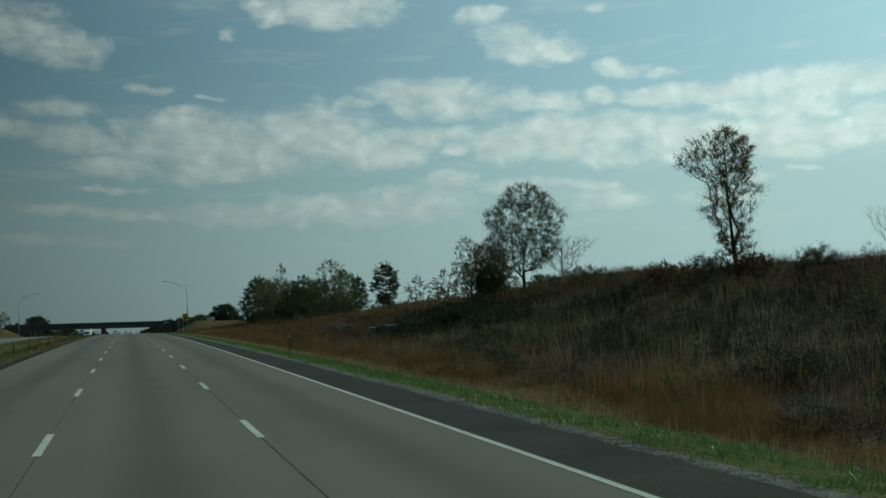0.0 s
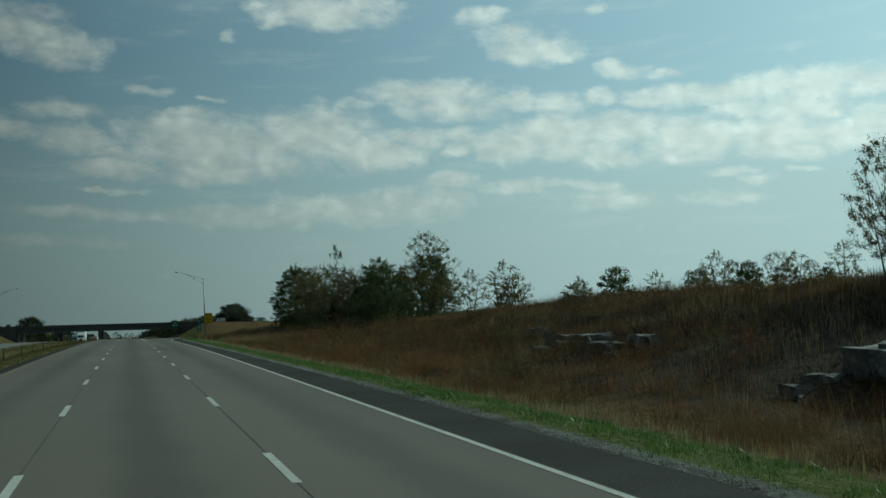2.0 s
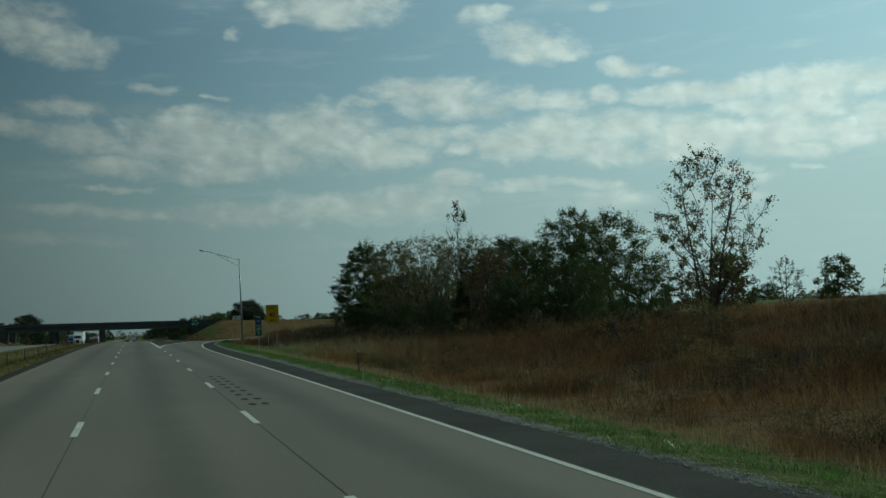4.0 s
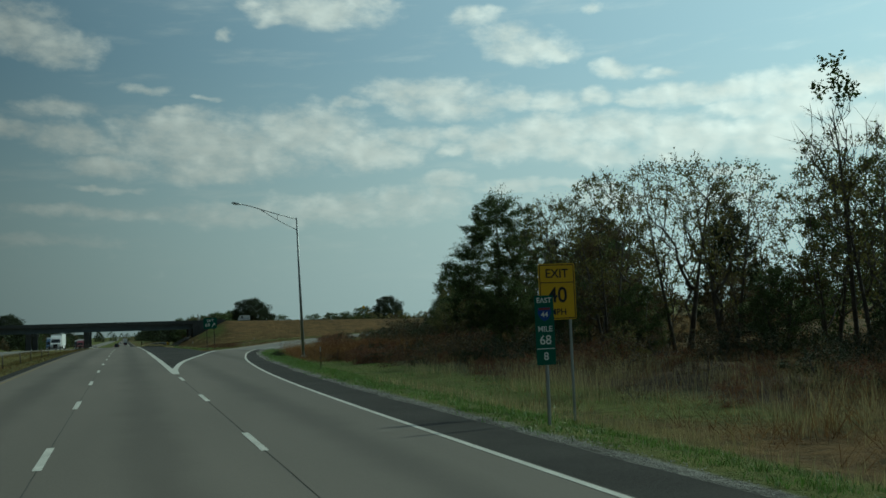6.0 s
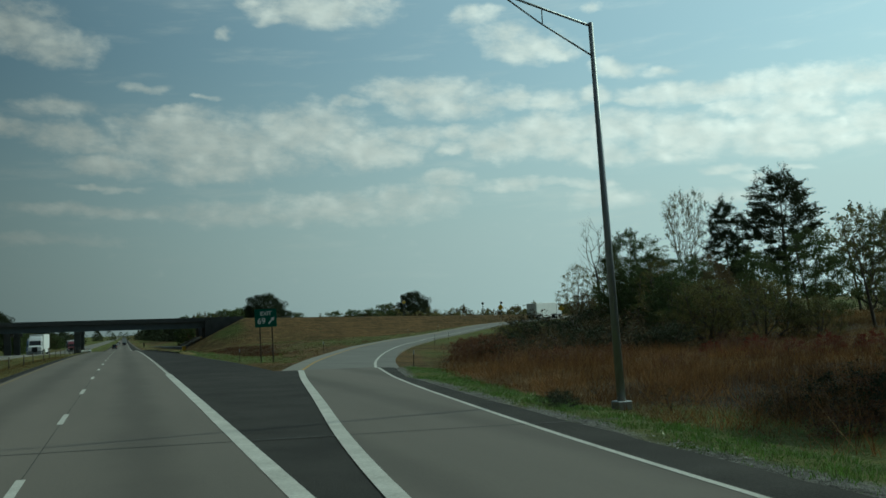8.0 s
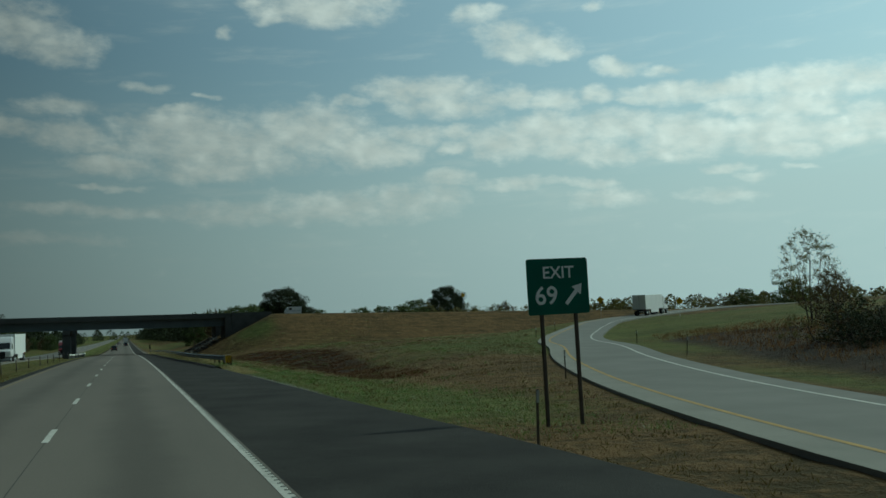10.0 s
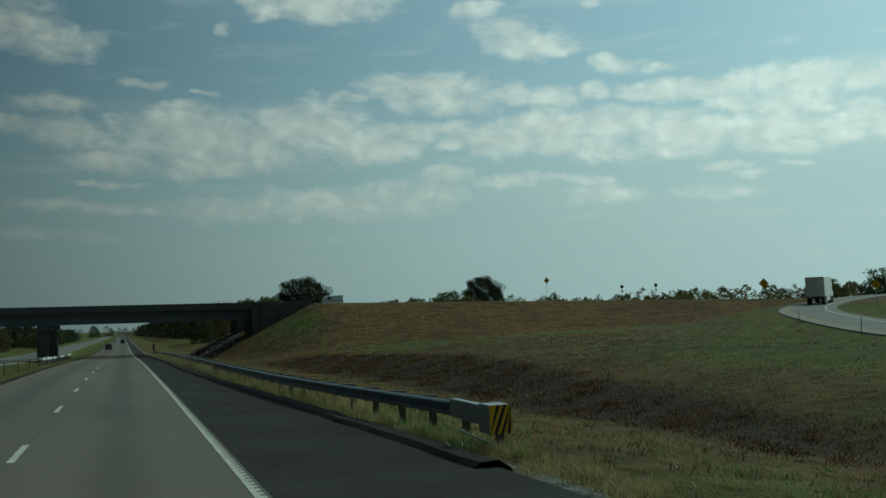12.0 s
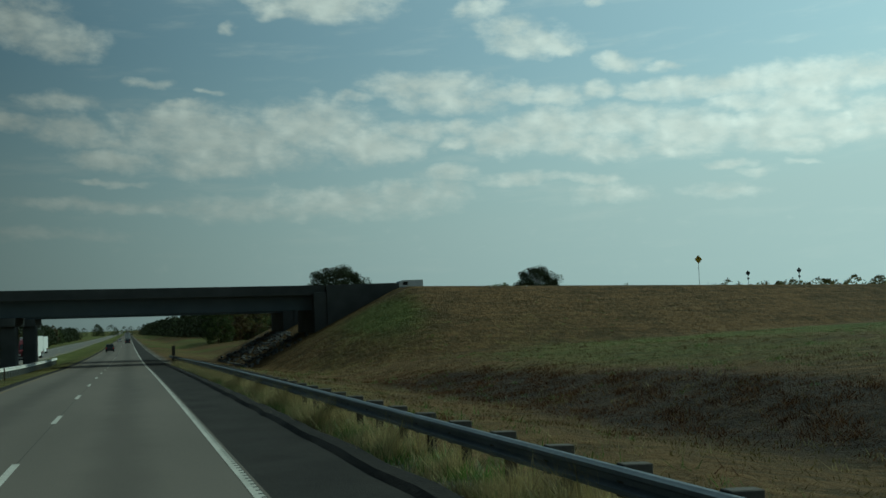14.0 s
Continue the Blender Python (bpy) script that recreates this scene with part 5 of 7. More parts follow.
def build_semi(label, paint, at, trailer=True, day_cab=False):
    """A lorry that heads along +y, with its rear at the origin."""
    s = thing("semi_truck", None, label, "truck", at=at)
    if trailer:
        part("trailer_box", box_mesh("trailer_box", (2.55, 14.6, 2.85), M["trailer"], 0.03, (0, 7.3, 2.62)), s, "white trailer box")
        part("rear_frame", box_mesh("rear_frame", (2.6, 0.08, 2.9), M["steel"], 0.01, (0, -0.02, 2.62)), s)
        for dx in (-0.63, 0.63):
            part("rear_door", box_mesh("rear_door", (1.2, 0.05, 2.65), M["trailer"], 0.01, (dx, -0.07, 2.62)), s)
        part("chassis", box_mesh("chassis", (1.1, 13.8, 0.3), M["black"], 0.02, (0, 7.2, 1.02)), s)
        part("bumper", box_mesh("bumper", (2.3, 0.1, 0.14), M["black"], 0.02, (0, 0.05, 0.55)), s)
        for dx in (-1.1, 1.1):
            part("tail_lamp", box_mesh("tail_lamp", (0.2, 0.04, 0.12), M["red_lamp"], 0.01, (dx, -0.07, 1.1)), s, "red tail lamp")
            part("skirt", box_mesh("skirt", (0.05, 6.5, 0.7), M["trailer"], 0.01, (dx * 1.12, 7.6, 0.85)), s)
        for yy in (1.2, 2.5):
            for dx in (-1.0, 1.0):
                build_wheel(s, dx, yy, 0.5, 0.5)
        y0 = 13.4
    else:
        y0 = 0.0
    part("frame_rail", box_mesh("frame_rail", (0.9, 6.6, 0.28), M["black"], 0.02, (0, y0 + 3.0, 0.9)), s)
    cab = prism_x([(y0 + 2.0, 0.95), (y0 + 5.9, 0.95), (y0 + 5.95, 1.75), (y0 + 4.75, 1.95), (y0 + 4.15, 2.95), (y0 + 3.4, 3.55), (y0 + 2.0, 3.75)], 2.35, paint, 0.12)
    part("cab", cab, s, "painted cab")
    part("windscreen", mesh_from("windscreen", [(-1.0, y0 + 4.79, 2.0), (1.0, y0 + 4.79, 2.0), (0.95, y0 + 4.22, 2.88), (-0.95, y0 + 4.22, 2.88)], [(0, 1, 2, 3)], M["glass"]), s, "dark windscreen")
    for sx in (-1, 1):
        part("side_window", mesh_from("side_window", [(sx * 1.18, y0 + 3.2, 2.0), (sx * 1.18, y0 + 4.3, 2.0), (sx * 1.18, y0 + 4.0, 2.7), (sx * 1.18, y0 + 3.2, 2.75)], [(0, 1, 2, 3)], M["glass"]), s, "dark side window")
        part("headlight", box_mesh("headlight", (0.4, 0.08, 0.25), M["sign_white"], 0.03, (sx * 0.9, y0 + 5.92, 1.15)), s, "clear headlight")
        build_wheel(s, sx * 1.02, y0 + 4.9, 0.5, 0.32)
        for yy in (0.6, 1.9):
            build_wheel(s, sx * 0.95, y0 + yy, 0.5, 0.55)
    part("grille", box_mesh("grille", (1.0, 0.05, 0.75), M["black"], 0.02, (0, y0 + 5.95, 1.35)), s, "dark grille")
    part("front_bumper", box_mesh("front_bumper", (2.4, 0.25, 0.35), M["steel"], 0.05, (0, y0 + 5.9, 0.65)), s)
    return s


def prism_x(outline, width, mat, bevel):
    """An outline of (y, z) points, drawn out across x and rounded."""
    bm = bmesh.new()
    a = [bm.verts.new((-width / 2, y, z)) for y, z in outline]
    b = [bm.verts.new((width / 2, y, z)) for y, z in outline]
    bm.faces.new(a)
    bm.faces.new(b[::-1])
    for i in range(len(a)):
        bm.faces.new((a[(i + 1) % len(a)], a[i], b[i], b[(i + 1) % len(a)]))
    bmesh.ops.recalc_face_normals(bm, faces=bm.faces[:])
    if bevel:
        bmesh.ops.bevel(bm, geom=bm.edges[:], offset=bevel, segments=2, affect="EDGES")
    me = bpy.data.meshes.new("hull")
    bm.to_mesh(me)
    bm.free()
    me.materials.append(mat)
    return me


def build_car(label, paint, at, tall=1.0):
    """A car that heads along +y, with its rear at the origin."""
    s = thing("car", None, label, "car", at=at)
    k = tall
    part("body", prism_x([(0.0, 0.35), (0.02, 0.75 * k), (0.15, 0.98 * k), (3.3, 0.98 * k), (4.45, 0.78 * k), (4.55, 0.4), (4.4, 0.28), (0.2, 0.28)], 1.84, paint, 0.08), s)
    part("cabin", prism_x([(0.25, 0.97 * k), (0.55, 1.5 * k), (0.9, 1.62 * k), (2.4, 1.6 * k), (3.3, 0.97 * k)], 1.6, M["glass"], 0.08), s, "dark glass cabin")
    part("roof", prism_x([(0.6, 1.56 * k), (0.95, 1.64 * k), (2.35, 1.62 * k), (2.55, 1.54 * k)], 1.5, paint, 0.03), s)
    for sx in (-1, 1):
        part("tail_lamp", box_mesh("tail_lamp", (0.3, 0.05, 0.28), M["red_lamp"], 0.02, (sx * 0.74, 0.02, 0.82 * k)), s, "red tail lamp")
        part("headlight", box_mesh("headlight", (0.35, 0.08, 0.16), M["sign_white"], 0.02, (sx * 0.68, 4.47, 0.68 * k)), s, "clear headlight")
        part("mirror", box_mesh("mirror", (0.2, 0.12, 0.13), paint, 0.03, (sx * 1.0, 2.95, 1.05 * k)), s)
        for yy in (0.85, 3.6):
            build_wheel(s, sx * 0.8, yy, 0.34, 0.23)
    return s


def build_camper(at):
    """A small box-bodied van that heads along +y, with its rear at the origin."""
    s = thing("camper_van", None, "white box-bodied camper van on the crossing road above the bank", "van", at=at)
    part("body", prism_x([(0.0, 0.35), (0.0, 1.92), (0.1, 2.0), (3.1, 2.0), (3.45, 1.85), (3.95, 1.05), (4.0, 0.35)], 1.85, M["car_white"], 0.06), s)
    part("windscreen", prism_x([(3.52, 1.8), (3.96, 1.1), (3.99, 1.12), (3.55, 1.83)], 1.6, M["glass"], 0.0), s, "dark windscreen")
    for sx in (-1, 1):
        part("cab_window", box_mesh("cab_window", (0.02, 0.75, 0.5), M["glass"], 0.0, (sx * 0.93, 2.75, 1.5)), s, "dark side window")
        part("trim", box_mesh("trim", (0.02, 3.4, 0.1), M["car_blue"], 0.0, (sx * 0.93, 1.8, 1.0)), s, "blue side stripe")
        for yy in (0.8, 3.2):
            build_wheel(s, sx * 0.8, yy, 0.32, 0.2)
    return s


def on_lane(x, y, turn=0.0, lift=0.0):
    slope = math.degrees(math.atan2(float(zr(y + 5) - zr(y)), 5.0))
    return pose(x, y, float(road_z(x, y)) + 0.004 + lift, slope, 0, turn)


def on_ramp(k, off):
    q, q2 = ramp_at(off)[k], ramp_at(off)[k + 3]
    yaw = -math.degrees(math.atan2(q2[0] - q[0], q2[1] - q[1]))
    rise = math.degrees(math.atan2(q2[2] - q[2], math.hypot(q2[0] - q[0], q2[1] - q[1])))
    return pose(q[0], q[1], q[2] + 0.02, rise, 0, yaw)


build_semi("white box semi-trailer truck climbing the exit ramp", M["car_white"], on_ramp(64, 3.6))
build_car("dark purple-black sport utility car in the passing lane", M["car_dark"], on_lane(-1.85, 590), 1.08)
build_car("dark sedan far ahead on the motorway", M["car_dark"], on_lane(1.8, 760))
build_car("silver-white sedan far ahead on the motorway", M["car_white"], on_lane(-1.8, 840))
build_semi("distant white semi-trailer truck on the motorway", M["car_white"], on_lane(1.8, 900))
opp = lambda x, y: pose(x, y, float(zr(y)) + 0.126, 0, 0, 180)
build_semi("white semi-trailer truck with white cab on the far carriageway", M["car_white"], opp(-14.4, 425))
build_semi("white semi-trailer truck with blue cab on the far carriageway", M["car_blue"], opp(-18.0, 462))
build_semi("dark red tractor with white trailer on the far carriageway", M["car_red"], opp(-14.4, 560))
build_semi("white trailer truck with dark cab under the bridge", M["car_dark"], opp(-18.0, 620))
build_camper(pose(43.5, SECOND_Y0 + 4.5, float(cross_z(41.5)) - 0.04, 0, 0, 90))

# ---------------------------------------------------------------- rock ledges


def build_ledge(x, y, w, d, h, seed, n=7, sunk=0.42):
    """Weathered ledge: stacked, cracked slabs that stick out of the slope."""
    rng = random.Random(seed)
    s = thing("rock_ledge", None, "weathered grey limestone ledge sticking out of the grassy cut slope", "rock", "ledges in the slope", at=pose(x, y, gz(x, y) - sunk * h, 0, 0, 0))
    for i in range(n):
        bm = bmesh.new()
        bmesh.ops.create_cube(bm, size=1.0)
        bmesh.ops.subdivide_edges(bm, edges=bm.edges[:], cuts=3, use_grid_fill=True)
        t = h * rng.uniform(0.3, 0.5)
        sx, sy = d * rng.uniform(0.5, 0.9), w * rng.uniform(0.2, 0.42)
        o = Vector((rng.uniform(0, 99), rng.uniform(0, 99), 0))
        for v in bm.verts:
            c = Vector((v.co.x * sx, v.co.y * sy, v.co.z * t))
            nz = noise.noise_vector(c * 1.6 + o) * 0.22 + noise.noise_vector(c * 5 + o) * 0.07
            v.co = c + Vector((nz.x, nz.y, nz.z * 0.5))
        me = bpy.data.meshes.new("slab")
        bm.to_mesh(me)
        bm.free()
        me.materials.append(M["rock"])
        lay = i % 3
        part("slab", me, s, at=pose(rng.uniform(-0.3, 0.5) + 0.35 * lay, rng.uniform(-0.5, 0.5) * w, h * (0.12 + 0.3 * lay), rng.uniform(-4, 4), rng.uniform(-6, 6), rng.uniform(-14, 14)))


build_ledge(19.6, 70.6, 5.4, 1.6, 2.2, 1, 24, 0.53)
build_ledge(18.3, 74.2, 1.7, 1.0, 0.8, 2, 6, 0.3)
build_ledge(20.5, 91.0, 7.4, 1.3, 0.95, 3, 18, 0.4)
build_ledge(22.5, 101.6, 2.6, 1.4, 1.2, 4, 6)

# ---------------------------------------------------------------- trees


def fast_mesh(name, v, f, mat):
    me = bpy.data.meshes.new(name)
    v, f = np.asarray(v, np.float32), np.asarray(f, np.int32)
    me.vertices.add(len(v))
    me.vertices.foreach_set("co", v.reshape(-1))
    me.loops.add(f.size)
    me.loops.foreach_set("vertex_index", f.reshape(-1))
    me.polygons.add(len(f))
    k = f.shape[1]
    me.polygons.foreach_set("loop_start", np.arange(0, f.size, k, dtype=np.int32))
    me.polygons.foreach_set("loop_total", np.full(len(f), k, dtype=np.int32))
    me.materials.append(mat)
    me.update(calc_edges=True)
    me.validate()
    return me


def leaf_mesh_data(centres, sizes, rng, one=False):
    """Leaf blades: one bent kite of two triangles, or a single triangle for far trees, at each centre."""
    n = len(centres)
    a = rng.normal(size=(n, 3))
    a /= np.linalg.norm(a, axis=1)[:, None]
    b = rng.normal(size=(n, 3))
    b -= a * (a * b).sum(1)[:, None]
    b /= np.linalg.norm(b, axis=1)[:, None]
    s = sizes[:, None]
    bend = np.cross(a, b) * s * 0.18
    if one:
        v = np.stack([centres - a * s * 0.5 - b * s * 0.4, centres - a * s * 0.3 + b * s * 0.5, centres + a * s * 0.6], 1).reshape(-1, 3)
        return v, np.arange(3 * n).reshape(-1, 3)
    v = np.stack([centres - a * s * 0.6, centres + b * s * 0.36 + bend, centres + a * s * 0.6, centres - b * s * 0.36 + bend], 1).reshape(-1, 3)
    i = np.arange(n)[:, None] * 4
    f = np.concatenate([i + np.array([[0, 1, 2]]), i + np.array([[0, 2, 3]])], 0)
    return v, f


SHAPES = dict(
    oval=((0, 0.45), (0.15, 0.85), (0.35, 1.0), (0.6, 0.86), (0.8, 0.6), (0.93, 0.34), (1, 0.08)),
    round=((0, 0.35), (0.15, 0.78), (0.4, 1.0), (0.65, 0.95), (0.85, 0.66), (0.95, 0.36), (1, 0.1)),
    dome=((0, 0.8), (0.2, 1.0), (0.5, 0.95), (0.75, 0.75), (0.92, 0.45), (1, 0.1)),
    cone=((0, 0.9), (0.15, 1.0), (0.5, 0.66), (0.8, 0.32), (1, 0.04)),
    vase=((0, 0.12), (0.3, 0.42), (0.6, 0.8), (0.8, 1.0), (0.93, 0.8), (1, 0.4)),
    pole=((0, 0.25), (0.12, 0.62), (0.25, 0.55), (0.45, 0.7), (0.68, 1.0), (0.83, 0.98), (0.94, 0.7), (1, 0.3)))


def grow_tree(seed, h, r, base=0.1, clumps=80, per=60, leaf=0.16, size=0.5, shape="round", bare=0.0, stems=1, twigs=4, trunk=0.016,
              lean=0.0, lumps=0.25, one=False, shell=0.35, flat=0.75, reach=0.9, steep=0.35):
    """Limbs and leaves of one tree, h high and r in radius. Clumps of leaves fill the outline of the crown; each hangs on a branch
    that leaves the nearest limb below it. bare: share of the clumps that have twigs only; shell: how far clumps keep to the outside."""
    rng = np.random.RandomState(seed)
    us, rs = [p[0] for p in SHAPES[shape]], [p[1] for p in SHAPES[shape]]
    ph = rng.rand(6) * 6.28
    # clump centres
    centres = []
    for _ in range(clumps):
        best, far = None, -1
        for _ in range(5):
            u = rng.rand() ** (0.85)
            a = rng.rand() * 6.28
            lump = 1 + lumps * (math.sin(3 * a + ph[0] + 4 * u) * 0.5 + math.sin(5 * u * 3 + ph[1] + 2 * a) * 0.5)
            q = (shell + (1 - shell) * rng.rand()) if rng.rand() < 0.75 else rng.rand()
            rr = (r - 0.6 * size) * np.interp(u, us, rs) * lump * math.sqrt(q)
            p = np.array([rr * math.cos(a), rr * math.sin(a), h * base + (h * (1 - base) - 0.5 * size) * u])
            p[:2] += lean * h * u ** 1.5
            d = min((np.sum((p - c) ** 2) for c in centres), default=9e9)
            if d > far:
                best, far = p, d
        centres.append(best)
    centres = np.array(centres)
    # stems
    nodes, parent, load = [], [], []
    for s in range(stems):
        a0 = 6.28 * s / stems + rng.rand()
        out = 0.0 if stems == 1 else 0.38 * r
        last = -1
        n = 9
        top = h * reach * (1.0 if s == 0 else rng.uniform(0.75, 0.95))
        for i in range(n + 1):
            t = i / n
            wob = 0.012 * h * np.array([math.sin(5 * t + ph[2] + s), math.sin(4 * t + ph[3] + s), 0])
            nodes.append(np.array([math.cos(a0) * out * (0.25 * (stems > 1) + t) + lean * h * t ** 1.5, math.sin(a0) * out * (0.25 * (stems > 1) + t) + lean * h * t ** 1.5, -0.3 + (top + 0.3) * t]) + wob * t)
            parent.append(last)
            last = len(nodes) - 1
    firsts = len(nodes)
    order = np.argsort(np.linalg.norm(centres[:, :2] - lean * h * 0.5, axis=1) + 0.25 * centres[:, 2])
    tips = []
    for k in order:
        c = centres[k]
        N = np.array(nodes)
        d = np.linalg.norm(N - c, axis=1)
        drop = c[2] - N[:, 2]
        cost = d + np.where(drop < steep * d, (steep * d - drop) * 2.5, 0)
        cost[:2] += 2.0
        j = int(np.argmin(cost))
        o, dd = N[j], d[j]
        steps = 3 if dd > 0.18 * h else 2
        mid = (o + c) / 2 + np.array([0, 0, -0.12 * dd]) + rng.normal(size=3) * 0.06 * dd
        last = j
        for i in range(1, steps + 1):
            t = i / steps
            p = (1 - t) ** 2 * o + 2 * t * (1 - t) * mid + t * t * c
            nodes.append(p)
            parent.append(last)
            last = len(nodes) - 1
        tips.append((k, last))
    load = np.zeros(len(nodes))
    for k, j in tips:
        while j >= 0:
            load[j] += 1
            j = parent[j]
    r0 = h * trunk / math.sqrt(stems)
    full = max(load[0], 1)
    rad = np.maximum(r0 * (load / full) ** 0.6, 0.007 + 0.0006 * h)
    for i in range(firsts):
        rad[i] = max(rad[i], r0 * (1 - 0.9 * (i % 10) / 9))
    tv, tf = [], []

    def add(v, f):
        o = len(tv)
        tv.extend(v)
        tf.extend([tuple(o + i for i in q) for q in f])

    for s in range(stems):
        ids = list(range(10 * s, 10 * s + 10))
        v, f = tube([nodes[i] for i in ids], [rad[i] * (1.35 if i % 10 == 0 else 1) for i in ids], 7 if h > 3 else 4)
        add(v, f)
    for i in range(firsts, len(nodes)):
        j = parent[i]
        v, f = tube([nodes[j], nodes[i]], [min(rad[j], rad[i] * 1.35), rad[i]], 5 if rad[i] > 0.06 else 3)
        add(v, f[:-2])
    # twigs and leaves
    lc = []
    for k, j in tips:
        c = centres[k]
        s = size * rng.uniform(0.7, 1.3)
        out = c - np.array([lean * h, lean * h, 0]) * 0.5
        out = np.array([out[0], out[1], 0.35 * r])
        out /= np.linalg.norm(out) + 1e-6
        ends = []
        for _ in range(twigs):
            d = rng.normal(size=3) * 0.75 + out
            d /= np.linalg.norm(d)
            e = c + d * s * rng.uniform(0.9, 1.9) * (1.35 if per < 20 else 1.0)
            w = np.array([0.011, -0.008, 0.0]) * (h / 9) * (2 if twigs < 3 else 1)
            add([c - w, c + w, e], [(0, 1, 2)])
            ends.append(e)
        if rng.rand() < bare:
            continue
        n = int(per * rng.uniform(0.6, 1.4))
        g = rng.normal(size=(n, 3))
        g = g / np.linalg.norm(g, axis=1)[:, None] * (rng.rand(n, 1) ** 0.45) * s
        g[:, 2] *= flat
        if ends:
            e = np.array(ends)
            pick = rng.randint(len(e), size=n)
            along = rng.rand(n, 1)
            on = c + (e[pick] - c) * along + g * 0.38
            use = (rng.rand(n) < 0.5)[:, None]
            lc.append(np.where(use, on, c + g))
        else:
            lc.append(c + g)
    if lc:
        c = np.concatenate(lc)
        c[:, 2] = np.maximum(c[:, 2], 0.1)
        v, f = leaf_mesh_data(c, leaf * rng.uniform(0.6, 1.35, len(c)), rng, one)
    else:
        v, f = np.zeros((0, 3)), np.zeros((0, 3), int)
    tv = np.array([tuple(q) for q in tv])
    k = h / max(tv[:, 2].max(), v[:, 2].max() if len(v) else 0)
    tv[:, 2] *= k
    if len(v):
        v[:, 2] *= k
    return tv, tf, v, f


def build_tree(name, label, category, group, leafmat, **kw):
    t = thing(name, None, label, category, group)
    tv, tf, v, f = grow_tree(**kw)
    part("trunk", mesh_from("trunk", tv, tf, M["bark"]), t)
    if len(v):
        part("crown", fast_mesh("crown", v, f, leafmat), t)
    return t


G1, G2, G3, G4, G5 = "roadside trees", "trees on the crest", "bare trees", "skyline trees", "distant trees"
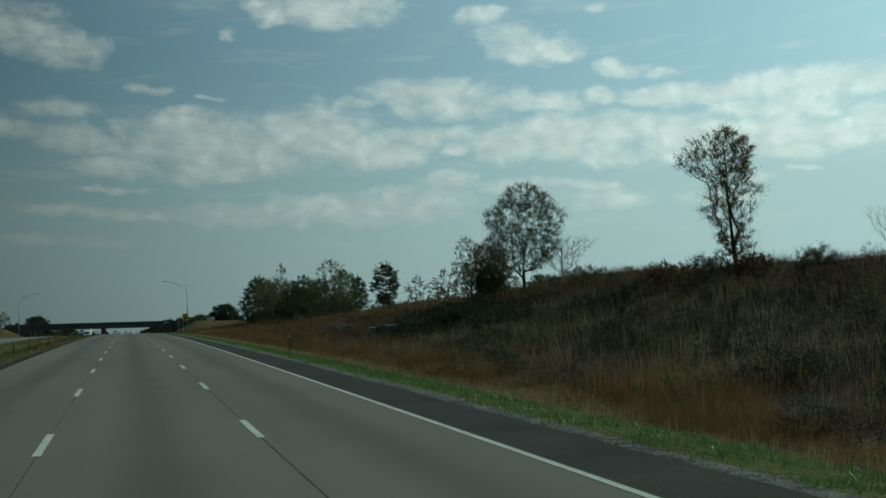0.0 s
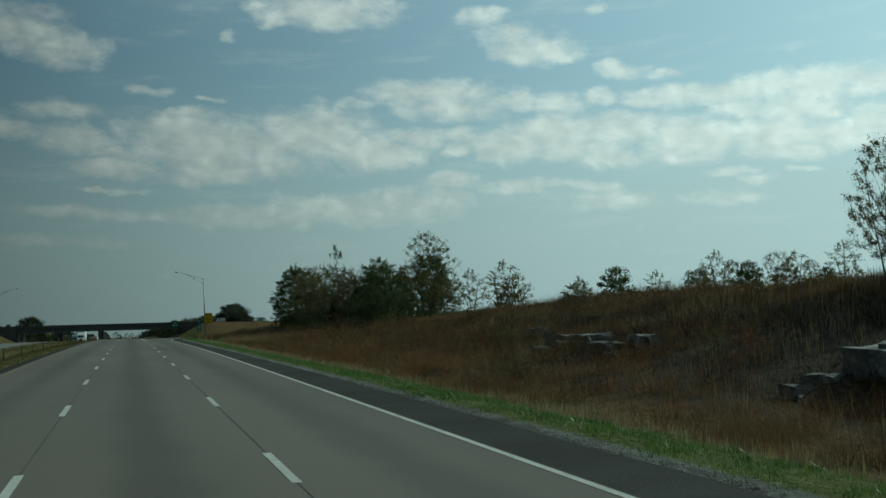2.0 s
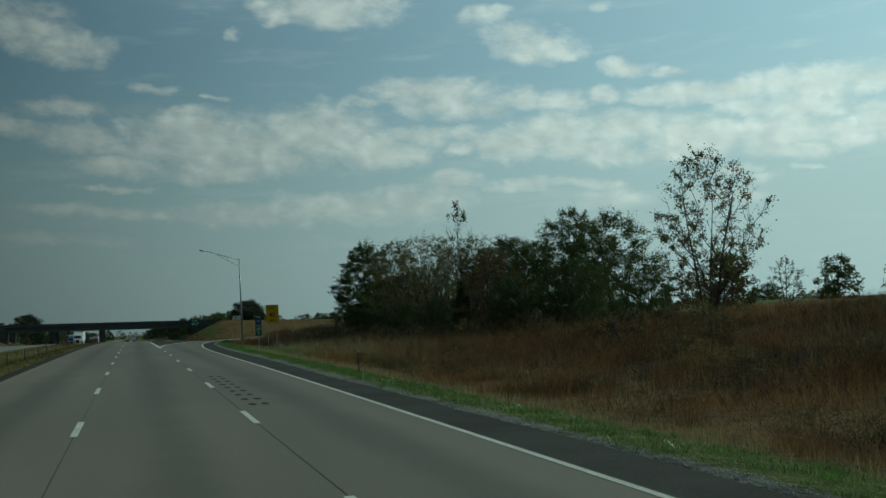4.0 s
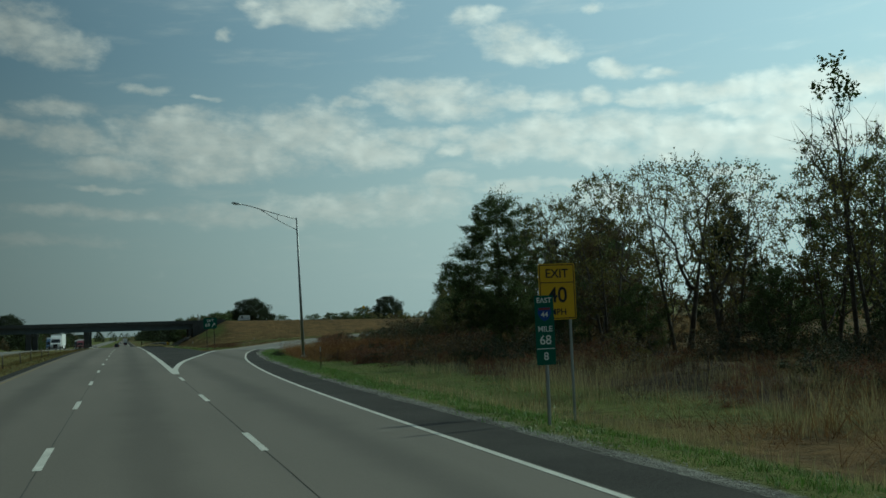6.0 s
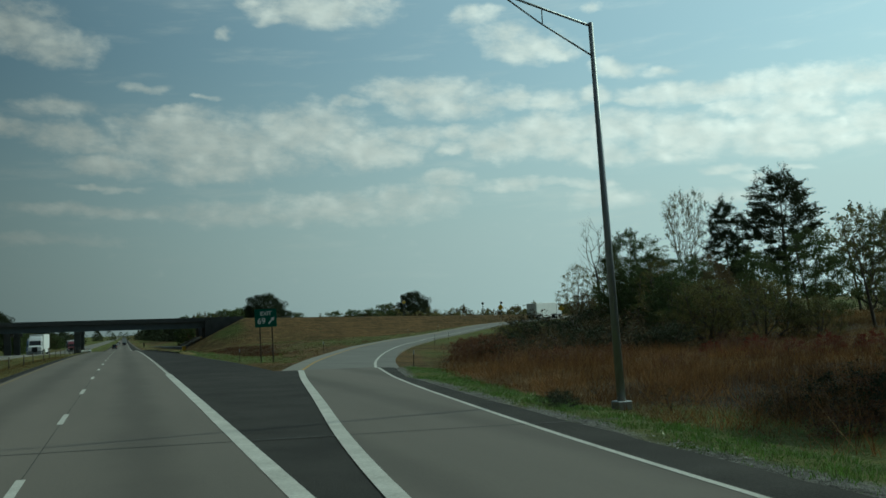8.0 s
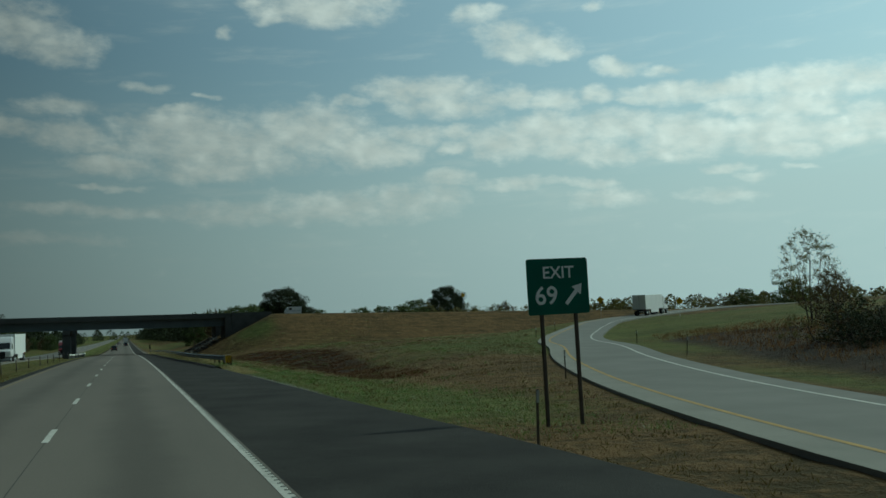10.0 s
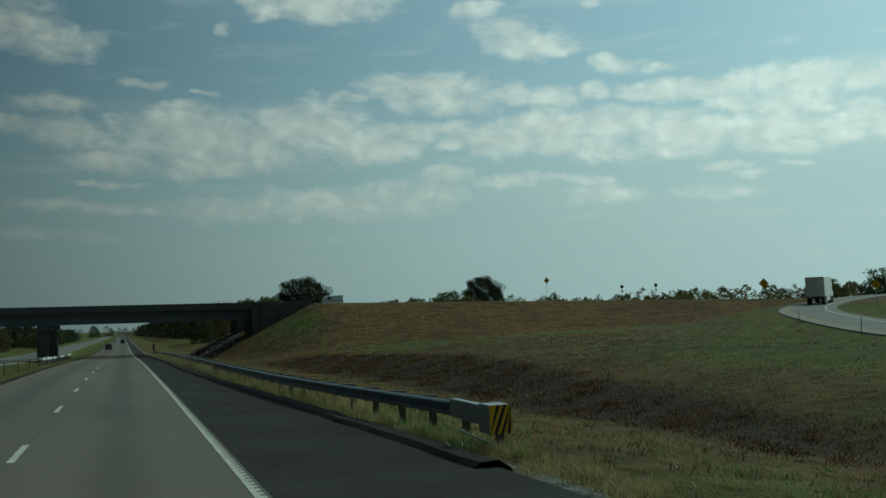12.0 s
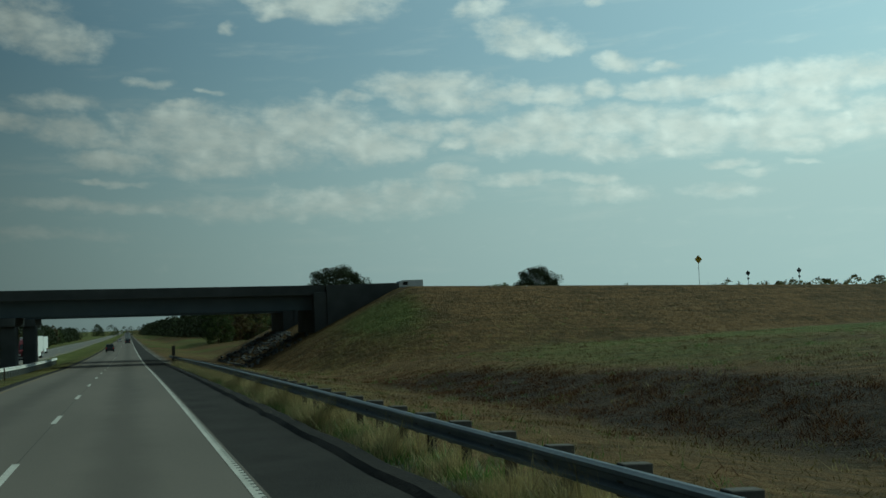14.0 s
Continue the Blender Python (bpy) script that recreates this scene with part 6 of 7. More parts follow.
KINDS = dict(
    oak=("dense dark green broadleaf tree standing in the roadside grove", G1, "leaf_dark",
         dict(seed=11, h=12.5, r=4.5, base=0.08, clumps=250, per=430, leaf=0.092, size=0.7, shape="oval", lumps=0.34, twigs=3, bare=0.03, one=True, flat=0.55)),
    oak_b=("large dark green tree with a broad uneven crown", G1, "leaf_dark",
           dict(seed=12, h=11.0, r=4.2, base=0.08, clumps=170, per=360, leaf=0.092, size=0.68, shape="round", lumps=0.4, twigs=3, bare=0.05, one=True, flat=0.6)),
    sparse=("half-bare autumn tree with thin olive-brown leaves and many twigs", G1, "leaf_olive",
            dict(seed=23, h=9.5, r=3.1, base=0.22, clumps=170, per=40, leaf=0.1, size=0.42, shape="vase", stems=2, twigs=7, bare=0.3, trunk=0.013, steep=0.8, one=True)),
    sparse_b=("open autumn tree with scattered olive leaves on upright limbs", G1, "leaf_olive",
              dict(seed=31, h=9.5, r=3.1, base=0.16, clumps=170, per=58, leaf=0.105, size=0.42, shape="round", stems=3, twigs=6, bare=0.2, steep=0.7, trunk=0.012, one=True)),
    dense=("bushy dark olive-green tree with a ragged outline", G1, "leaf_dark",
           dict(seed=47, h=7.0, r=2.9, base=0.02, clumps=110, per=260, leaf=0.085, size=0.56, shape="dome", stems=2, twigs=3, lumps=0.35, one=True)),
    brown=("brownish autumn tree with a dense ragged crown", G1, "leaf_brown",
           dict(seed=53, h=8.0, r=2.8, base=0.04, clumps=100, per=210, leaf=0.08, size=0.54, shape="round", stems=2, twigs=4, lumps=0.35, bare=0.1, steep=0.6, one=True)),
    shrub_dark=("dark evergreen shrub on the cut slope", "shrubs on the slope", "leaf_cedar",
                dict(seed=111, h=1.7, r=1.15, base=0.02, clumps=26, per=130, leaf=0.05, size=0.3, shape="dome", twigs=3, stems=2, trunk=0.02, one=True)),
    round=("rounded fine-twigged tree with small grey-green leaves on the crest", G2, "leaf_dark",
           dict(seed=61, h=9.0, r=3.3, base=0.17, clumps=400, per=150, leaf=0.052, size=0.4, shape="round", twigs=8, lumps=0.14, trunk=0.015, steep=1.25, shell=0.3, reach=0.42)),
    tall=("tall slender half-bare tree with a feathery tufted top on the crest", G2, "leaf_olive",
          dict(seed=79, h=8.6, r=1.8, base=0.1, clumps=290, per=140, leaf=0.05, size=0.38, shape="pole", twigs=9, bare=0.16, lumps=0.7, trunk=0.015, lean=-0.13, steep=1.25)),
    bare=("small bare leafless tree with fine branches", G3, "leaf_brown",
          dict(seed=83, h=5.0, r=2.1, base=0.12, clumps=130, per=3, leaf=0.06, size=0.4, shape="vase", twigs=8, bare=0.8, steep=0.7, stems=2, trunk=0.014)),
    snag=("dead grey tree with broken upright limbs", G3, "leaf_brown",
          dict(seed=94, h=9.0, r=2.0, base=0.42, clumps=44, per=4, leaf=0.08, size=0.45, shape="round", twigs=7, bare=0.8, trunk=0.013, steep=0.75, reach=0.62, lean=-0.06)),
    cedar=("dark red cedar with a full pointed crown", G1, "leaf_cedar",
           dict(seed=97, h=7.0, r=2.2, base=0.0, clumps=120, per=260, leaf=0.075, size=0.45, shape="cone", twigs=2, one=True)),
    wide=("broad round dark tree standing alone on the skyline", G4, "leaf_cedar",
          dict(seed=103, h=12.0, r=7.4, base=0.05, clumps=170, per=420, leaf=0.19, size=1.3, shape="dome", twigs=0, lumps=0.28, one=True)),
    far_green=("distant dark green broadleaf tree", G5, "leaf_dark",
               dict(seed=141, h=10.0, r=4.4, base=0.02, clumps=46, per=84, leaf=0.36, size=1.15, shape="dome", twigs=0, one=True)),
    far_brown=("distant brown autumn tree", G5, "leaf_brown",
               dict(seed=149, h=10.0, r=4.0, base=0.02, clumps=46, per=80, leaf=0.3, size=1.05, shape="round", twigs=1, one=True)),
    far_thin=("distant thin-leaved olive tree with a see-through crown", G5, "leaf_olive",
              dict(seed=151, h=10.0, r=3.4, base=0.12, clumps=48, per=34, leaf=0.24, size=0.75, shape="round", twigs=2, one=True, stems=2)),
    shrub=("dark leafy roadside shrub in tall dry grass", "shrubs on the slope", "leaf_cedar",
           dict(seed=109, h=1.7, r=1.15, base=0.02, clumps=26, per=120, leaf=0.055, size=0.3, shape="dome", twigs=3, stems=2, trunk=0.02, one=True)),
    shrub_olive=("olive-brown leafy shrub in tall dry grass", "shrubs on the slope", "leaf_olive",
                 dict(seed=113, h=1.7, r=1.15, base=0.02, clumps=20, per=50, leaf=0.07, size=0.3, shape="dome", twigs=3, stems=2, trunk=0.02, one=True)),
    shrub_brown=("dry brown twiggy shrub on the cut slope", "shrubs on the slope", "leaf_brown",
                 dict(seed=127, h=1.6, r=1.1, base=0.02, clumps=18, per=40, leaf=0.065, size=0.28, shape="dome", twigs=4, stems=2, trunk=0.02, bare=0.15, one=True)),
    shrub_rust=("rust-red leafy shrub in tall dry grass", "shrubs on the slope", "leaf_rust",
                dict(seed=117, h=1.7, r=1.2, base=0.02, clumps=24, per=90, leaf=0.05, size=0.32, shape="dome", twigs=4, stems=2, trunk=0.014, one=True)),
    olive=("bushy yellow-olive autumn tree with a thin trunk", G1, "leaf_olive",
           dict(seed=59, h=5.0, r=2.7, base=0.04, clumps=110, per=150, leaf=0.07, size=0.5, shape="dome", stems=2, twigs=5, lumps=0.4, bare=0.08, steep=0.7, one=True)),
    pine=("tall dark evergreen with layered boughs", G1, "leaf_cedar",
          dict(seed=105, h=20.0, r=4.6, base=0.28, clumps=110, per=420, leaf=0.16, size=1.15, shape="round", twigs=3, lumps=0.5, flat=0.42, trunk=0.012, steep=0.15, one=True)),
    sumac=("red-leaved sumac bush at the edge of the grove", "red sumac bushes", "leaf_red",
           dict(seed=131, h=1.8, r=1.3, base=0.02, clumps=34, per=60, leaf=0.10, size=0.3, shape="dome", twigs=2, stems=3, trunk=0.014)))
T_OAK, HEIGHTS, _used = {}, {}, set()
for key, (label, group, leafmat, kw) in KINDS.items():
    bush = key in ("shrub", "shrub_dark", "shrub_rust", "shrub_olive", "shrub_brown", "sumac")
    T_OAK[key] = build_tree("shrub" if bush else "tree", label, "shrub" if bush else "tree", group, M[leafmat], **kw)
    HEIGHTS[key] = kw["h"]


def build_topknot():
    """A bare forked pole of a tree with one tuft of leaves at its top."""
    t = thing("tree", None, "thin bare tree with one tuft of leaves at its top", "tree", G3)
    rng = np.random.RandomState(5)
    tv, tf, v, f = grow_tree(seed=93, h=9.0, r=1.5, base=0.5, clumps=36, per=2, leaf=0.1, size=0.35, shape="vase", twigs=5, bare=0.9, trunk=0.009, reach=0.97, steep=1.0)
    part("trunk", mesh_from("trunk", tv, tf, M["bark"]), t)
    tips = np.array([(0.0, 0.0, 8.9)]) + rng.normal(size=(12, 3)) * np.array([0.5, 0.5, 0.34])
    c = tips[rng.randint(12, size=380)] + rng.normal(size=(380, 3)) * np.array([0.1, 0.1, 0.2])
    v, f = leaf_mesh_data(c, 0.13 * rng.uniform(0.6, 1.3, 380), rng)
    part("crown", fast_mesh("crown", v, f, M["leaf_dark"]), t)
    return t


T_OAK["topknot"], HEIGHTS["topknot"] = build_topknot(), 9.0


def plant(kind, x, y, h, turn=None, wide=1.0):
    """Stand a tree of that kind, h metres high, on the ground."""
    ob = T_OAK[kind]
    k = h / HEIGHTS[kind]
    turn = random.uniform(0, 360) if turn is None else turn
    m = pose(x, y, gz(x, y) - 0.05, random.uniform(-2, 2), random.uniform(-2, 2), turn) @ Matrix.Diagonal((k * wide, k * wide, k, 1))
    if kind in _used:
        made = copy_thing(ob, pose(0, 0, 0))
    else:
        made = ob
        _used.add(kind)
    made.matrix_basis = m
    return made


def brush(name, label, spots):
    """Many low shrubs as one object: (kind, x, y, height, width) each, turned at random."""
    rng = random.Random(len(spots))
    vs, fs, mi, mats, base = [], [], [], [M["bark"]], 0
    cache = {}
    for kind, x, y, h, w in spots:
        if kind not in cache:
            got = []
            for ch in T_OAK[kind].children:
                me = ch.data
                co, tri = np.empty(len(me.vertices) * 3, np.float32), []
                me.vertices.foreach_get("co", co)
                for p in me.polygons:
                    v = p.vertices
                    tri += [(v[0], v[k], v[k + 1]) for k in range(1, len(v) - 1)]
                if me.materials[0] not in mats:
                    mats.append(me.materials[0])
                got.append((co.reshape(-1, 3), np.array(tri, np.int32), mats.index(me.materials[0])))
            cache[kind] = got
        k, a = h / HEIGHTS[kind], rng.uniform(0, 6.283)
        turn = np.array([(math.cos(a), math.sin(a), 0), (-math.sin(a), math.cos(a), 0), (0, 0, 1)]) * np.array((k * w, k * w, k))
        for co, tri, m in cache[kind]:
            vs.append(co @ turn + np.array((x, y, gz(x, y) - 0.05)))
            fs.append(tri + base)
            mi.append(np.full(len(tri), m, np.int32))
            base += len(co)
    me = fast_mesh(name, np.concatenate(vs), np.concatenate(fs), mats[0])
    for m in mats[1:]:
        me.materials.append(m)
    me.polygons.foreach_set("material_index", np.concatenate(mi))
    return thing(name, me, label, "brush", kind="stuff")


def plant_top(kind, x, y, top, wide=1.0):
    """The same, with its top at that height over the datum."""
    return plant(kind, x, y, top - gz(x, y), wide=wide)


random.seed(7)
# crest of the cut slope
plant("tall", 34.1, 45.8, 8.4, 0)
plant("round", 32.8, 73.2, 9.4)
plant("sparse_b", 32.6, 86.0, 6.6, wide=0.8)
plant("brown", 33.4, 83.0, 5.4)
plant("brown", 33.0, 81.0, 6.0, wide=0.9)
plant("dense", 32.8, 80.4, 3.4)
plant("dense", 33.4, 83.6, 3.2)
plant("brown", 32.4, 84.4, 4.6)
plant("dense", 33.2, 79.0, 3.2)
plant("bare", 34.6, 69.6, 4.1, 40, wide=1.5)
plant("bare", 38.0, 38.0, 3.4)
# grove beside the exit
for kind, x, y, h in (("sparse_b", 33, 154, 8.6), ("dense", 33, 161, 3.4), ("oak_b", 30.8, 167.6, 7.4), ("dense", 34, 173, 5.0), ("brown", 36.5, 158, 3.8),
                      ("dense", 33, 178, 6.4), ("brown", 31, 184, 7.0), ("sparse", 31.3, 191, 7.6), ("sparse_b", 34, 197, 7.0), ("sparse", 31, 201, 7.6), ("sparse", 32, 207, 9.0),
                      ("sparse_b", 30.5, 213, 8.6), ("brown", 33, 217, 7.6), ("sparse", 31.5, 222, 8.4), ("dense", 35, 224, 7.0), ("oak", 31.2, 233.5, 12.6), ("brown", 35, 238, 7.5),
                      ("dense", 40, 200, 8.5), ("dense", 41, 180, 8.5), ("cedar", 42, 216, 8.5), ("dense", 41, 232, 8.0), ("dense", 30, 228, 4.5),
                      ("dense", 29.5, 195, 3.6), ("dense", 29.5, 176, 4.0), ("dense", 29.0, 165, 2.6), ("dense", 29.8, 208, 3.6), ("cedar", 29.5, 187, 4.2), ("dense", 30, 219, 3.8)):
    plant(kind, x, y, h * (1.35 if kind.startswith("sparse") and y > 180 else 1.08 if kind == "oak" else 1.2))
for x, y, h in ((33, 199, 4.2), (34, 205, 4.4), (33.5, 211, 4.0), (36.5, 190, 5.5), (33, 187, 4.0), (35, 220, 4.6)):
    plant(("dense", "brown", "dense")[int(y) % 3], x, y, h, wide=1.2)
plant("topknot", 31.3, 192.2, 11.7)
# second grove, inside the bend of the ramp
for kind, x, y, h, w in (("dense", 39.6, 272, 5.2, 1.0), ("brown", 42, 270, 5.4, 1.0), ("dense", 43.5, 275, 6.4, 1.0), ("sparse_b", 41.5, 277, 6.5, 1.0), ("olive", 38.2, 266, 4.6, 1.1), ("olive", 41.2, 263.6, 4.3, 1.1), ("olive", 43.6, 261.5, 3.0, 1.2),
                         ("oak_b", 47.8, 292.3, 10.4, 0.95), ("sparse", 69.2, 315, 17.6, 0.55), ("pine", 76.3, 316.4, 16.4, 0.7), ("pine", 86.0, 317.5, 20.8, 1.0), ("dense", 50, 285, 6.0, 1.0), ("snag", 55.3, 312, 14.2, 0.9), ("dense", 45.5, 288, 6.8, 1.0), ("dense", 49.5, 291, 8.0, 1.0),
                         ("dense", 57, 305, 7.0, 1.0), ("brown", 60, 312, 6.5, 1.0), ("sparse_b", 62, 322, 9.6, 1.0), ("sparse_b", 68.4, 344, 10.4, 1.0), ("brown", 66, 338, 6.0, 1.0), ("sparse", 51, 264, 9.0, 1.0),
                         ("oak_b", 60, 272, 9.0, 1.0), ("dense", 70, 303, 8.0, 1.0), ("dense", 63, 285, 9.0, 1.0), ("brown", 62, 300, 8.0, 1.0), ("dense", 66, 318, 7.0, 1.0), ("dense", 70, 330, 7.0, 1.0)):
    plant(kind, x, y, h, wide=w)
for x, y, h in ((32.8, 253.4, 1.2), (34.9, 250.4, 1.3), (36.6, 249.2, 1.3), (33.8, 251.6, 1.0), (31.2, 255, 1.0)):
    plant("sumac", x, y, h)
for x, y, h in ((28, 237, 2.2), (24.5, 234, 1.6), (26, 228, 2.3), (33.5, 268, 2.6), (16.2, 239, 0.9)):
    plant(random.choice(("shrub", "shrub_brown")), x, y, h)
# dark brush at the foot of the big tree
low = [(("shrub_brown", "shrub", "shrub_brown")[i % 3], random.uniform(19, 28), random.uniform(212, 232), random.uniform(1.1, 2.0), 1.25) for i in range(26)]
low += [(("shrub_brown", "shrub")[i % 2], random.uniform(20, 29.5), random.uniform(170, 216), random.uniform(0.8, 1.9), 1.4) for i in range(44)]
low += [(("shrub", "shrub_brown")[i % 2], random.uniform(43, 60), random.uniform(276, 314), random.uniform(1.8, 4.2), 1.4) for i in range(52)]
low += [(("shrub_dark", "shrub_brown")[i % 2], random.uniform(26, 35), random.uniform(262, 276), random.uniform(1.2, 2.3), 1.4) for i in range(26)]
low += [(("shrub_dark", "shrub_brown", "shrub_rust")[i % 3], random.uniform(15.5, 21), random.uniform(208, 236), random.uniform(0.6, 1.4), 1.5) for i in range(36)]
low += [("shrub_dark", 12.6, 234.2, 0.55, 1.4), ("shrub_dark", 12.9, 235.4, 0.6, 1.4), ("shrub_dark", 13.4, 236.6, 0.5, 1.3)]
brush("brush", "dark tangled brush under the trees beside the ramp", low)
rust = random.Random(41)
low = [("shrub_rust", 23.4 + 5 * u + rust.uniform(-1.0, 1.6), 268 + 18 * u + rust.uniform(-1.5, 1.5), rust.uniform(1.2, 2.0), 1.4) for u in [rust.random() for i in range(20)]]
low += [("shrub_rust", rust.uniform(21, 38), rust.uniform(246, 264), rust.uniform(0.5, 1.2), 1.6) for i in range(30)]
low += [("shrub_rust", rust.uniform(17, 25), rust.uniform(150, 232), rust.uniform(0.5, 1.15), 1.6) for i in range(46)]
brush("brush", "rust-red brush in mounds beside the ramp", low)
# far trees behind the crest
for i, (x, y, h) in enumerate(((103, 307, 11.5), (112, 318, 9.5), (127, 307, 8.0), (134, 297, 9.5), (120, 290, 7), (140, 285, 8), (96, 285, 7.5), (150, 280, 8), (158, 270, 7), (110, 275, 6), (165, 262, 8), (88, 330, 7))):
    plant(("far_thin", "far_thin", "far_brown", "far_green")[i % 4], x, y, h * 1.5)
plant_top("far_thin", 97, 316, 18.0)
for i in range(10):
    b_ = radians(33.5 + 0.85 * i)
    plant(("sparse", "far_thin", "sparse_b", "far_green", "far_thin")[i % 5], 1.4 + (165 + 7 * (i % 3)) * math.sin(b_), 53 + (165 + 7 * (i % 3)) * math.cos(b_), 6.0 + 1.2 * (i * 7 % 4) - 0.1 * i)
# skyline beyond the crossing road
plant_top("wide", -62, 763, 17.0, wide=0.9)
plant_top("wide", 62.6, 650, 18.8, wide=0.95)
plant_top("wide", 143.5, 685, 18.8, wide=0.8)
plant_top("far_green", 131, 690, 13.0, wide=1.6)
for i in range(22):
    plant_top(("far_green", "far_brown", "far_green", "far_thin")[i % 4], 30 + i * 1.9 + random.uniform(-2, 2), 680 + 2.5 * i + random.uniform(-15, 15), 10.0 + 4.5 * (i / 22) + random.uniform(-1.5, 1.5), wide=0.9)
for i in range(52):
    a = i / 51
    plant_top(("far_thin", "far_thin", "far_brown", "far_thin")[i % 4], 105 + 250 * a + random.uniform(-5, 5), 660 - 70 * a + random.uniform(-15, 15), random.uniform(7.6, 9.8) + (1.5 if i % 7 == 3 else 0), wide=1.5)
for x, y, top in ((262, 590, 14), (300, 560, 14), (330, 545, 16), (360, 530, 14), (246, 600, 11)):
    plant_top("far_green", x, y, top, wide=1.5)
# wood edge beyond the bridge
for i in range(34):
    a = i / 33
    plant(("far_green", "far_brown", "far_green", "far_green")[i % 4], 112 - 76 * a ** 0.8 + random.uniform(-4, 8), 640 + 420 * a * a + random.uniform(-8, 8), random.uniform(9, 14), wide=1.35)
# far banks along the motorway
for i in range(20):
    s = -1 if i % 2 else 1
    y = 620 + 60 * i + random.uniform(-20, 20)
    plant(("far_green", "far_thin", "far_brown", "far_green", "far_green")[i % 5], s * (42 + 0.05 * (y - 600) + random.uniform(0, 30)), y, random.uniform(9, 15), wide=1.3)
for i in range(20):
    plant(("far_green", "far_brown", "far_green", "far_thin")[i % 4], -40 - random.uniform(0, 70), 330 + 17 * i, random.uniform(6, 11), wide=1.25)
# trees left of the far carriageway
for i in range(16):
    plant(("far_green", "far_brown", "far_green", "far_green")[i % 4], -29 - random.uniform(0, 16), 540 + 22 * i + random.uniform(-8, 8), random.uniform(6, 9.5), wide=1.2)


def build_far_woods(bands, seed, mat, label):
    """Wooded country: canopies of many leaf clumps along bands of (x0, y0, x1, y1, depth, trees, least and greatest height)."""
    rng = np.random.RandomState(seed)
    cs, ss = [], []
    for x0, y0, x1, y1, deep, n, h0, h1 in bands:
        t = rng.rand(n)
        cx, cy = x0 + (x1 - x0) * t + rng.uniform(-deep, deep, n) * 0.3, y0 + (y1 - y0) * t + rng.uniform(-deep, deep, n)
        hh, base = rng.uniform(h0, h1, n), ground_z(cx, cy)
        for a, b, h, g in zip(cx, cy, hh, base):
            m = 210
            r = h * rng.uniform(0.38, 0.6)
            u, az, q = rng.rand(m), rng.rand(m) * 6.283, np.sqrt(rng.uniform(0.4, 1, m))
            rr = r * q * np.interp(u, (0, 0.3, 0.7, 1), (0.9, 1.0, 0.75, 0.1)) * (1 + 0.25 * np.sin(3 * az + a))
            cs.append(np.stack([a + rr * np.cos(az), b + rr * np.sin(az), g + 0.3 + h * u], 1))
            ss.append(rng.uniform(0.5, 1.0, m) * h * 0.115)
    v, f = leaf_mesh_data(np.concatenate(cs), np.concatenate(ss), rng, True)
    thing("far_woods", fast_mesh("far_woods", v, f, mat), label, "woods", kind="stuff")


build_far_woods([(-900, 1500, 900, 1900, 60, 320, 9, 15), (-60, 620, -130, 1500, 25, 70, 8, 13), (64, 640, 36, 900, 8, 60, 8, 12), (36, 900, 26, 1600, 12, 110, 9, 14), (-31, 760, -36, 1150, 6, 50, 6, 9),
                 (-500, 900, -60, 700, 40, 90, 9, 14), (-120, 700, -38, 810, 15, 46, 8, 12), (-700, 500, -130, 560, 40, 70, 8, 13)], 17, M["leaf_cedar"], "dark distant woods along the horizon")
build_far_woods([(96, 650, 390, 566, 14, 150, 7.5, 10.5)], 19, M["leaf_olive"], "line of olive-brown scrub along the skyline beyond the crossing road")
# shrubs on the cut slope
toe_brush = random.Random(31)
low = []
for i in range(150):
    y = toe_brush.uniform(4, 186)
    if y < 50 or y > 79:
        low.append((("shrub_brown", "shrub" if y < 79 else "shrub_rust", "shrub_brown", "shrub" if y < 79 else "shrub_brown", "shrub_olive")[i % 5], toe_brush.uniform(14.5, 22.5), y, toe_brush.uniform(0.45, 1.25), toe_brush.uniform(1.2, 1.8)))
low += [(("shrub_brown", "shrub_olive", "shrub")[i % 3], toe_brush.uniform(12.8, 16.5), toe_brush.uniform(4, 166), toe_brush.uniform(0.35, 0.8), toe_brush.uniform(1.4, 2.0)) for i in range(70)]
low = [p for p in low if not 48 < p[2] < 80 or p[1] > 19 or p[3] < 0.5]
low += [("shrub_dark", toe_brush.uniform(19.4, 23.5), toe_brush.uniform(57.5, 66.6), toe_brush.uniform(1.0, 1.9), 1.5) for i in range(22)]
brush("brush", "low dark and brown brush along the foot of the cut slope", low)
for i in range(8):
    plant("shrub_dark", random.uniform(22, 27), random.uniform(59, 66.5), random.uniform(1.6, 2.4))
for i in range(150):
    y = random.uniform(2, 135)
    x = random.uniform(20, 33) if y < 66 else random.uniform(18, 26.5)
    if 58 < y < 79 and x < 24:
        continue
    x += 2.5 if i % 3 else 0
    if y > 79:
        plant(("shrub_brown", "shrub_olive")[i % 2], x, y, random.uniform(0.5, 1.0))
        continue
    plant(random.choice(("shrub_olive", "shrub_brown", "shrub_olive", "shrub") if x > 26 else ("shrub", "shrub", "shrub", "shrub_olive", "shrub_brown")), x, y, random.uniform(0.7, 1.5 if x > 26 else 2.0))
for i in range(24):
    plant(("shrub", "shrub_olive", "shrub")[i % 3], random.uniform(32.0, 35), random.uniform(30, 70), random.uniform(0.8, 1.35))
for x, y, h in ((32.6, 50.6, 1.25), (32.3, 52.0, 1.2), (32.9, 49.4, 1.15), (33.2, 43.2, 1.2), (33.0, 42.0, 1.1), (32.0, 51.2, 1.0), (33.4, 44.4, 1.0)):
    plant("sumac", x, y, h)
for i in range(50):
    plant(random.choice(("shrub", "shrub_brown", "shrub_brown", "shrub_olive")), random.uniform(23, 30), random.uniform(140, 226), random.uniform(1.0, 2.2))

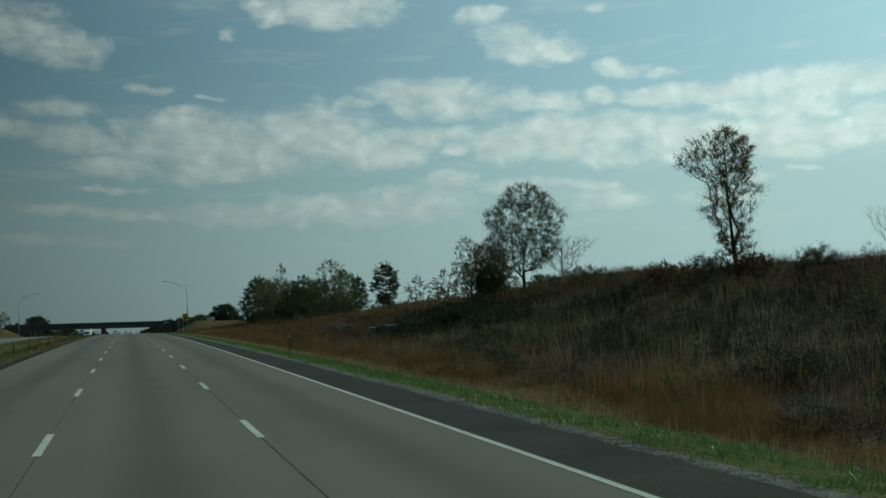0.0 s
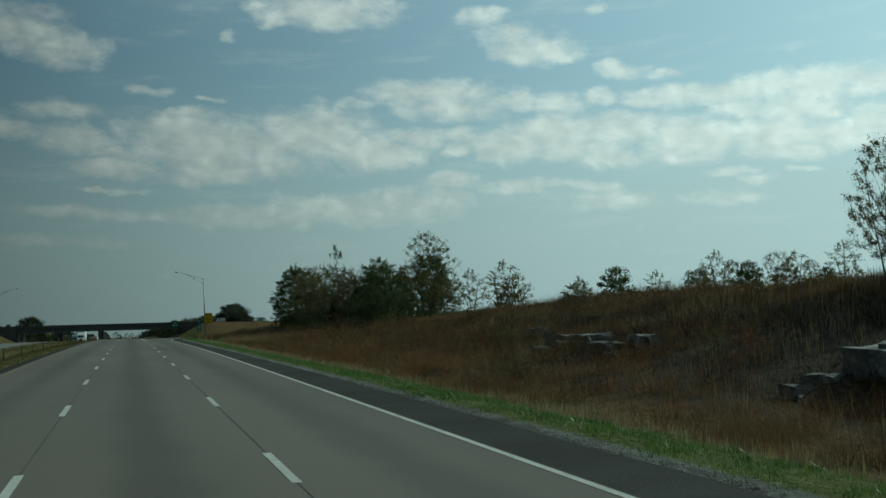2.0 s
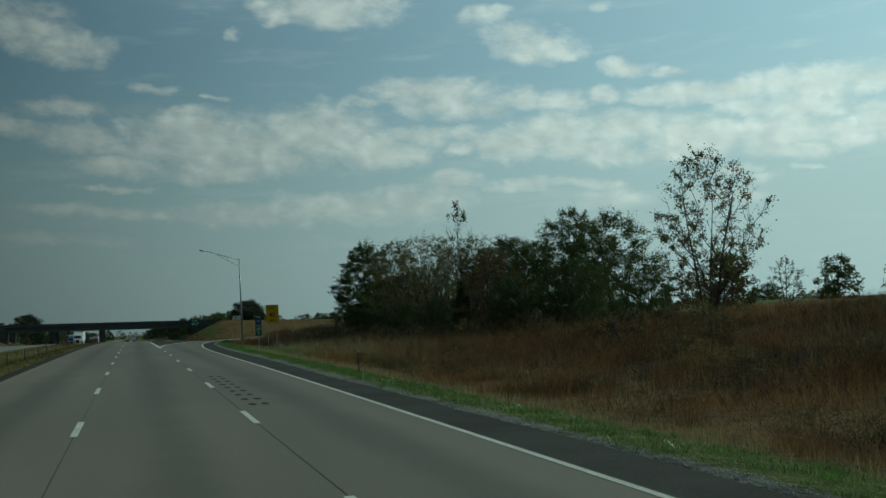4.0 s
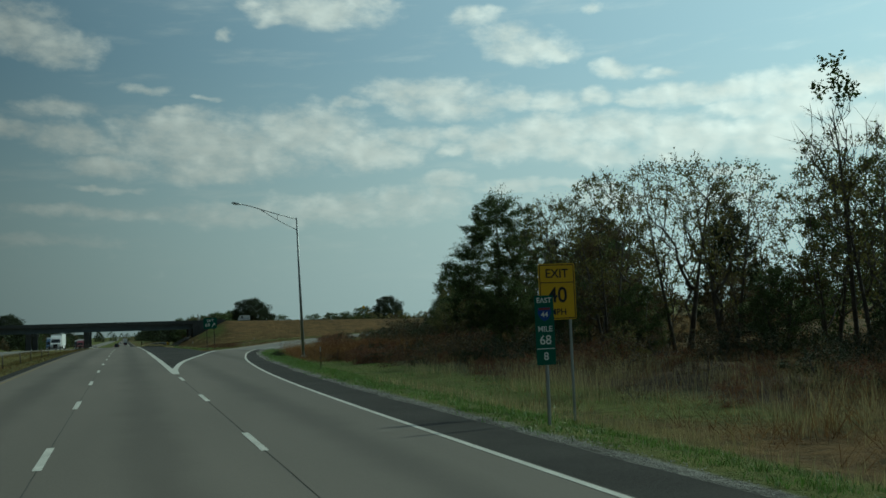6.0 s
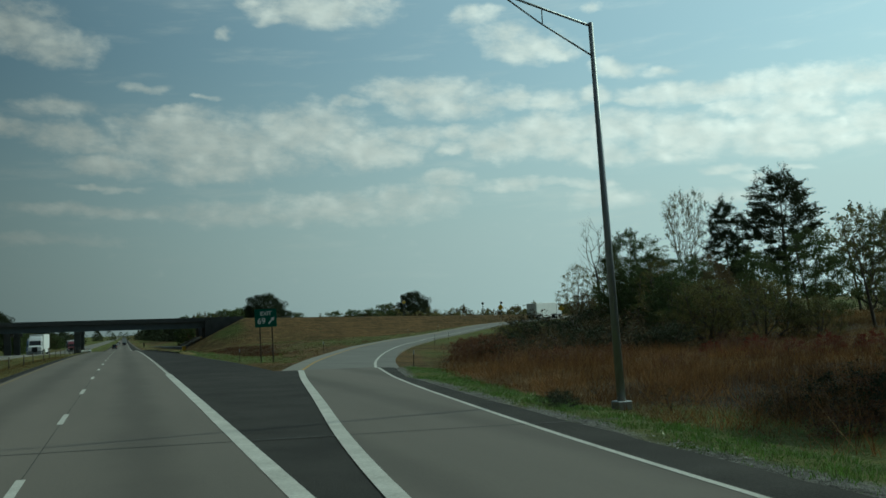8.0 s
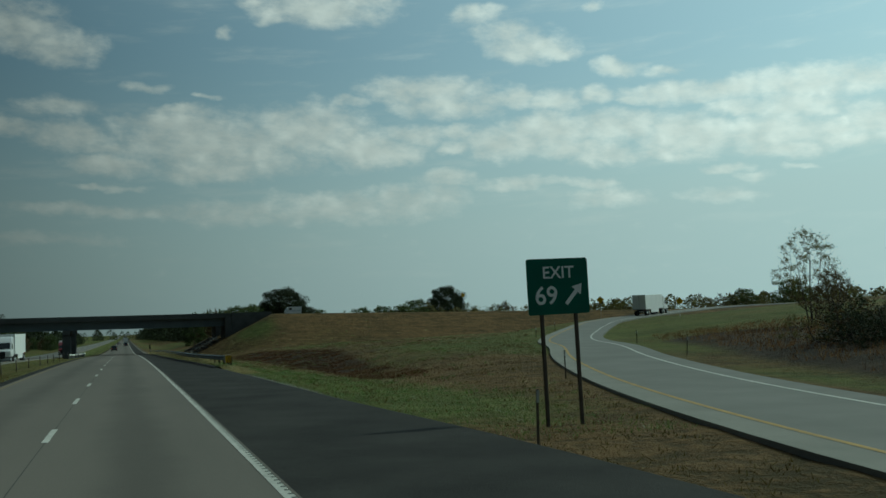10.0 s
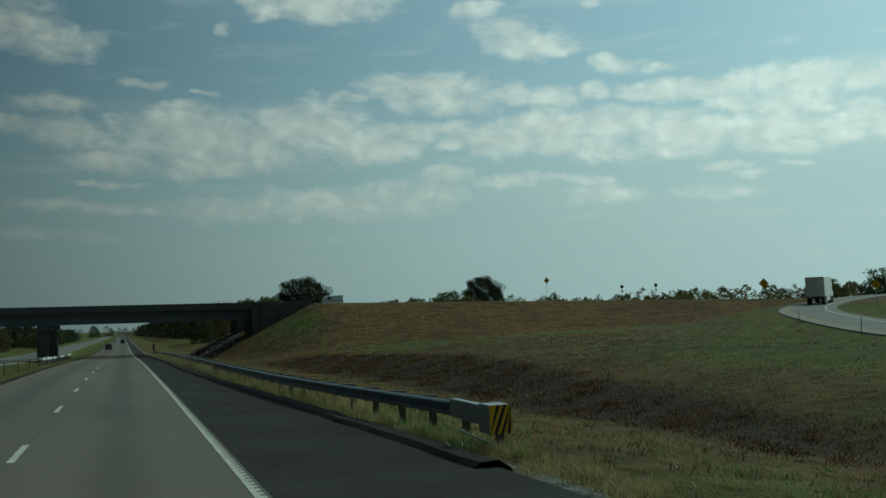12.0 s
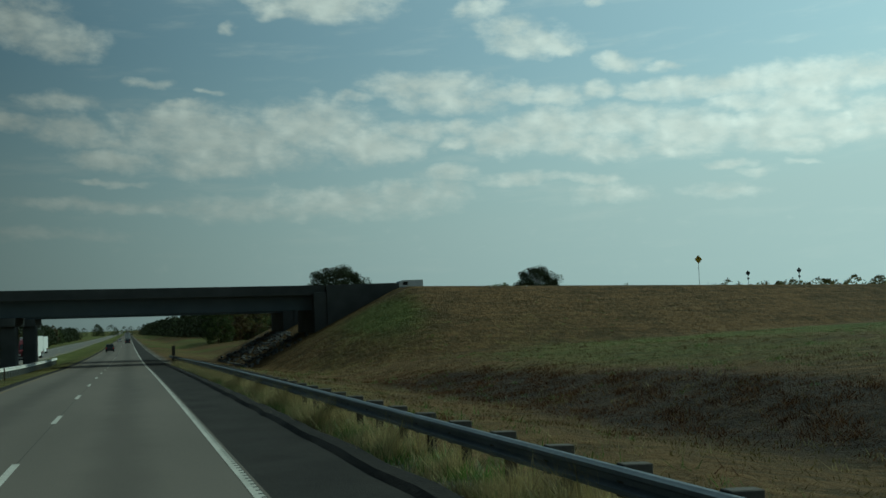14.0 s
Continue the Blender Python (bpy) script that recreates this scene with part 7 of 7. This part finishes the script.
# ---------------------------------------------------------------- grass


def blades(name, label, x, y, hs, ws, mat, seed, lean=0.35, category="grass", sink=0.03, bent=False):
    """Standing blades: narrow bent triangles with their feet at (x, y)."""
    rng = np.random.RandomState(seed)
    n = len(x)
    z = ground_z(x, y) - sink
    a = rng.rand(n) * 2 * np.pi
    dx, dy = np.cos(a) * ws / 2, np.sin(a) * ws / 2
    la, ll = rng.rand(n) * 2 * np.pi, lean * hs * rng.rand(n)
    tip = np.stack([x + np.cos(la) * ll, y + np.sin(la) * ll, z + hs], 1)
    midx, midy = x + np.cos(la) * ll * 0.3, y + np.sin(la) * ll * 0.3
    b0 = np.stack([x - dx, y - dy, z], 1)
    b1 = np.stack([x + dx, y + dy, z], 1)
    if not bent:
        v = np.stack([b0, b1, tip], 1).reshape(-1, 3)
        return thing(name, fast_mesh(name, v, np.arange(3 * n).reshape(-1, 3), mat), label, category, kind="stuff")
    m0 = np.stack([midx - dx * 0.8, midy - dy * 0.8, z + hs * 0.55], 1)
    m1 = np.stack([midx + dx * 0.8, midy + dy * 0.8, z + hs * 0.55], 1)
    v = np.stack([b0, b1, m1, m0, tip], 1).reshape(-1, 3)
    i = np.arange(n)[:, None] * 5
    f = np.concatenate([i + np.array([[0, 1, 2]]), i + np.array([[0, 2, 3]]), i + np.array([[3, 2, 4]])], 0)
    return thing(name, fast_mesh(name, v, f, mat), label, category, kind="stuff")


def scatter(n, x0, x1, y0, y1, seed, keep=None, tuft=0.0, per=1):
    """Places in a strip, in tufts of per blades; keep(x, y) gives the share that stays."""
    rng = np.random.RandomState(seed)
    x, y = rng.uniform(x0, x1, n), rng.uniform(y0, y1, n)
    if keep is not None:
        ok = rng.rand(n) < keep(x, y)
        x, y = x[ok], y[ok]
    if per > 1:
        x, y = np.repeat(x, per), np.repeat(y, per)
        x, y = x + rng.normal(size=len(x)) * tuft, y + rng.normal(size=len(y)) * tuft
    return x, y


rg = np.random.RandomState(77)
# green verge
e = lambda y: pave_right(y)
x, y = scatter(29000, -0.05, 3.2, -5, 262, 1, tuft=0.1, per=8, keep=lambda x, y: smooth(0.2, 0.75, x + 0.45 * noise2(x, y, 1.1, 2)) * np.clip(0.75 + 0.6 * noise2(x, y, 0.9, 6), 0.1, 1) * smooth(3.2, 2.4, x + 0.5 * noise2(x, y, 0.6, 4)))
x = x + e(y)
blades("verge_grass", "short green verge grass beside the asphalt shoulder", x, y, (0.45 + 0.9 * smooth(-0.4, 0.5, noise2(x, y, 2.6, 83))) * rg.uniform(0.05, 0.15, len(x)), rg.uniform(0.008, 0.022, len(x)), M["grass_green"], 1, bent=True, lean=1.1)
x, y = scatter(14000, 2.0, 9.0, 180, 262, 2, tuft=0.12, per=4, keep=lambda x, y: np.clip(0.6 + 0.6 * noise2(x, y, 0.5, 3), 0, 1) * smooth(9, 5, x) * smooth(242, 230, y))
x = x + e(y)
blades("verge_grass", "short green grass under the trees beside the exit", x, y, (0.5 + 0.8 * smooth(-0.4, 0.5, noise2(x, y, 1.9, 85))) * rg.uniform(0.04, 0.13, len(x)), rg.uniform(0.012, 0.026, len(x)), M["grass_green"], 2, lean=1.3)
# dry fringe between verge and slope
x, y = scatter(5200, 2.2, 4.4, -5, 200, 3, tuft=0.12, per=4, keep=lambda x, y: np.clip(0.6 + 0.7 * noise2(x, y, 0.8, 5), 0, 1))
x = x + e(y)
blades("dry_grass", "tan dry grass fringe behind the green verge", x, y, rg.uniform(0.12, 0.4, len(x)), rg.uniform(0.012, 0.025, len(x)), M["grass_tan"], 3)
# rust-brown tall grass on the lower slope
toe = lambda y: 11.9 + 0.5 * smooth(95, 150, y) + 4.5 * smooth(185, 205, y) - 4.5 * smooth(216, 230, y)
x, y = scatter(44000, 11.6, 27, -5, 262, 4, tuft=0.2, per=7, keep=lambda x, y: smooth(2.2, 3.0, x - pave_right(np.minimum(y, 261.9))) * np.clip(0.55 + 1.3 * noise2(x, y, 0.9, 41), 0.04, 1) * smooth(-0.4, 0.8, x - toe(y) + 0.6 * noise2(x, y, 0.5, 1)) * smooth(27 - 7 * smooth(84, 76, y), 20 - 4 * smooth(84, 76, y), x - 3 * (y > 84)) * (1 - 0.9 * smooth(166, 182, y) * smooth(230, 220, y)))
tall = 0.22 + 0.95 * smooth(-0.15, 0.5, noise2(x, y, 0.9, 41)) * smooth(-0.3, 0.9, x - toe(y))
blades("tall_grass", "rust-brown tall bluestem grass on the lower cut slope", x, y, tall * (1 + 0.4 * smooth(90, 110, y)) * (0.45 + 0.75 * smooth(-0.4, 0.5, noise2(x, y, 3.6, 91))) * rg.uniform(0.45, 1.15, len(x)), rg.uniform(0.008, 0.02, len(x)), M["grass_rust"], 4, lean=1.6)
# bright orange-brown clumps at the foot of the slope
x, y = scatter(9000, 12.1, 16.2, -5, 150, 21, tuft=0.2, per=26, keep=lambda x, y: smooth(-0.1, 0.35, noise2(x, y, 0.62, 15) - 0.3 * smooth(14, 16, x) - 0.35 * smooth(60, 66, y) * smooth(84, 78, y) + 0.3 * smooth(36, 26, y)) * smooth(11.9, 12.6, x) * smooth(2.6, 3.4, x - e(y)))
blades("tall_grass", "dense orange-brown clumps of bluestem grass at the foot of the slope", x, y, (0.3 + 0.6 * smooth(-0.1, 0.5, noise2(x, y, 0.62, 15))) * (0.6 + 0.5 * smooth(-0.3, 0.4, noise2(x, y, 2.4, 16))) * rg.uniform(0.3, 1.0, len(x)), rg.uniform(0.006, 0.014, len(x)), M["grass_orange"], 21, lean=0.9)
# weeds on the upper slope, with the slope's shade put into their dark colour
x, y = scatter(36000, 17, 36, -5, 145, 5, tuft=0.2, per=7, keep=lambda x, y: np.clip(0.7 + 0.6 * noise2(x, y, 0.3, 13), 0, 1) * smooth(16, 21, x + 1.5 * noise2(x, y, 0.4, 2)))
blades("weeds", "dry weeds covering the upper cut slope, darkened for its shade", x, y, (0.35 + 0.65 * smooth(-0.3, 0.5, noise2(x, y, 0.4, 43))) * (0.5 + 0.7 * smooth(-0.4, 0.5, noise2(x, y, 1.7, 93))) * rg.uniform(0.4, 1.1, len(x)), rg.uniform(0.01, 0.026, len(x)), M["weed"], 5, category="weeds", lean=1.6)
x, y = scatter(14000, 13.6, 38, -5, 186, 6, tuft=0.12, per=4, keep=lambda x, y: np.clip(0.3 + 0.8 * noise2(x, y, 0.5, 17), 0, 1))
blades("dry_grass", "pale seed stalks standing in the dark weeds", x, y, rg.uniform(0.5, 1.2, len(x)), rg.uniform(0.006, 0.012, len(x)), M["grass_tan"], 6, lean=0.5)
x, y = scatter(9000, 14.5, 29, 2, 66, 27, tuft=0.1, per=2, keep=lambda x, y: np.clip(0.3 + 0.9 * noise2(x, y, 0.6, 45), 0.03, 1))
blades("dry_grass", "thin pale seed stalks on the near slope", x, y, rg.uniform(0.5, 1.25, len(x)), rg.uniform(0.005, 0.012, len(x)), M["grass_tan"], 27, lean=0.9, bent=True)
x, y = scatter(3000, 14.5, 22, 158, 205, 29, tuft=0.15, per=4, keep=lambda x, y: np.clip(0.4 + 0.9 * noise2(x, y, 0.5, 49), 0.03, 1))
blades("dry_grass", "pale seed stalks standing before the grove", x, y, rg.uniform(0.5, 1.1, len(x)), rg.uniform(0.006, 0.012, len(x)), M["grass_tan"], 29, lean=0.8, bent=True)
x, y = scatter(16000, 29, 42, -5, 262, 7, tuft=0.14, per=5, keep=lambda x, y: 1 - 0.8 * smooth(182, 192, y) * smooth(246, 236, y))
blades("tall_grass", "brown tall grass along the crest and under the grove", x, y, rg.uniform(0.25, 0.8, len(x)), rg.uniform(0.01, 0.024, len(x)), M["grass_rust"], 7, lean=0.8)
x, y = scatter(11000, 25, 34.5, 6, 165, 19, tuft=0.16, per=7, keep=lambda x, y: smooth(25, 30, x + 2 * noise2(x, y, 0.3, 55)) * (0.25 + 0.75 * smooth(56, 66, y)) * np.clip(0.6 + 0.7 * noise2(x, y, 0.7, 57), 0.05, 1))
blades("dry_grass", "pale tan grass standing along the crest of the slope", x, y, rg.uniform(0.25, 0.75, len(x)), rg.uniform(0.007, 0.016, len(x)), M["grass_crest"], 19, lean=0.9)
x, y = scatter(12000, 18, 31, 135, 262, 8, tuft=0.16, per=5, keep=lambda x, y: smooth(17, 22, x) * (1 - 0.95 * smooth(170, 184, y) * smooth(240, 230, y)))
blades("weeds", "rust-brown weeds in front of the grove", x, y, (0.35 + 0.65 * smooth(-0.4, 0.5, noise2(x, y, 1.1, 95))) * rg.uniform(0.25, 1.0, len(x)), rg.uniform(0.012, 0.03, len(x)), M["grass_rust"], 8, category="weeds", lean=0.8)

# open meadow behind the brush
x, y = scatter(12000, 35, 78, 222, 282, 23, tuft=0.2, per=7, keep=lambda x, y: np.clip(0.7 + 0.6 * noise2(x, y, 0.3, 25), 0.1, 1))
blades("tall_grass", "tan and rust meadow grass behind the brush", x, y, rg.uniform(0.2, 0.6, len(x)), rg.uniform(0.02, 0.04, len(x)), M["grass_crest"], 23, lean=0.9)


def inside_ramp(x, y):
    """1 left of the ramp, past the gore."""
    return (x < np.interp(y, RL[:, 1], RL[:, 0]) - 0.6) * 1.0


x, y = scatter(50000, 6, 60, 263, 465, 9, tuft=0.16, per=5, keep=lambda x, y: inside_ramp(x, y) * (x > pave_right(y) + 0.3) * np.clip(1.3 - x / 45, 0.1, 1) * np.clip(0.6 + 0.8 * noise2(x, y, 0.6, 37), 0.05, 1))
blades("field_grass", "mown olive-brown grass of the field inside the ramp", x, y, rg.uniform(0.05, 0.16, len(x)), rg.uniform(0.02, 0.05, len(x)), M["grass_field"], 9, lean=1.6)
x, y = scatter(9000, 0.22, 1.5, 318, 470, 10, tuft=0.12, per=22, keep=lambda x, y: smooth(-0.35, 0.3, noise2(x, y, 1.6, 19)) * smooth(1.5, 0.9, x))
x = x + e(y)
blades("dry_grass", "pale dry grass growing under the guardrail", x, y, (0.4 + 0.8 * smooth(-0.2, 0.4, noise2(x, y, 1.6, 19))) * (0.35 + 0.65 * smooth(336, 344, y)) * rg.uniform(0.25, 0.8, len(x)), rg.uniform(0.010, 0.022, len(x)), M["grass_straw"], 10, lean=1.1)
x, y = scatter(3600, 0.25, 1.5, 330, 470, 18, tuft=0.12, per=9, keep=lambda x, y: smooth(0.35, -0.25, noise2(x, y, 1.6, 19)))
x = x + e(y)
blades("verge_grass", "green grass tufts under the guardrail", x, y, rg.uniform(0.1, 0.38, len(x)), rg.uniform(0.012, 0.026, len(x)), M["grass_green"], 18, lean=1.3)
x, y = scatter(2600, 0.5, 6.0, 318, 470, 16, tuft=0.14, per=8, keep=lambda x, y: smooth(-0.1, 0.4, noise2(x, y, 0.9, 29)) * smooth(6.0, 2.0, x))
x = x + e(y)
blades("verge_grass", "green weeds growing behind the guardrail", x, y, rg.uniform(0.1, 0.42, len(x)), rg.uniform(0.01, 0.022, len(x)), M["grass_green"], 16, lean=1.0)
x, y = scatter(24000, 11, 29, 314, 448, 11, tuft=0.2, per=9, keep=lambda x, y: smooth(446, 410, y) * smooth(0.22, 0.7, np.exp(-((x - ditch_x(y)) / ditch_w(y)) ** 2) + 0.2 * noise2(x, y, 0.35, 35)) * np.clip(0.75 + 0.7 * noise2(x, y, 1.4, 97), 0.1, 1))
blades("weeds", "dark red-brown weeds along the ditch", x, y, (0.5 + 0.7 * smooth(-0.4, 0.5, noise2(x, y, 1.4, 97))) * rg.uniform(0.07, 0.24, len(x)), rg.uniform(0.02, 0.05, len(x)), M["weed_red"], 11, category="weeds", lean=2.0)
for seed, mat, label in ((61, "weed_red", "dark brown weed tufts scattered over the field"), (67, "grass_green", "green weed tufts scattered over the field"), (71, "grass_tan", "pale dry tufts scattered over the field")):
    x, y = scatter(2600, 8, 62, 290, 462, seed, tuft=0.16, per=16, keep=lambda x, y: inside_ramp(x, y) * (x > pave_right(y) + 1.5) * smooth(-0.1, 0.45, noise2(x, y, 0.35, seed)) * np.clip(1.25 - x / 70, 0.2, 1))
    blades("field_weeds", label, x, y, rg.uniform(0.08, 0.3, len(x)), rg.uniform(0.012, 0.03, len(x)), M[mat], seed, category="weeds", lean=1.7)
x, y = scatter(9000, 0, 60, 258, 360, 12, tuft=0.16, per=5)
rr = ramp_at(9.4)
k_ = np.maximum(np.interp(y, rr[:, 1], rr[:, 0]), pave_right(np.minimum(y, 261.9)) + 2.0)
x = x + k_
blades("tall_grass", "rust-brown tall grass right of the exit ramp", x, y, np.where(x - k_ < 4 + 2 * noise2(x, y, 0.2, 61), 0.08, 0.45) * rg.uniform(0.5, 1.2, len(x)), rg.uniform(0.02, 0.04, len(x)), M["grass_rust"], 12, lean=0.9)
low = []
for i in range(40):
    v = random.uniform(262, 330)
    low.append((random.choice(("shrub", "shrub_brown", "shrub_brown", "shrub_olive")), float(np.interp(v, rr[:, 1], rr[:, 0])) + random.uniform(7, 26), v, random.uniform(1.0, 2.4), 1.0))
brush("brush", "scattered brown and dark brush in the rust grass beside the ramp", low)
x, y = scatter(16000, -12, -4.5, 0, 330, 13, tuft=0.14, per=4)
blades("median_grass", "short olive-green grass of the median", x, y, rg.uniform(0.06, 0.2, len(x)), rg.uniform(0.02, 0.04, len(x)), M["grass_field"], 13)
x, y = scatter(6000, 0.1, 9, 282, 345, 15, tuft=0.14, per=8, keep=lambda x, y: np.clip(0.7 + 0.6 * noise2(x, y, 0.5, 71), 0, 1) * smooth(9, 4, x) * smooth(340, 326, y))
x = x + e(y)
half = noise2(x, y, 0.8, 73) > (y - 330) / 14
blades("verge_grass", "green grass before the end of the guardrail", x[half], y[half], rg.uniform(0.04, 0.15, half.sum()), rg.uniform(0.010, 0.02, half.sum()), M["grass_green"], 15, lean=1.2)
blades("dry_grass", "tan dry grass before the end of the guardrail", x[~half], y[~half], rg.uniform(0.05, 0.2, (~half).sum()), rg.uniform(0.008, 0.017, (~half).sum()), M["grass_tan"], 17, lean=1.4)
# loose stones along the edge of the asphalt
x, y = scatter(60000, -0.15, 0.75, -2, 262, 14, keep=lambda x, y: np.clip(0.5 + 0.8 * noise2(x, y, 1.1, 23), 0, 1) * smooth(0.8, 0.3, x))
x = x + e(y)
zz = ground_z(x, y)
n_ = len(x)
sz = rg.uniform(0.008, 0.026, n_)
octa = np.array([(1, 0, 0), (-0.5, 0.87, 0), (-0.5, -0.87, 0), (0, 0, 0.8)])
v_ = (np.stack([x, y, zz + 0.01], 1)[:, None, :] + octa[None] * sz[:, None, None] * rg.uniform(0.7, 1.3, (n_, 4, 1))).reshape(-1, 3)
i_ = np.arange(n_)[:, None] * 4
thing("gravel", fast_mesh("gravel", v_, np.concatenate([i_ + np.array([[0, 1, 3]]), i_ + np.array([[1, 2, 3]]), i_ + np.array([[2, 0, 3]])], 0), M["gravel"]),
      "loose grey gravel along the edge of the asphalt shoulder", "gravel", kind="stuff")
build_slope_stones()
# low brush in clumps on the near cut slope
clumps = random.Random(77)
brush("brush", "low brown brush in clumps on the near cut slope",
      [(("shrub_brown", "shrub", "shrub_brown", "shrub_olive")[i % 4], clumps.uniform(20.5, 31), clumps.uniform(14, 62), clumps.uniform(0.7, 1.5), clumps.uniform(1.2, 1.6)) for i in range(34)])
